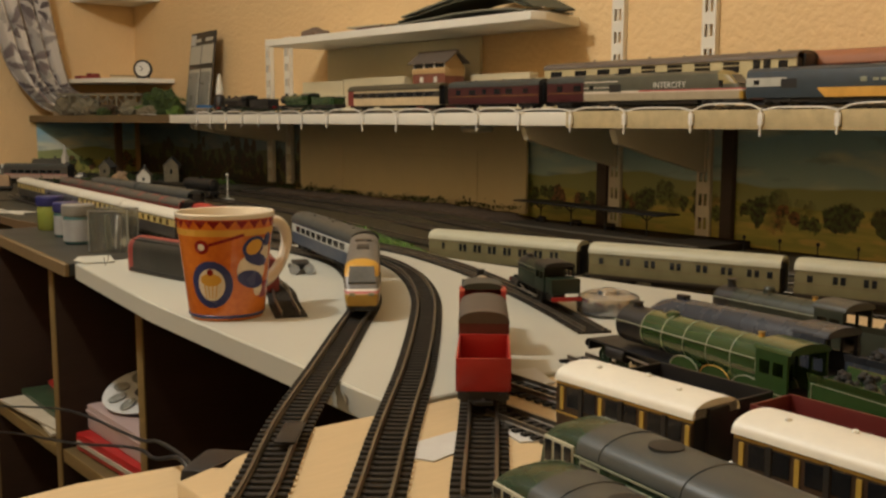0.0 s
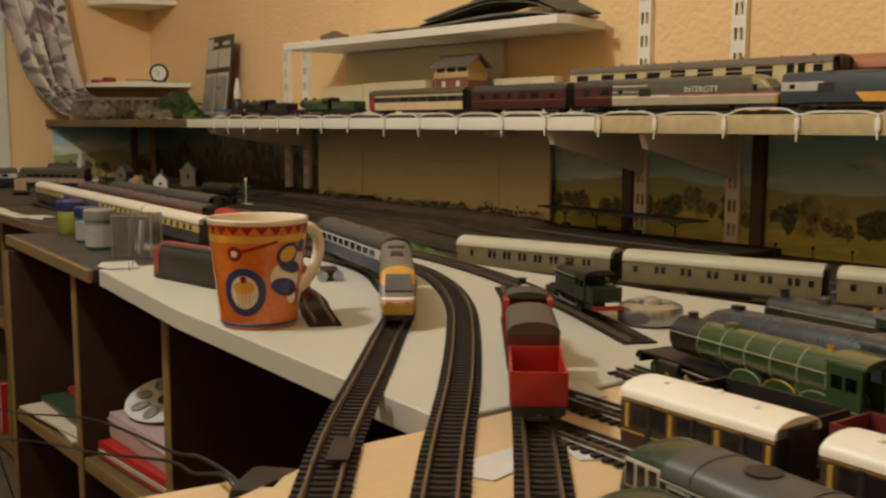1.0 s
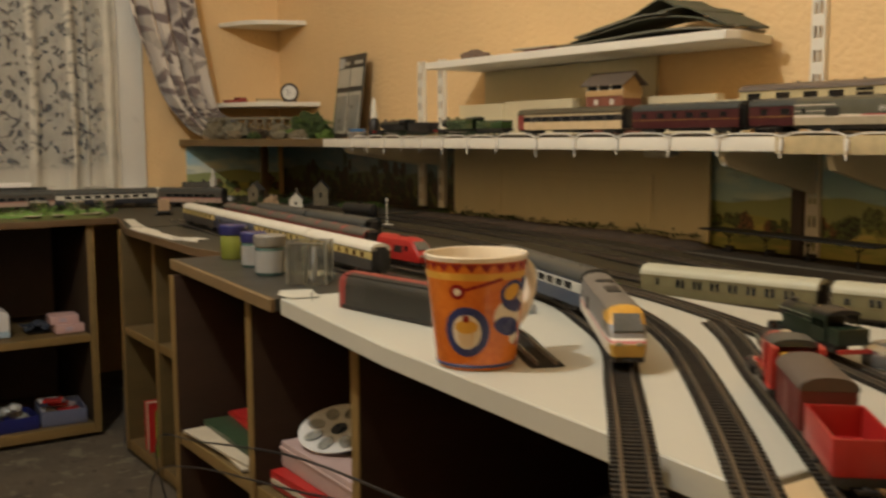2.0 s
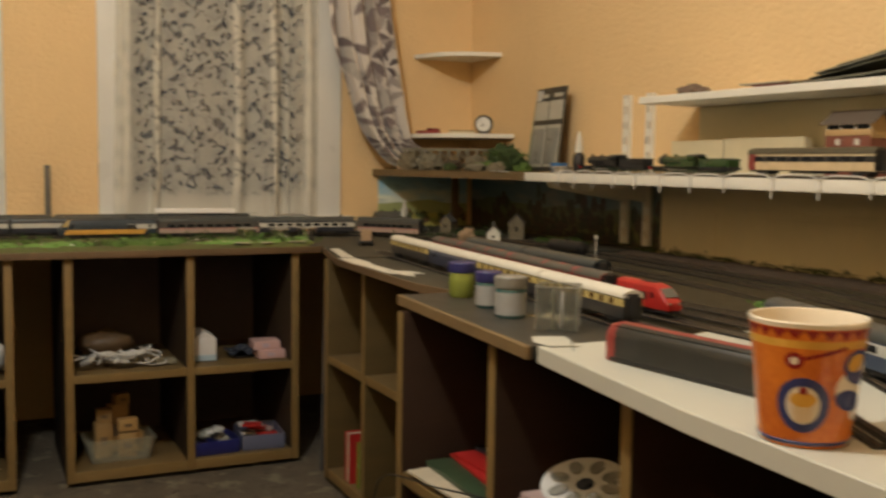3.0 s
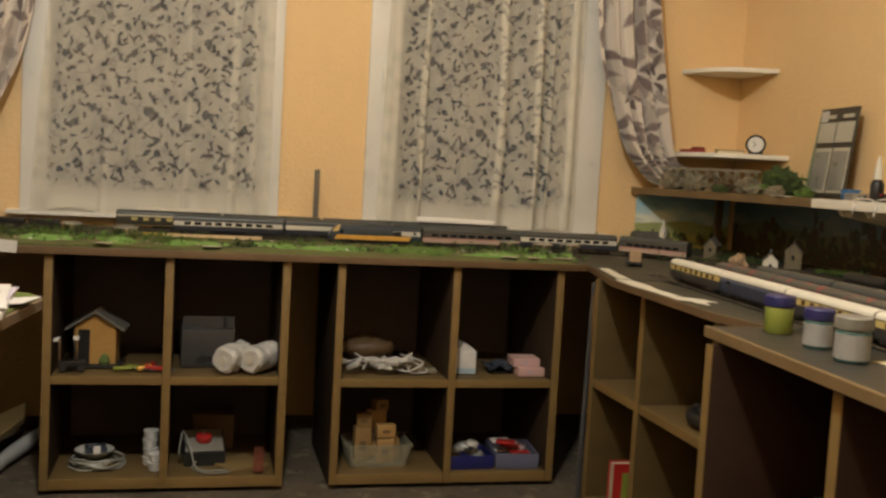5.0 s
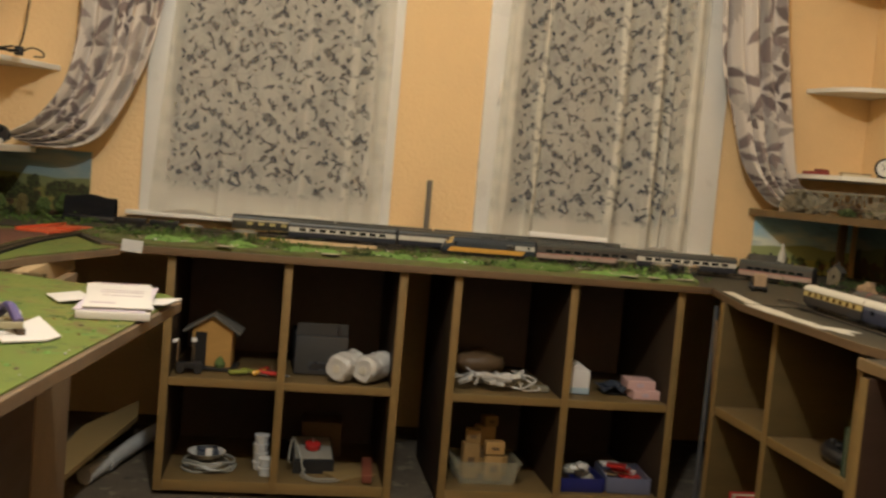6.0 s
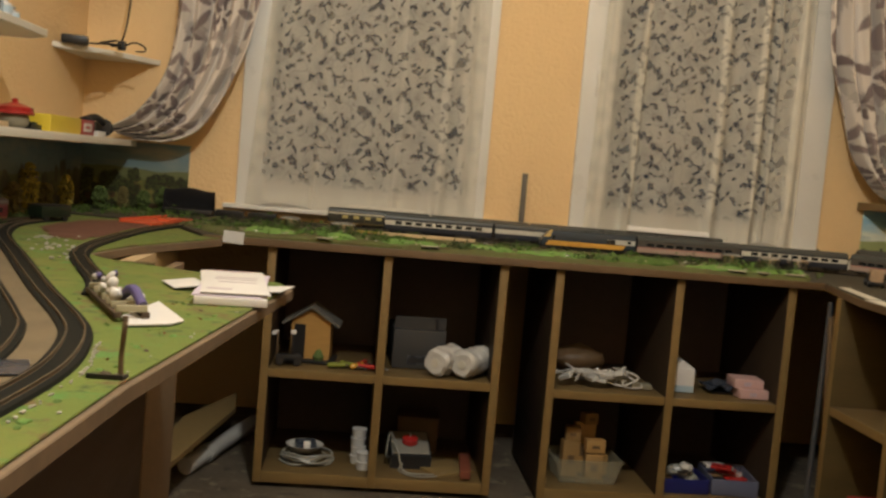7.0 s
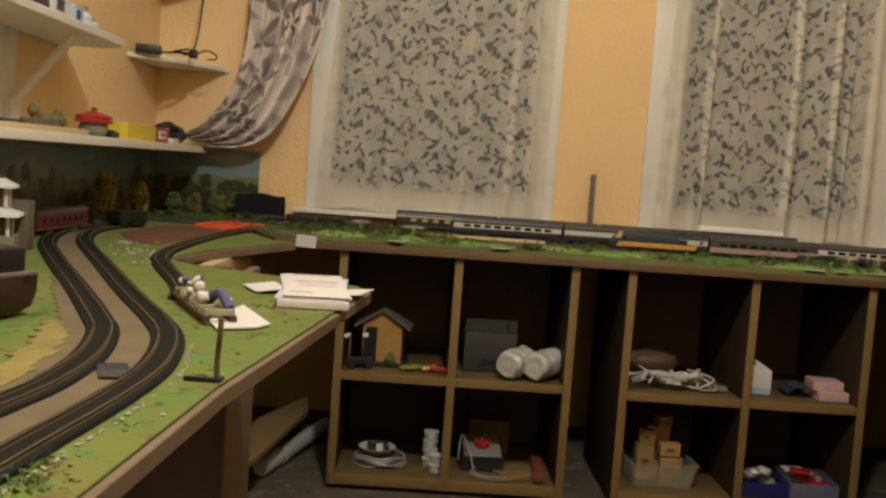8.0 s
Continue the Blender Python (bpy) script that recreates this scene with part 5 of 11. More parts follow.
def steam_loco(label, paint, L=0.155, boiler=0.0122, driver=0.0122, tender=True, lined=True, stream=False, pony=True, smoke=None, group="model steam locomotives", cabside=True, front_len=0.030, wheelm=None, box_len=0.016, stack=1.0, beam=None, cabroof=None):
    """Tender engine, chimney towards +x, with the tender behind."""
    c = thing("model_steam_locomotive", label, "model locomotive", group)
    zb = 0.0335 if not stream else 0.031
    x_front, x_cab = L / 2 - front_len, -L / 2 + 0.034
    rotx = Matrix.Rotation(math.pi / 2, 4, "Y")
    smk = smoke or M_BLACK
    if stream:
        W = 0.030

        def ring(x, top, wide, low=0.013):
            w = W / 2 * wide
            return [(x, -w, low), (x, -w * 1.0, 0.022)] + [(x, -w * math.cos(math.pi * i / 10), 0.028 + (top - 0.028) * math.sin(math.pi * i / 10) ** 0.9) for i in range(11)] + [(x, w, 0.022), (x, w, low)]
        part("casing", loft(bmesh.new(), [ring(*q) for q in ((x_cab, 0.0485, 1.0), (x_cab + 0.03, 0.0485, 1.0), (L / 2 - 0.036, 0.0465, 0.98), (L / 2 - 0.022, 0.043, 0.95), (L / 2 - 0.010, 0.035, 0.9, 0.013), (L / 2 - 0.002, 0.0295, 0.82, 0.0135), (L / 2, 0.0285, 0.8, 0.014))]), paint, c, smooth=False)
        part("chimney", B(L / 2 - 0.045, L / 2 - 0.036, -0.003, 0.003, 0.0455, 0.0492, bevel=0.001), M_BLACK, c)
    else:
        m = Matrix.Translation((0, 0, zb)) @ rotx
        part("boiler", lathe(bmesh.new(), [(boiler * 1.10, x_cab), (boiler * 1.08, x_cab + 0.03), (boiler, x_front - box_len)], 32, m), paint, c, smooth=False)
        part("smokebox", lathe(bmesh.new(), [(boiler * 1.02, x_front - box_len - 0.0005), (boiler * 1.02, x_front), (boiler * 0.93, x_front + 0.0008), (boiler * 0.9, x_front + 0.0022), (boiler * 0.5, x_front + 0.0040), (0.0006, x_front + 0.0046)], 28, m), smk, c)
        nb = 6
        for i in range(nb):
            x = x_cab + 0.004 + (x_front - box_len - 0.001 - x_cab - 0.004) * i / (nb - 1)
            r = boiler * (1.10 - 0.10 * i / (nb - 1)) + 0.00035
            part("boiler_band", lathe(bmesh.new(), [(r - 0.0006, x - 0.00035), (r, x - 0.00035), (r, x + 0.00035), (r - 0.0006, x + 0.00035)], 28, m, cap=False), M_WLINE if lined else paint, c)
        part("chimney", lathe(bmesh.new(), [(0.0040, zb + boiler * 0.92), (0.0032, zb + boiler + 0.002), (0.0032, zb + boiler + 0.0045 * stack), (0.0039, zb + boiler + 0.0052 * stack), (0.0039, zb + boiler + 0.006 * stack), (0.0028, zb + boiler + 0.006 * stack)], 16, Matrix.Translation((x_front - 0.008, 0, 0))), M_BLACK, c)
        part("dome", lathe(bmesh.new(), [(0.0052, zb + boiler * 0.9), (0.0045, zb + boiler + 0.001 * stack), (0.0043, zb + boiler + 0.0035 * stack), (0.003, zb + boiler + 0.005 * stack), (0.0006, zb + boiler + 0.0056 * stack)], 16, Matrix.Translation((x_front - 0.045, 0, 0))), paint, c, smooth=False)
        part("safety_valve", lathe(bmesh.new(), [(0.0024, zb + boiler), (0.0018, zb + boiler + 0.003), (0.0024, zb + boiler + 0.0038)], 12, Matrix.Translation((x_cab + 0.014, 0, 0))), M_BRASS, c)
        for s in (-1, 1):
            part("handrail", rod(bmesh.new(), (x_cab + 0.004, s * (boiler + 0.0018), zb + 0.004), (x_front, s * (boiler + 0.0018), zb + 0.004), 0.0004, 6), M_WLINE, c)
        part("firebox", B(x_cab, x_cab + 0.028, -0.0125, 0.0125, 0.018, 0.033, bevel=0.001), paint, c)
    # cab: sides with two openings, front, roof
    x0, x1, w, zt = -L / 2 + 0.012, x_cab + 0.002, 0.0155, 0.0445
    for s in (-1, 1):
        y0, y1 = (s * w - 0.0007, s * w + 0.0007)
        bm = bmesh.new()
        box(bm, x0, x1, y0, y1, 0.018, 0.031)
        box(bm, x0, x1, y0, y1, 0.039, zt)
        for a, b in ((x0, x0 + 0.003), ((x0 + x1) / 2 - 0.001, (x0 + x1) / 2 + 0.001), (x1 - 0.003, x1)):
            box(bm, a, b, y0, y1, 0.031, 0.039)
        part("cab_side", bm, paint, c)
        if lined:
            part("cab_lining", B(x0 + 0.002, x1 - 0.002, s * w + s * 0.0008 - 0.0002, s * w + s * 0.0008 + 0.0002, 0.0205, 0.0211), M_WLINE, c)
    part("cab_front", B(x1 - 0.0012, x1, -w, w, 0.018, zt), paint, c)
    part("cab_roof", arc_roof(x1 - x0 + 0.004, w * 2, zt, 0.0055, 0.0, 16), cabroof or (M_ROOFG if not stream else paint), c).location = ((x0 + x1) / 2, 0, 0)
    # frames, running plate, splashers
    part("running_plate", B(-L / 2 + 0.008, L / 2 - 0.002, -0.0155, 0.0155, 0.0165, 0.0180, bevel=0.0003), paint if stream else M_BLACK, c)
    x_end = L / 2 - 0.006 if stream or not pony else L / 2 - 0.040
    part("frames", B(-L / 2 + 0.012, x_end, -0.0062, 0.0062, 0.006, 0.0165), M_UNDER, c)
    if not stream and pony:
        part("bogie_frame", B(L / 2 - 0.042, L / 2 - 0.004, -0.0048, 0.0048, 0.0085, 0.0120, bevel=0.0006), M_UNDER, c)
        for s in (-1, 1):
            part("frame_plate", loft(bmesh.new(), [[(L / 2 - 0.040, s * 0.0060 + y, 0.0120), (L / 2 - 0.003, s * 0.0060 + y, 0.0135), (L / 2 - 0.003, s * 0.0060 + y, 0.0165), (L / 2 - 0.040, s * 0.0060 + y, 0.0165)] for y in (-0.0006, 0.0006)]), M_BLACK, c)
    part("buffer_beam", B(L / 2 - 0.003, L / 2 - 0.001, -0.0155, 0.0155, 0.0100, 0.0170), beam or (M_REDP if not stream else paint), c)
    buffers(c, L / 2 - 0.001, 1)
    dx = [x_cab + 0.010 + i * (driver * 2 + 0.0035) for i in range(3)]
    for x in dx:
        shared(("spoked", driver), spoked(driver), wheelm or M_WHEEL, "driving_wheel", c, (x, 0, driver))
        if not stream:
            for s in (-1, 1):
                bm = bmesh.new()
                pts = [(x + (driver + 0.001) * math.cos(math.pi * i / 10), 0.0178 + (driver * 2 + 0.0012 - 0.0178) * math.sin(math.pi * i / 10)) for i in range(11)]
                loft(bm, [[(a, s * 0.0095, b) for a, b in pts], [(a, s * 0.0135, b) for a, b in pts]])
                part("splasher", bm, paint, c)
                if lined:
                    rim = [(a, s * 0.0137, b) for a, b in pts]
                    part("splasher_rim", tube(bmesh.new(), rim, 0.0004, 6), M_BRASS if x == dx[1] else M_WLINE, c)
    for s in (-1, 1):
        part("coupling_rod", B(dx[0] - 0.003, dx[-1] + 0.003, s * 0.0118 - 0.0007, s * 0.0118 + 0.0007, driver - 0.0045, driver - 0.0022, bevel=0.0003), M_TYRE, c)
        part("cylinder", lathe(bmesh.new(), [(0.0042, -0.010), (0.0047, -0.0095), (0.0047, 0.0095), (0.0042, 0.010)], 16, Matrix.Translation((L / 2 - front_len - 0.003, s * 0.0125, 0.0125)) @ rotx), M_BLACK, c)
        part("piston_rod", rod(bmesh.new(), (L / 2 - front_len - 0.013, s * 0.0125, 0.0125), (dx[1], s * 0.0125, driver - 0.003), 0.0008, 6), M_TYRE, c)
        if stream or not pony:
            part("guard_step", B(L / 2 - 0.02, L / 2 - 0.012, s * 0.014 - 0.0005, s * 0.014 + 0.0005, 0.008, 0.0165), M_BLACK, c)
    if pony:
        for x in (L / 2 - 0.012, L / 2 - 0.032):
            shared(("spoked", 0.0062), spoked(0.0062), wheelm or M_WHEEL, "bogie_wheel", c, (x, 0, 0.0062))
        shared(("spoked", 0.0065), spoked(0.0065), wheelm or M_WHEEL, "trailing_wheel", c, (-L / 2 + 0.018, 0, 0.0065))
    if tender:
        T, xt = 0.088, -L / 2 - 0.046
        t = part("tender", B(xt - T / 2, xt + T / 2, -0.0150, 0.0150, 0.0175, 0.0345, bevel=0.001), paint, c)
        for s in (-1, 1):
            part("tender_flare", loft(bmesh.new(), [[(x, s * 0.0150, 0.034), (x, s * 0.0165, 0.0385), (x, s * 0.0158, 0.0385), (x, s * 0.0140, 0.034)] for x in (xt - T / 2, xt + T / 2)]), paint, c)
            if lined:
                for z in (0.0195, 0.0328):
                    part("tender_lining", B(xt - T / 2 + 0.002, xt + T / 2 - 0.002, s * 0.0151 - 0.0002, s * 0.0151 + 0.0003, z, z + 0.00035), M_WLINE, c)
                for xx in (xt - T / 2 + 0.002, xt + T / 2 - 0.0026):
                    part("tender_lining", B(xx, xx + 0.00035, s * 0.0151 - 0.0002, s * 0.0151 + 0.0003, 0.0201, 0.0328), M_WLINE, c)
        bm = bmesh.new()
        rnd = random.Random(4)
        for i in range(46):
            q = (xt + rnd.uniform(-T * 0.42, T * 0.42), rnd.uniform(-0.0125, 0.0125), 0.0345 + rnd.uniform(0, 0.003))
            bmesh.ops.create_icosphere(bm, subdivisions=1, radius=rnd.uniform(0.0018, 0.0036), matrix=Matrix.Translation(q) @ Euler((rnd.random() * 3, rnd.random() * 3, 0)).to_matrix().to_4x4())
        part("coal_load", bm, M_COAL, c)
        part("tender_frame", B(xt - T / 2, xt + T / 2, -0.0140, 0.0140, 0.0085, 0.0175), M_BLACK, c)
        for i in range(4):
            shared(("spoked", 0.0080), spoked(0.0080), wheelm or M_WHEEL, "tender_wheel", c, (xt - T * 0.36 + i * T * 0.24, 0, 0.008))
        buffers(c, xt - T / 2, -1)
    return c


def open_wagon(label, paint, L=0.076, h=0.022, group="model wagons", load=None):
    W, t = 0.0335, 0.0014
    c = thing("model_wagon", label, "model wagon", group)
    z0, z1 = 0.0125, 0.0125 + h
    part("floor", B(-L / 2 + t, L / 2 - t, -W / 2 + t, W / 2 - t, z0, z0 + 0.002), paint, c)
    for s in (-1, 1):
        part("side", B(-L / 2, L / 2, s * W / 2 - (t if s > 0 else 0), s * W / 2 + (0 if s > 0 else t), z0, z1, bevel=0.0003), paint, c)
        part("end", B(s * L / 2 - (t if s > 0 else 0), s * L / 2 + (0 if s > 0 else t), -W / 2 + t, W / 2 - t, z0, z1 - 0.0002, bevel=0.0002), paint, c)
        buffers(c, s * L / 2, s, 0.0115, 0.0105)
        part("solebar", B(-L / 2, L / 2, s * 0.0125 - 0.001, s * 0.0125 + 0.001, 0.0075, 0.0125), M_UNDER, c)
        for k in (-1, 1):
            part("axlebox", B(k * L * 0.26 - 0.0035, k * L * 0.26 + 0.0035, s * 0.013 - 0.0015, s * 0.013 + 0.0015, 0.0035, 0.0085, bevel=0.0005), M_UNDER, c)
    part("headstock", box(bmesh.new(), -L / 2, -L / 2 + 0.002, -0.0155, 0.0155, 0.0075, 0.0125), M_UNDER, c)
    part("headstock", B(L / 2 - 0.002, L / 2, -0.0155, 0.0155, 0.0075, 0.0125), M_UNDER, c)
    for k in (-1, 1):
        wheelset(c, k * L * 0.26)
    couplings(c, L)
    return c


def van(label, paint, roof, L=0.076):
    W = 0.034
    c = thing("model_wagon", label, "model wagon", "model wagons")
    bm = box(bmesh.new(), -L / 2, L / 2, -W / 2, W / 2, 0.0125, 0.0375, 0.0004)
    for i in range(9):
        x = -L / 2 + 0.004 + i * (L - 0.008) / 8
        for s in (-1, 1):
            shared("van_rib", lambda: box(bmesh.new(), -0.0008, 0.0008, -0.0004, 0.0004, 0.0128, 0.0372), paint, "rib", c, (x, s * W / 2, 0))
    part("body", bm, paint, c)
    part("roof", arc_roof(L, W, 0.0375, 0.0085, 0.0012, 12), roof, c)
    for s in (-1, 1):
        part("door", B(-0.012, 0.012, s * W / 2 - 0.0006, s * W / 2 + 0.0006, 0.0130, 0.0355, bevel=0.0003), paint, c)
        buffers(c, s * L / 2, s, 0.0115, 0.0105)
        part("solebar", B(-L / 2, L / 2, s * 0.0125 - 0.001, s * 0.0125 + 0.001, 0.0075, 0.0125), M_UNDER, c)
    for k in (-1, 1):
        wheelset(c, k * L * 0.26)
    couplings(c, L)
    return c

RZ = TOP + 0.0055  # rail top on the white board
BACK = 0.544  # main layout board behind
LOW = 0.526  # its lower stretch by the station

# tracks on the white board, from the near plywood round to the far corner
TRK_A = [(1.36, -3.035), (1.436, -2.955), (1.513, -2.861), (1.612, -2.752), (1.690, -2.665), (1.785, -2.558), (1.847, -2.456), (1.908, -2.330), (1.930, -2.20), (1.928, -2.06), (1.925, -1.90), (1.938, -1.70), (1.962, -1.45), (1.99, -1.1)]
TRK_B = [(1.40, -3.075), (1.479, -2.992), (1.551, -2.913), (1.651, -2.806), (1.759, -2.683), (1.840, -2.583), (1.911, -2.474), (1.957, -2.375), (1.985, -2.25), (1.99, -2.10), (1.985, -1.9), (1.99, -1.7), (2.01, -1.45), (2.05, -1.15)]
TRK_C = [(1.520, -3.022), (1.537, -3.003), (1.605, -2.930), (1.70, -2.825), (1.80, -2.71), (1.90, -2.60), (1.955, -2.53)]
TRK_D = [(1.848, -2.803), (1.893, -2.715), (1.934, -2.626), (1.985, -2.50), (2.022, -2.38), (2.045, -2.25), (2.045, -2.0), (2.03, -1.75), (2.045, -1.45), (2.08, -1.15)]
TRK_S = [(1.684, -2.580), (1.715, -2.515), (1.747, -2.451), (1.788, -2.33), (1.815, -2.2), (1.834, -2.0), (1.858, -1.75), (1.906, -1.24), (1.94, -0.9)]
track("flexible black-sleepered track with worn nickel rails on the boards", TRK_A, near=150)
track("flexible black-sleepered track curving across the white board", TRK_B, near=150)
track("short track holding the red wagons", TRK_C, near=60)
track("curved siding track ending on the white board", TRK_D, near=30)
track("siding track that stops beside the mug", TRK_S, near=24)
YARD = [(1.472, 1.400), (1.5285, 1.457), (1.621, 1.583), (1.677, 1.632), (1.764, 1.632), (1.817, 1.700), (1.898, 1.798)]
for k, ((x, x2), y0) in enumerate(zip(YARD, (-3.09, -3.05, -2.925, -2.865, -2.86, -2.87, -2.85))):
    track("straight storage track on the plywood board", [(x, y0), (x + (x2 - x) * (y0 + 3.2) / (y0 + 3.5), -3.2), (x2, -3.5), (x2 + (x2 - x) * 0.3, -3.86)], near=36)
track("back siding track carrying cream coaches", [(2.056, -2.13), (2.068, -2.22), (2.088, -2.32), (2.138, -2.54), (2.206, -2.77), (2.255, -3.0), (2.29, -3.3), (2.30, -3.86)], near=20, z=None)


def on(trk, s):
    """Place and heading s metres along a track's path."""
    p = smooth_path([(x, y, 0) for x, y in trk], 10)
    for a, b in zip(p, p[1:]):
        d = (b - a).length
        if s <= d:
            return a.lerp(b, s / d), math.degrees(math.atan2(b.y - a.y, b.x - a.x))
        s -= d
    return p[-1], 0


def on_point(trk, x, y):
    """Distance along the path nearest a plan point."""
    p = smooth_path([(a, b, 0) for a, b in trk], 10)
    best, run, out = 9, 0, 0
    for a, b in zip(p, p[1:]):
        q = Vector((x, y, 0))
        if (q - a).length < best:
            best, out = (q - a).length, run
        run += (b - a).length
    return out


# the grey and yellow power car on the curve, with a blue and grey coach behind
P_IC = livery("intercity_swallow_paint", (0.16, 0.15, 0.135), [(-1, 1, 0.0, 0.0205, 0, (0.60, 0.55, 0.46)), (-1, 1, 0.0205, 0.0228, 0, (0.55, 0.20, 0.20)), (-1, 1, 0.0228, 0.0245, 0, (0.70, 0.68, 0.62)), (0.084, 1, 0.0345, 0.1, 0.35, (0.52, 0.28, 0.03)), (0.1035, 1, 0.0, 0.0200, 0.0, (0.34, 0.205, 0.035)), (-1, 0.082, 0.042, 0.1, 0, (0.135, 0.125, 0.11))])
h = hst("grey and cream high-speed power car with yellow nose", P_IC)
s0 = on_point(TRK_A, 1.718, -2.634)
p, a = on(TRK_A, s0 + 0.112)
q0, q1 = on(TRK_A, s0 + 0.05)[0], on(TRK_A, s0 + 0.17)[0]
ang = math.degrees(math.atan2(q0.y - q1.y, q0.x - q1.x))
c0 = (q0 + q1) / 2
place(h, c0.x, c0.y, RZ, ang)
P_BG = livery("blue_grey_paint", (0.035, 0.050, 0.085), [(-1, 1, 0.0245, 0.0350, 0, (0.42, 0.42, 0.38)), (-1, 1, 0.0345, 0.0355, 0, (0.6, 0.6, 0.55))])
bg = coach("blue and grey coach with dark roof behind the power car", 0.262, P_BG, M_ROOFG, row_windows(0.262, 9, 0.018, 0.0075, 0.0300, 0.02))
q0, q1 = on(TRK_A, s0 + 0.285)[0], on(TRK_A, s0 + 0.455)[0]
place(bg, (q0.x + q1.x) / 2, (q0.y + q1.y) / 2, RZ, math.degrees(math.atan2(q0.y - q1.y, q0.x - q1.x)))

# red wagon, brown van and small red engine on the short track
sc = on_point(TRK_C, 1.605, -2.930)
w1 = open_wagon("bright red plastic open wagon with high sides", M_REDP, 0.070, 0.0205)
p, a = on(TRK_C, sc + 0.038)
place(w1, p.x, p.y, RZ, a)
M_VANROOF = surface("brown_grey_roof", (0.085, 0.065, 0.05), 0.6, 0.2, 40)
v1 = van("maroon box van with a brown-grey rounded roof", M_MAROON, M_VANROOF, 0.072)
p, a = on(TRK_C, sc + 0.122)
place(v1, p.x, p.y, RZ, a)
M_TIN2 = surface("bright_silver_paint", (0.55, 0.52, 0.46), 0.3, 0.12, 30, metal=0.8)
M_REDL = surface("engine_red", (0.36, 0.026, 0.02), 0.3, 0.12, 40)
r1 = steam_loco("small red and black tank engine with a yellow cab trim", M_REDL, L=0.105, boiler=0.010, driver=0.0095, tender=False, pony=False, front_len=0.012)
p, a = on(TRK_C, sc + 0.222)
place(r1, p.x, p.y, RZ, a)
part("steam_dome", lathe(bmesh.new(), [(0.0050, 0.043), (0.0050, 0.047), (0.0036, 0.050), (0.0006, 0.051)], 16, Matrix.Translation((-0.010, 0, 0))), M_TIN2, r1, "silver dome")
for s in (-1, 1):
    part("cab_sheet", B(-0.052, -0.030, s * 0.0160 - 0.001, s * 0.0160 + 0.001, 0.016, 0.046, bevel=0.003), M_REDL, r1)
part("crew_seat_trim", B(-0.051, -0.040, -0.011, 0.011, 0.030, 0.041, bevel=0.003), M_YEL, r1, "yellow moulded cab trim")

# dark green tank engine on the curved siding
g1 = steam_loco("dark green tank engine with red buffer beam on the siding", M_DGREEN, L=0.110, boiler=0.0105, driver=0.0105, tender=False, pony=False, lined=False, front_len=0.012, stack=0.6, cabroof=M_BLACK)
sd = on_point(TRK_D, 1.885, -2.735)
p, a = on(TRK_D, sd + 0.058)
place(g1, p.x, p.y, RZ, a)
g1.matrix_basis = g1.matrix_basis @ Matrix.Diagonal((1.04, 0.95, 0.86, 1))
for s in (-1, 1):
    part("side_tank", B(-0.018, 0.030, s * 0.0135 - 0.0022, s * 0.0135 + 0.0022, 0.018, 0.0335, bevel=0.0008), M_DGREEN, g1)
part("bunker", B(-0.060, -0.043, -0.0150, 0.0150, 0.018, 0.034, bevel=0.0008), M_DGREEN, g1)
part("rear_beam", B(-0.0625, -0.0605, -0.0155, 0.0155, 0.0105, 0.0150), M_REDP, g1)

# silver tin
M_TIN = surface("brushed_tin", (0.42, 0.44, 0.47), 0.24, 0.10, 30, metal=0.85)
t = thing("round_tin", "round silver metal tin lid lying on the white board", "tin")
t.matrix_basis = pose(1.925, -2.752, TOP) @ Matrix.Diagonal((1.0, 1.0, 1.36, 1))
part("lid", lathe(bmesh.new(), [(0.024, 0.0), (0.0295, 0.002), (0.0300, 0.009), (0.0285, 0.0125), (0.021, 0.0150), (0.0195, 0.0142), (0.0105, 0.0138), (0.0095, 0.0165), (0.005, 0.0180), (0.0006, 0.0182)], 40), M_TIN, t, smooth=False)

# cream coaches on the back siding
P_CREAM = livery("teak_cream_paint", (0.150, 0.136, 0.068), [(-1, 1, 0.0, 0.0130, 0, (0.035, 0.026, 0.018)), (-1, 1, 0.0235, 0.0243, 0, (0.14, 0.105, 0.055)), (-1, 1, 0.0355, 0.0362, 0, (0.13, 0.10, 0.055))], 0.45)
M_ROOFC = surface("old_cream_roof", (0.42, 0.415, 0.31), 0.5, 0.12, 30, 0.0002, 300)
W_CREAM = [(x * 0.9 + d, 0.0302, 0.0046, 0.0100) for x in (-0.092, -0.066, -0.040, -0.014, 0.012, 0.038, 0.064) for d in (-0.0035, 0.0035)] + [(0.090, 0.0305, 0.0042, 0.0085)]
W_CREAM2 = [(x * 0.9 + d, 0.0305, 0.0052, 0.0085) for x in (-0.095, -0.062, -0.030, 0.005, 0.040, 0.075) for d in (-0.004, 0.004)] + [(-0.104, 0.030, 0.006, 0.0075), (0.098, 0.030, 0.006, 0.0075)]
c1 = coach("tan coach with a cream rounded roof on the back siding", 0.229, P_CREAM, M_ROOFC, W_CREAM, group="cream-roofed coaches", vents=0)
place(c1, 2.110, -2.417, LOW + 0.0055, 103.4)
c2 = coach("tan sleeping coach with a cream rounded roof on the back siding", 0.229, P_CREAM, M_ROOFC, W_CREAM2, group="cream-roofed coaches", vents=0)
place(c2, 2.172, -2.655, LOW + 0.0055, 106.4)
copy_thing(c2, pose(2.234, -2.893, LOW + 0.0055, 0, 0, 102.5))

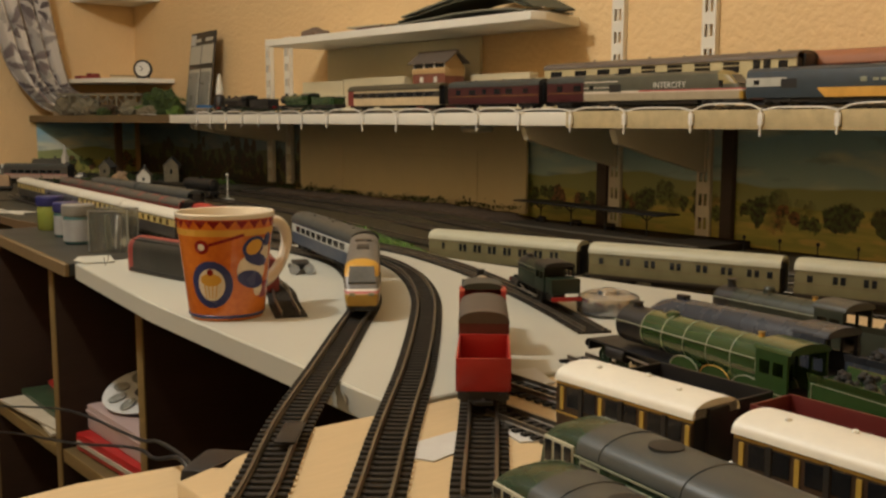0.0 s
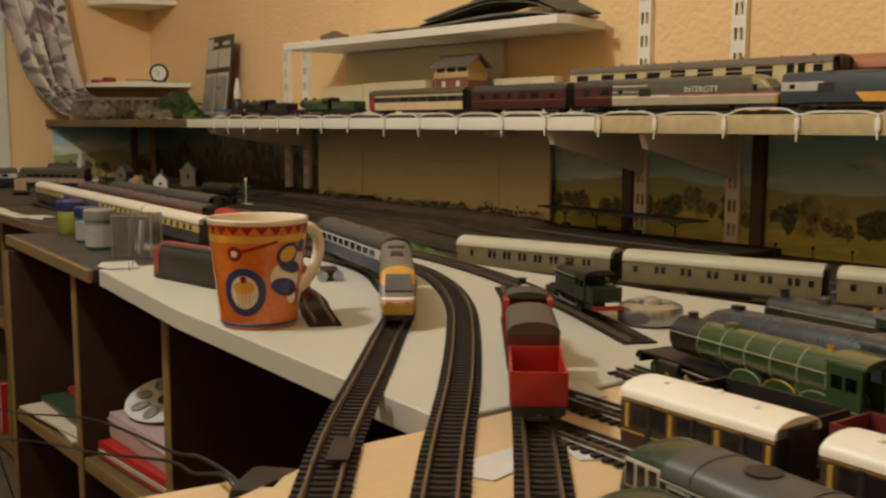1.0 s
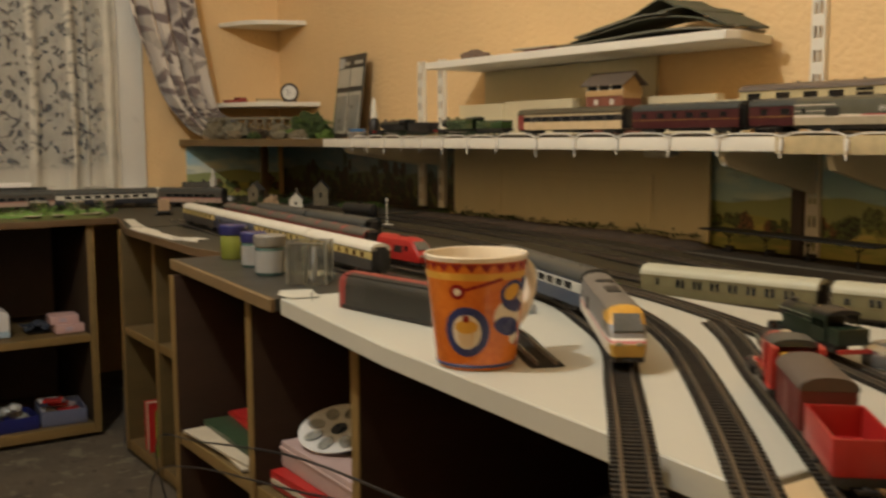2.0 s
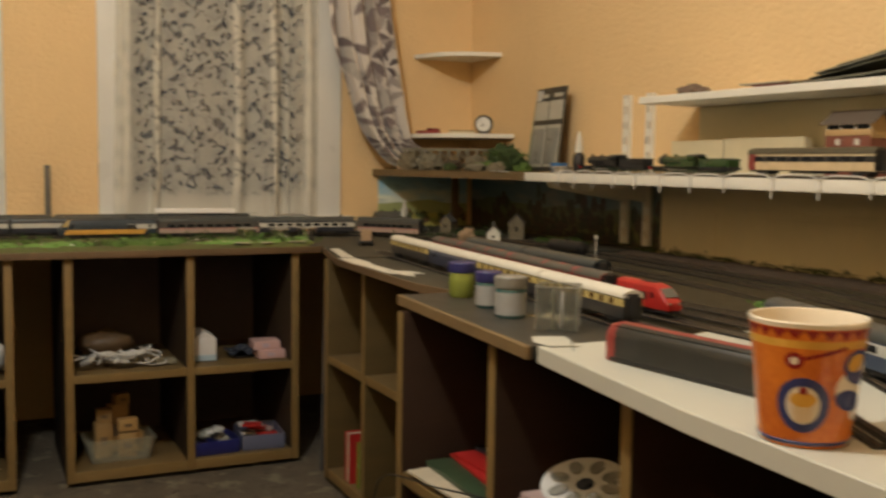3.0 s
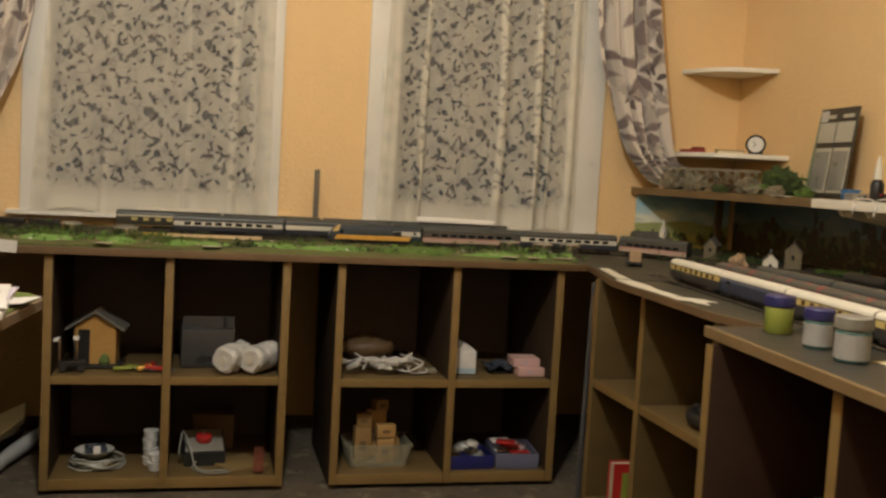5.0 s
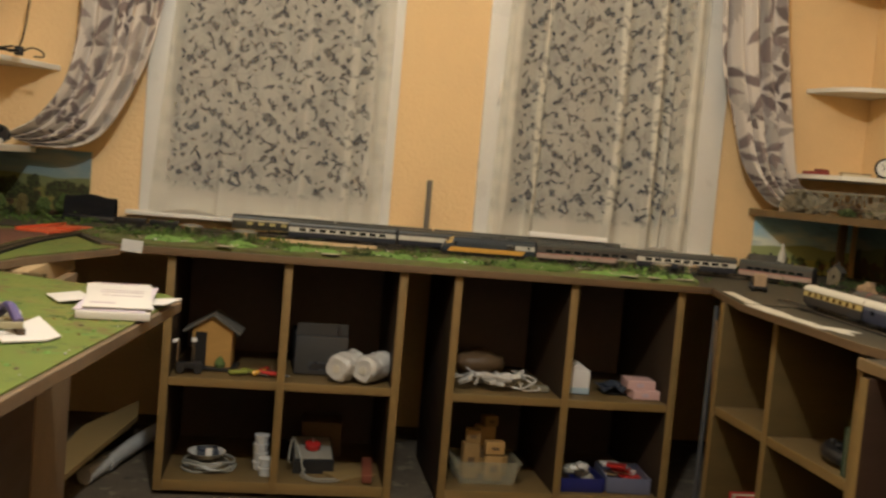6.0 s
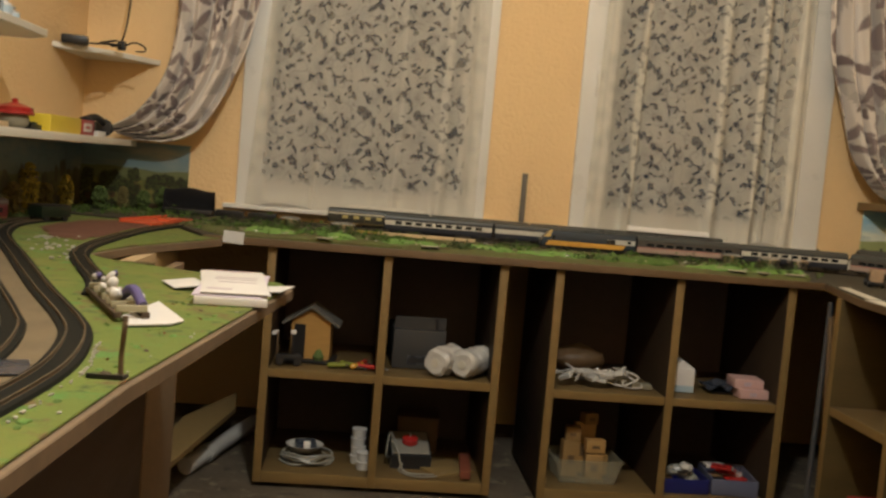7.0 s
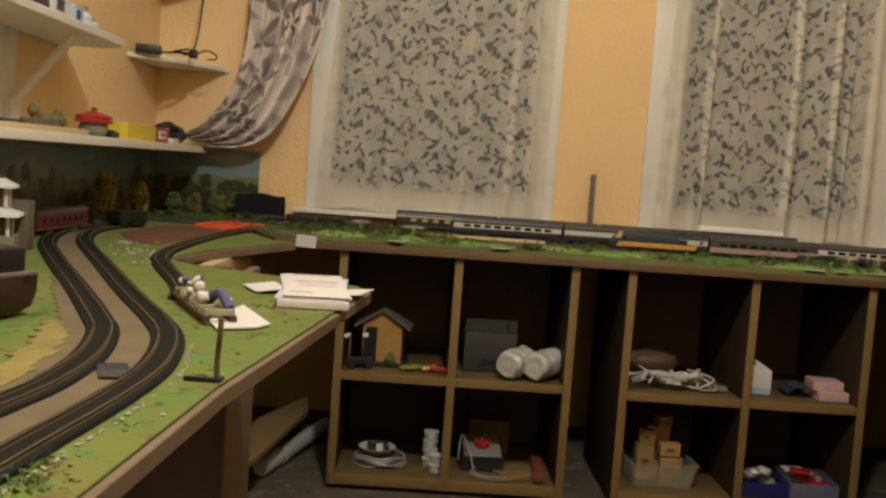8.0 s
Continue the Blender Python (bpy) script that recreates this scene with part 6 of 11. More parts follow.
# yard rows on the plywood
P_D = livery("brunswick_green_paint", (0.017, 0.038, 0.018), [(-1, 1, 0.0, 0.0135, 0, (0.02, 0.02, 0.018))], 0.26)
d1 = diesel("dark green diesel locomotive with grey roof and white-framed windows", P_D, M_ROOFG, 0.212)
place(d1, 1.508, -3.179, RZ, 81)
copy_thing(d1, pose(1.452, -3.206, RZ, 0, 0, 80))
P_W = livery("brown_coach_paint", (0.045, 0.026, 0.014), [(-1, 1, 0.0335, 0.0348, 0, (0.40, 0.27, 0.06)), (-1, 1, 0.0175, 0.0185, 0, (0.40, 0.27, 0.06))], 0.4)
M_ROOFWW = surface("white_coach_roof", (0.74, 0.72, 0.64), 0.45, 0.1, 30)
M_YELP = surface("yellow_door_panel", (0.40, 0.27, 0.05), 0.45, 0.12, 60)
w4 = coach("short four-wheeled brown coach with white roof and yellow door panels", 0.0925, P_W, M_ROOFWW, [(x, 0.0275, 0.0085, 0.0105) for x in (-0.036, -0.0235, -0.0075, 0.005, 0.021, 0.0335)], group="white-roofed coaches", four=True, vents=3, ends=M_BLACK, zt=0.0355, h=0.0085)
for s in (-1, 1):
    for x in (-0.0440, -0.0155, 0.0130, 0.0415):
        shared("yellow_panel", lambda: box(bmesh.new(), -0.0012, 0.0012, -0.0005, 0.0005, -0.0062, 0.0062), M_YELP, "door_panel", w4, (x, s * 0.0171, 0.0262))
    for x in (-0.0298, -0.0012, 0.0272):
        shared("pillar", lambda: box(bmesh.new(), -0.0014, 0.0014, -0.0007, 0.0007, -0.0105, 0.0105), M_UNDER, "pillar", w4, (x, s * 0.0172, 0.0235))
place(w4, 1.613, -3.043, RZ, 86.5)
copy_thing(w4, pose(1.6055, -3.159, RZ, 0, 0, 86))
b1 = open_wagon("black open wagon in the storage row", M_BLACK, 0.080, 0.019)
place(b1, 1.668, -3.035, RZ, 85.5)
b2 = open_wagon("maroon open wagon in the storage row", M_MAROON, 0.110, 0.020)
place(b2, 1.660, -3.140, RZ, 85.5)
G = steam_loco("apple green express steam locomotive with white boiler bands", M_GREEN, L=0.202, boiler=0.0128, driver=0.0122, front_len=0.030, box_len=0.026, stack=0.55, beam=M_BLACK, cabroof=M_GREEN, wheelm=surface("green_wheel_paint", (0.030, 0.058, 0.030), 0.4, 0.25, 60))
place(G, 1.744, -2.984, RZ, 77.5)
S = steam_loco("slate blue streamlined steam locomotive", M_SLATE, L=0.190, stream=True, lined=False)
place(S, 1.797, -2.978, RZ, 80)
M_OLIVE = surface("weathered_green", (0.032, 0.038, 0.027), 0.4, 0.2, 40)
K = steam_loco("weathered dark green steam locomotive at the back of the yard", M_OLIVE, L=0.165, boiler=0.0115, lined=False)
place(K, 1.880, -2.955, RZ, 81)

# ---- the mug ----
MUG_P = [(0.0325, 0.0), (0.0345, 0.004), (0.0352, 0.010), (0.0440, 0.090), (0.0452, 0.096)]
M_MUG = surface("orange_glaze", (0.62, 0.200, 0.025), 0.22, 0.42, 22, tint=(0.44, 0.085, 0.015), coat=0.3)
M_MUGW = surface("cream_glaze", (0.74, 0.66, 0.52), 0.2, 0.06, 20, coat=0.3)
M_BLUE = surface("blue_glaze", (0.045, 0.055, 0.16), 0.25, 0.15, 40)
M_MRED = surface("dark_red_glaze", (0.25, 0.02, 0.015), 0.25, 0.15, 40)
M_MYEL = surface("yellow_glaze", (0.66, 0.36, 0.06), 0.25, 0.12, 40)
mug = thing("mug", "orange ceramic mug painted with a cupcake, jug and spoon", "mug", at=(1.645, -2.531, TOP + 0.0004))


def mug_r(z):
    for (r0, z0), (r1, z1) in zip(MUG_P, MUG_P[1:]):
        if z0 <= z <= z1:
            return r0 + (r1 - r0) * (z - z0) / (z1 - z0)
    return MUG_P[-1][0]


part("cup", lathe(bmesh.new(), [(0.001, 0.0)] + MUG_P[:-1] + [(0.0446, 0.0925)], 56, cap=False), M_MUG, mug, smooth=False)
inner = [(0.0446, 0.0925), (0.0453, 0.096), (0.0446, 0.0972), (0.0430, 0.0968), (0.0415, 0.090), (0.0330, 0.012), (0.028, 0.008), (0.001, 0.0078)]
part("lining", lathe(bmesh.new(), inner, 56, cap=False), M_MUGW, mug, "cream glazed inside and rim")
part("foot_ring", lathe(bmesh.new(), [(0.0337, 0.0022), (0.0349, 0.0035), (0.0352, 0.0050), (0.0346, 0.0055)], 56, cap=False), M_BLUE, mug)
hp = []
ha = math.radians(14)
for r, z in ((0.0405, 0.078), (0.052, 0.0835), (0.068, 0.081), (0.0775, 0.070), (0.0765, 0.054), (0.067, 0.038), (0.053, 0.027), (0.0365, 0.0225)):
    hp.append((r * math.cos(ha), r * math.sin(ha), z))
part("handle", tube(bmesh.new(), smooth_path(hp, 6), 0.0056, 12), M_MUGW, mug, "cream glazed handle", smooth=True)


def on_mug(az, z, off):
    r = mug_r(z) + off
    return (r * math.cos(az), r * math.sin(az), z)


def motif(name, pts, az, z0, mat, off=0.0003, flip=-1):
    """A painted patch: outline in metres round (az, z0), bent to the cup."""
    bm = bmesh.new()
    if len(pts) < 5:
        # split the sides so that the patch follows the curve
        pts = [(a[0] + (b[0] - a[0]) * k / 4, a[1] + (b[1] - a[1]) * k / 4) for a, b in zip(pts, pts[1:] + pts[:1]) for k in range(4)]
    ou, ov = sum(u for u, _ in pts) / len(pts), sum(v for _, v in pts) / len(pts)

    def spot(u, v):
        return bm.verts.new(on_mug(az + flip * -u / 0.040, z0 + v, off))
    mid = spot(ou, ov)
    last = None
    for q in (0.25, 0.5, 0.75, 1.0):
        ring = [spot(ou + (u - ou) * q, ov + (v - ov) * q) for u, v in pts]
        for k in range(len(ring)):
            n = (k + 1) % len(ring)
            bm.faces.new((ring[k], ring[n], mid) if last is None else (last[k], ring[k], ring[n], last[n]))
        last = ring
    bmesh.ops.recalc_face_normals(bm, faces=bm.faces[:])
    bmesh.ops.solidify(bm, geom=bm.faces[:], thickness=0.00015)
    return part(name, bm, mat, mug)


def disc(rx, rz, n=22, cx=0, cz=0, tilt=0):
    out = []
    for k in range(n):
        a = 2 * math.pi * k / n
        u, v = rx * math.cos(a), rz * math.sin(a)
        out.append((cx + u * math.cos(tilt) - v * math.sin(tilt), cz + u * math.sin(tilt) + v * math.cos(tilt)))
    return out


AC = math.radians(222)
motif("roundel", disc(0.0205, 0.0215), AC, 0.034, M_BLUE, 0.0002)
motif("roundel_field", disc(0.0130, 0.0148), AC, 0.034, M_MUGW, 0.0005)
motif("cake_case", [(-0.0085, 0.001), (0.0085, 0.001), (0.006, -0.013), (-0.006, -0.013)], AC, 0.034, M_MUGW, 0.0009)
for k in range(4):
    motif("case_pleat", [(-0.0068 + k * 0.004, 0.0), (-0.0058 + k * 0.004, 0.0), (-0.0047 + k * 0.003, -0.0125), (-0.0055 + k * 0.003, -0.0125)], AC, 0.034, M_MYEL, 0.0012)
motif("icing", disc(0.0100, 0.0058, 18, 0, 0.0045), AC, 0.034, M_MYEL, 0.0012)
motif("cherry", disc(0.0030, 0.0032, 12, 0, 0.0115), AC, 0.034, M_MRED, 0.0014)
AS = math.radians(212)
motif("spoon_bowl", disc(0.0068, 0.0064), AS, 0.068, M_MRED, 0.0003)
motif("spoon_hollow", disc(0.0030, 0.0030, 14), AS, 0.068, M_MUGW, 0.0006)
for k in range(6):
    u = 0.0065 + k * 0.0050
    motif("spoon_handle", [(u, 0.0005 + k * 0.00150), (u + 0.0053, 0.0019 + k * 0.00150), (u + 0.0053, 0.0047 + k * 0.00150), (u, 0.0033 + k * 0.00150)], AS, 0.068, M_MRED, 0.0003)
AJ = math.radians(279)
motif("jug_neck", disc(0.0135, 0.0105, 20, 0.009, 0.0, -0.5), AJ, 0.0635, M_MUGW, 0.0002)
motif("jug_cap", disc(0.0050, 0.0065, 14, 0.0165, 0.0, -0.4), AJ, 0.0725, M_BLUE, 0.0006)
motif("jug_belly", disc(0.0160, 0.0155, 22, 0.0, 0.0, -0.4), AJ, 0.0455, M_MUGW, 0.0002)
motif("jug_band", disc(0.0135, 0.0058, 18, 0.004, 0.0, -0.30), AJ, 0.0555, M_BLUE, 0.0006)
motif("jug_band", disc(0.0150, 0.0080, 18, -0.001, 0.0, -0.25), AJ, 0.0375, M_BLUE, 0.0006)
motif("jug_mouth", disc(0.0118, 0.0094, 20, 0.0, 0.0, 0.5), AJ, 0.0670, M_BLUE, 0.0008)
motif("jug_mouth_fill", disc(0.0086, 0.0064, 18, 0.0, 0.0, 0.5), AJ, 0.0670, M_MYEL, 0.0012)
AK = math.radians(300)
motif("cup_motif", [(-0.004, -0.008), (0.010, -0.008), (0.011, 0.007), (-0.005, 0.007)], AK, 0.027, M_MRED, 0.0003)
motif("cup_ring", disc(0.0058, 0.0068, 16, -0.007, 0.001), AK, 0.027, M_MUGW, 0.0004)
for k in range(22):
    a = 2 * math.pi * k / 22
    motif("rim_triangle", [(-0.0056, 0.0085), (0.0056, 0.0085), (0.0, 0.0010)], a, 0.083, M_MRED, 0.0003)
bm = bmesh.new()
lathe(bm, [(mug_r(0.0775) + 0.0001, 0.0775), (mug_r(0.0800) + 0.0002, 0.0800), (mug_r(0.0835) + 0.0002, 0.0835)], 56, cap=False)
part("rim_band", bm, M_MYEL, mug)

# ---- jars, clear box and the red coach at the front ----
M_JARG = surface("lime_paint_jar", (0.18, 0.21, 0.038), 0.25, 0.1, 30)
M_JARL = surface("jar_label_white", (0.54, 0.54, 0.52), 0.5, 0.12, 60)
M_JARB = surface("jar_body_teal", (0.05, 0.12, 0.12), 0.25, 0.2, 30)
M_LIDB = surface("dark_blue_lid", (0.03, 0.03, 0.12), 0.35, 0.15, 40)
M_LIDG = surface("grey_lid", (0.22, 0.21, 0.18), 0.4, 0.15, 40)


M_TUBE = surface("pale_clear_edge", (0.22, 0.22, 0.19), 0.25, 0.15, 40)


def jar_label(r, z0, z1):
    """A paper label bent round two thirds of a jar, facing the room."""
    bm = bmesh.new()
    rows = [[bm.verts.new((r * math.cos(math.radians(130 + 12 * k)), r * math.sin(math.radians(130 + 12 * k)), z)) for k in range(19)] for z in (z0, z1)]
    for k in range(18):
        bm.faces.new((rows[0][k], rows[0][k + 1], rows[1][k + 1], rows[1][k]))
    bmesh.ops.solidify(bm, geom=bm.faces[:], thickness=0.0002)
    return bm


def paint_jar(label, x, y, body, lid, z_lab, r=0.0205, h=0.056):
    j = thing("paint_jar", label, "paint jar", "paint jars", (x, y, 0.5497), 0)
    part("body", lathe(bmesh.new(), [(r * 0.9, 0), (r, 0.003), (r, h * 0.68), (r * 0.93, h * 0.72)], 28), body, j)
    part("lid", lathe(bmesh.new(), [(r * 1.04, h * 0.715), (r * 1.07, h * 0.74), (r * 1.07, h * 0.97), (r * 1.0, h), (r * 0.2, h)], 28), lid, j)
    bm = bmesh.new()
    for k in range(26):
        a = 2 * math.pi * k / 26
        box(bm, r * 1.065, r * 1.09, -0.0008, 0.0008, h * 0.75, h * 0.96, m=Matrix.Rotation(a, 4, "Z"))
    part("lid_ribs", bm, lid, j)
    if z_lab:
        part("label_band", jar_label(r + 0.0003, h * 0.08, h * 0.62), M_JARL, j)
    return j


paint_jar("lime green paint jar with dark blue lid", 1.768, -1.682, M_JARG, M_LIDB, False)
paint_jar("white-labelled paint jar with dark blue lid", 1.754, -1.800, M_JARB, M_LIDB, True, 0.0190, 0.054)
paint_jar("teal paint jar with white label and grey lid", 1.737, -1.897, M_JARB, M_LIDG, True, 0.0215, 0.058)
cb = thing("clear_box", "small clear plastic box holding folded papers", "plastic box", at=(1.746, -2.008, 0.5498), turn=52)
M_CLEAR = surface("hazy_clear_plastic", (0.16, 0.16, 0.13), 0.2, 0.3, 40)
M_CLEAR.node_tree.nodes["Principled BSDF"].inputs["Alpha"].default_value = 0.30
for nm, b in (("wall", (-0.027, 0.027, -0.027, -0.0252, 0.0015, 0.056)), ("wall", (-0.027, 0.027, 0.0252, 0.027, 0.0015, 0.056)), ("wall", (-0.027, -0.0252, -0.0252, 0.0252, 0.0015, 0.056)), ("wall", (0.0252, 0.027, -0.0252, 0.0252, 0.0015, 0.056)), ("base", (-0.027, 0.027, -0.027, 0.027, 0.0, 0.0015))):
    part(nm, B(*b, bevel=0.0003), M_CLEAR, cb)
for a in (-1, 1):
    for b in (-1, 1):
        part("corner_edge", B(a * 0.0262 - 0.0010, a * 0.0262 + 0.0010, b * 0.0262 - 0.0010, b * 0.0262 + 0.0010, 0.0016, 0.0562), M_TUBE, cb)
for a in (-1, 1):
    part("rim", B(-0.0272, 0.0272, a * 0.0266 - 0.0010, a * 0.0266 + 0.0010, 0.0563, 0.0578, bevel=0.0003), M_TUBE, cb)
    part("rim", B(a * 0.0266 - 0.0010, a * 0.0266 + 0.0010, -0.0252, 0.0252, 0.0563, 0.0578, bevel=0.0003), M_TUBE, cb)
part("folded_paper", box(bmesh.new(), -0.009, 0.009, -0.0015, 0.0015, 0.0, 0.047, m=Matrix.Translation((0, -0.004, 0.0018)) @ Matrix.Rotation(0.28, 4, "Y")), M_JARL, cb)
part("folded_paper", box(bmesh.new(), -0.012, 0.008, -0.001, 0.001, 0.0, 0.049, m=Matrix.Translation((-0.002, 0.006, 0.0018)) @ Matrix.Rotation(-0.1, 4, "Y")), M_WLINE, cb)
M_CREAMC = surface("cream_card", (0.66, 0.58, 0.36), 0.6, 0.1, 30)
pc = thing("paper_card", "cream paper card lying behind the jars", "card", at=(1.792, -1.925, 0.5498), turn=10)
part("sheet", B(-0.02, 0.02, -0.03, 0.03, 0, 0.0012), M_CREAMC, pc)
pp = thing("paper_scrap", "torn white paper scrap on the bench joint", "paper", at=(1.683, -2.095, 0.5512), turn=80)
part("sheet", slab(bmesh.new(), [(-0.035, -0.02), (0.03, -0.028), (0.036, 0.012), (0.0, 0.024), (-0.03, 0.016)], 0, 0.0008), M_WHITE, pp)
for k, (x, y) in enumerate(((1.690, -2.125), (1.678, -2.150))):
    n = thing("track_pin", "small steel pin standing in the white board", "pin", "loose pins", (x, y, TOP - 0.002))
    part("shank", rod(bmesh.new(), (0, 0, 0), (0.002 * (-1) ** k, 0, 0.013), 0.0006, 6), M_TIN, n)

# the grey-green and red coach body lying on the white board
P_RC = livery("red_grey_shell_paint", (0.022, 0.022, 0.018), [(-1, 1, 0.0408, 0.1, 0, (0.22, 0.035, 0.028)), (0.112, 1, 0.0, 0.1, 0, (0.22, 0.032, 0.025)), (-1, -0.112, 0.0, 0.1, 0, (0.22, 0.032, 0.025)), (0.075, 0.104, 0.010, 0.032, 0, (0.030, 0.030, 0.026))], 0.45)
rc = thing("model_railcar", "grey-green railcar body with red roof and red rounded ends", "model coach", at=(1.715, -2.330, TOP + 0.0006), turn=97)
Lr = 0.262


def rc_ring(x, k):
    w, t = 0.0175 * k, 0.042 * (0.55 + 0.45 * k)
    return [(x, -w, 0.0)] + [(x, -w * math.cos(math.pi * i / 10) ** 1 if i else -w, 0.026 * (0.6 + 0.4 * k) + (t - 0.026 * (0.6 + 0.4 * k)) * math.sin(math.pi * i / 10) ** 0.8) for i in range(11)] + [(x, w, 0.0)]


part("shell", loft(bmesh.new(), [rc_ring(*q) for q in ((-Lr / 2, 0.72), (-Lr / 2 + 0.004, 0.88), (-Lr / 2 + 0.012, 1), (Lr / 2 - 0.012, 1), (Lr / 2 - 0.004, 0.88), (Lr / 2, 0.72))]), P_RC, rc)
for s in (-1, 1):
    part("roof_rib", B(-0.118, 0.118, s * 0.0130 - 0.0006, s * 0.0130 + 0.0006, 0.0372, 0.0392, bevel=0.0003), P_RC, rc)
    part("sole_bar", B(-0.118, 0.118, s * 0.0176 - 0.0008, s * 0.0176 + 0.0008, 0.001, 0.005, bevel=0.0003), M_UNDER, rc)

# spare wheels by the mug
ax = thing("model_bogie", "loose black bogie with two bright wheels", "model part", at=(1.838, -2.348, TOP), turn=62)
bogie(ax, 0, 0.030)
for s in (-1, 1):
    part("wheel_face", lathe(bmesh.new(), [(0.0062, -0.0006), (0.0062, 0.0006), (0.004, 0.0008)], 16, Matrix.Translation((-0.0215, s * 0.0088, 0.0068)) @ Matrix.Rotation(math.pi / 2, 4, "Y")), M_TIN, ax)
part("frame_top", B(-0.020, 0.020, -0.010, 0.010, 0.0095, 0.013, bevel=0.001), M_UNDER, ax)

# ---- cream-roofed train along the bench ----
P_CC = livery("cream_yellow_coach_paint", (0.030, 0.028, 0.030), [(-1, 1, 0.0250, 0.0345, 0, (0.44, 0.34, 0.12))], 0.4)
P_CB = livery("blue_coach_paint", (0.020, 0.026, 0.055), [(-1, 1, 0.0300, 0.1, 0, (0.09, 0.10, 0.14))], 0.4)
W_CC = row_windows(0.25, 8, 0.011, 0.0075, 0.0298, 0.016)
M_PANEB = surface("brown_pane", (0.10, 0.055, 0.02), 0.2, 0.3, 50)
cc = coach("cream and black coach with cream roof in the long train", 0.250, P_CC, M_ROOFW, W_CC, group="cream-roofed train", vents=0, pane=M_PANEB, W=0.0295, zt=0.0365, h=0.0105)
place(cc, 1.8425, -1.928, RZ, 84.6)
for k, y in enumerate((-1.672, -1.160)):
    copy_thing(cc, pose(1.8425 + 0.0958 * (y + 1.928), y, RZ, 0, 0, 84.6))
cbl = coach("dark blue parcels coach with cream roof in the long train", 0.250, P_CB, M_ROOFW, [(-0.09, 0.027, 0.012, 0.008), (0.09, 0.027, 0.012, 0.008)], group="cream-roofed train", vents=0, W=0.0295, zt=0.0365, h=0.0105)
place(cbl, 1.8425 + 0.0958 * (-1.416 + 1.928), -1.416, RZ, 84.6)

# red train and grey-roofed coaches behind it
P_RT = livery("bright_red_loco_paint", (0.34, 0.020, 0.016), [], 0.35)
rl = hst("bright red round-nosed locomotive behind the cream coaches", P_RT, yellow=False, L=0.120, group="red train")
place(rl, 1.934, -1.950, RZ, -91)
rl.matrix_basis = rl.matrix_basis @ Matrix.Diagonal((1, 0.90, 0.88, 1))
P_RR = livery("red_roofed_coach_paint", (0.22, 0.03, 0.025), [(-1, 1, 0.0, 0.022, 0, (0.05, 0.045, 0.05))], 0.45)
M_ROOFR = surface("red_patched_roof", (0.085, 0.078, 0.062), 0.55, 0.3, 45, tint=(0.062, 0.058, 0.048))
fleck(M_ROOFR, (0.26, 0.045, 0.040), 34, 0.53, 0.57, 6.0)
rr = coach("coach with a red patched roof in the red train", 0.252, P_RR, M_ROOFR, row_windows(0.252, 9, 0.012, 0.0075, 0.0295), group="red train", vents=6, W=0.0295, zt=0.0365, h=0.0105)
place(rr, 1.938, -1.735, RZ, 85.5)
for y in (-1.478, -1.220):
    copy_thing(rr, pose(1.938 + 0.10 * (y + 1.735), y, RZ, 0, 0, 84.5))
gc = coach("blue-grey coach with dark grey roof on the middle line", 0.262, P_BG, M_ROOFG, row_windows(0.262, 9, 0.018, 0.0075, 0.030, 0.02), group="grey-roofed coaches")
place(gc, 2.019, -1.588, RZ, 87)
copy_thing(gc, pose(2.033, -1.32, RZ, 0, 0, 87))

# ---- main lines and scenery behind ----
for k, pts in enumerate(([(2.42, -1.03), (2.405, -1.3), (2.375, -1.6), (2.335, -1.95), (2.320, -2.3), (2.340, -2.6), (2.375, -2.9), (2.43, -3.3), (2.46, -3.86)], [(2.485, -1.03), (2.472, -1.3), (2.452, -1.6), (2.42, -1.95), (2.400, -2.3), (2.410, -2.6), (2.445, -2.9), (2.49, -3.3), (2.52, -3.86)], [(2.30, -1.03), (2.285, -1.35), (2.262, -1.65), (2.225, -2.0), (2.222, -2.3), (2.250, -2.55), (2.30, -2.8), (2.36, -3.1), (2.40, -3.86)])):
    track("ballasted main line track along the back", pts, z=None, n=6)


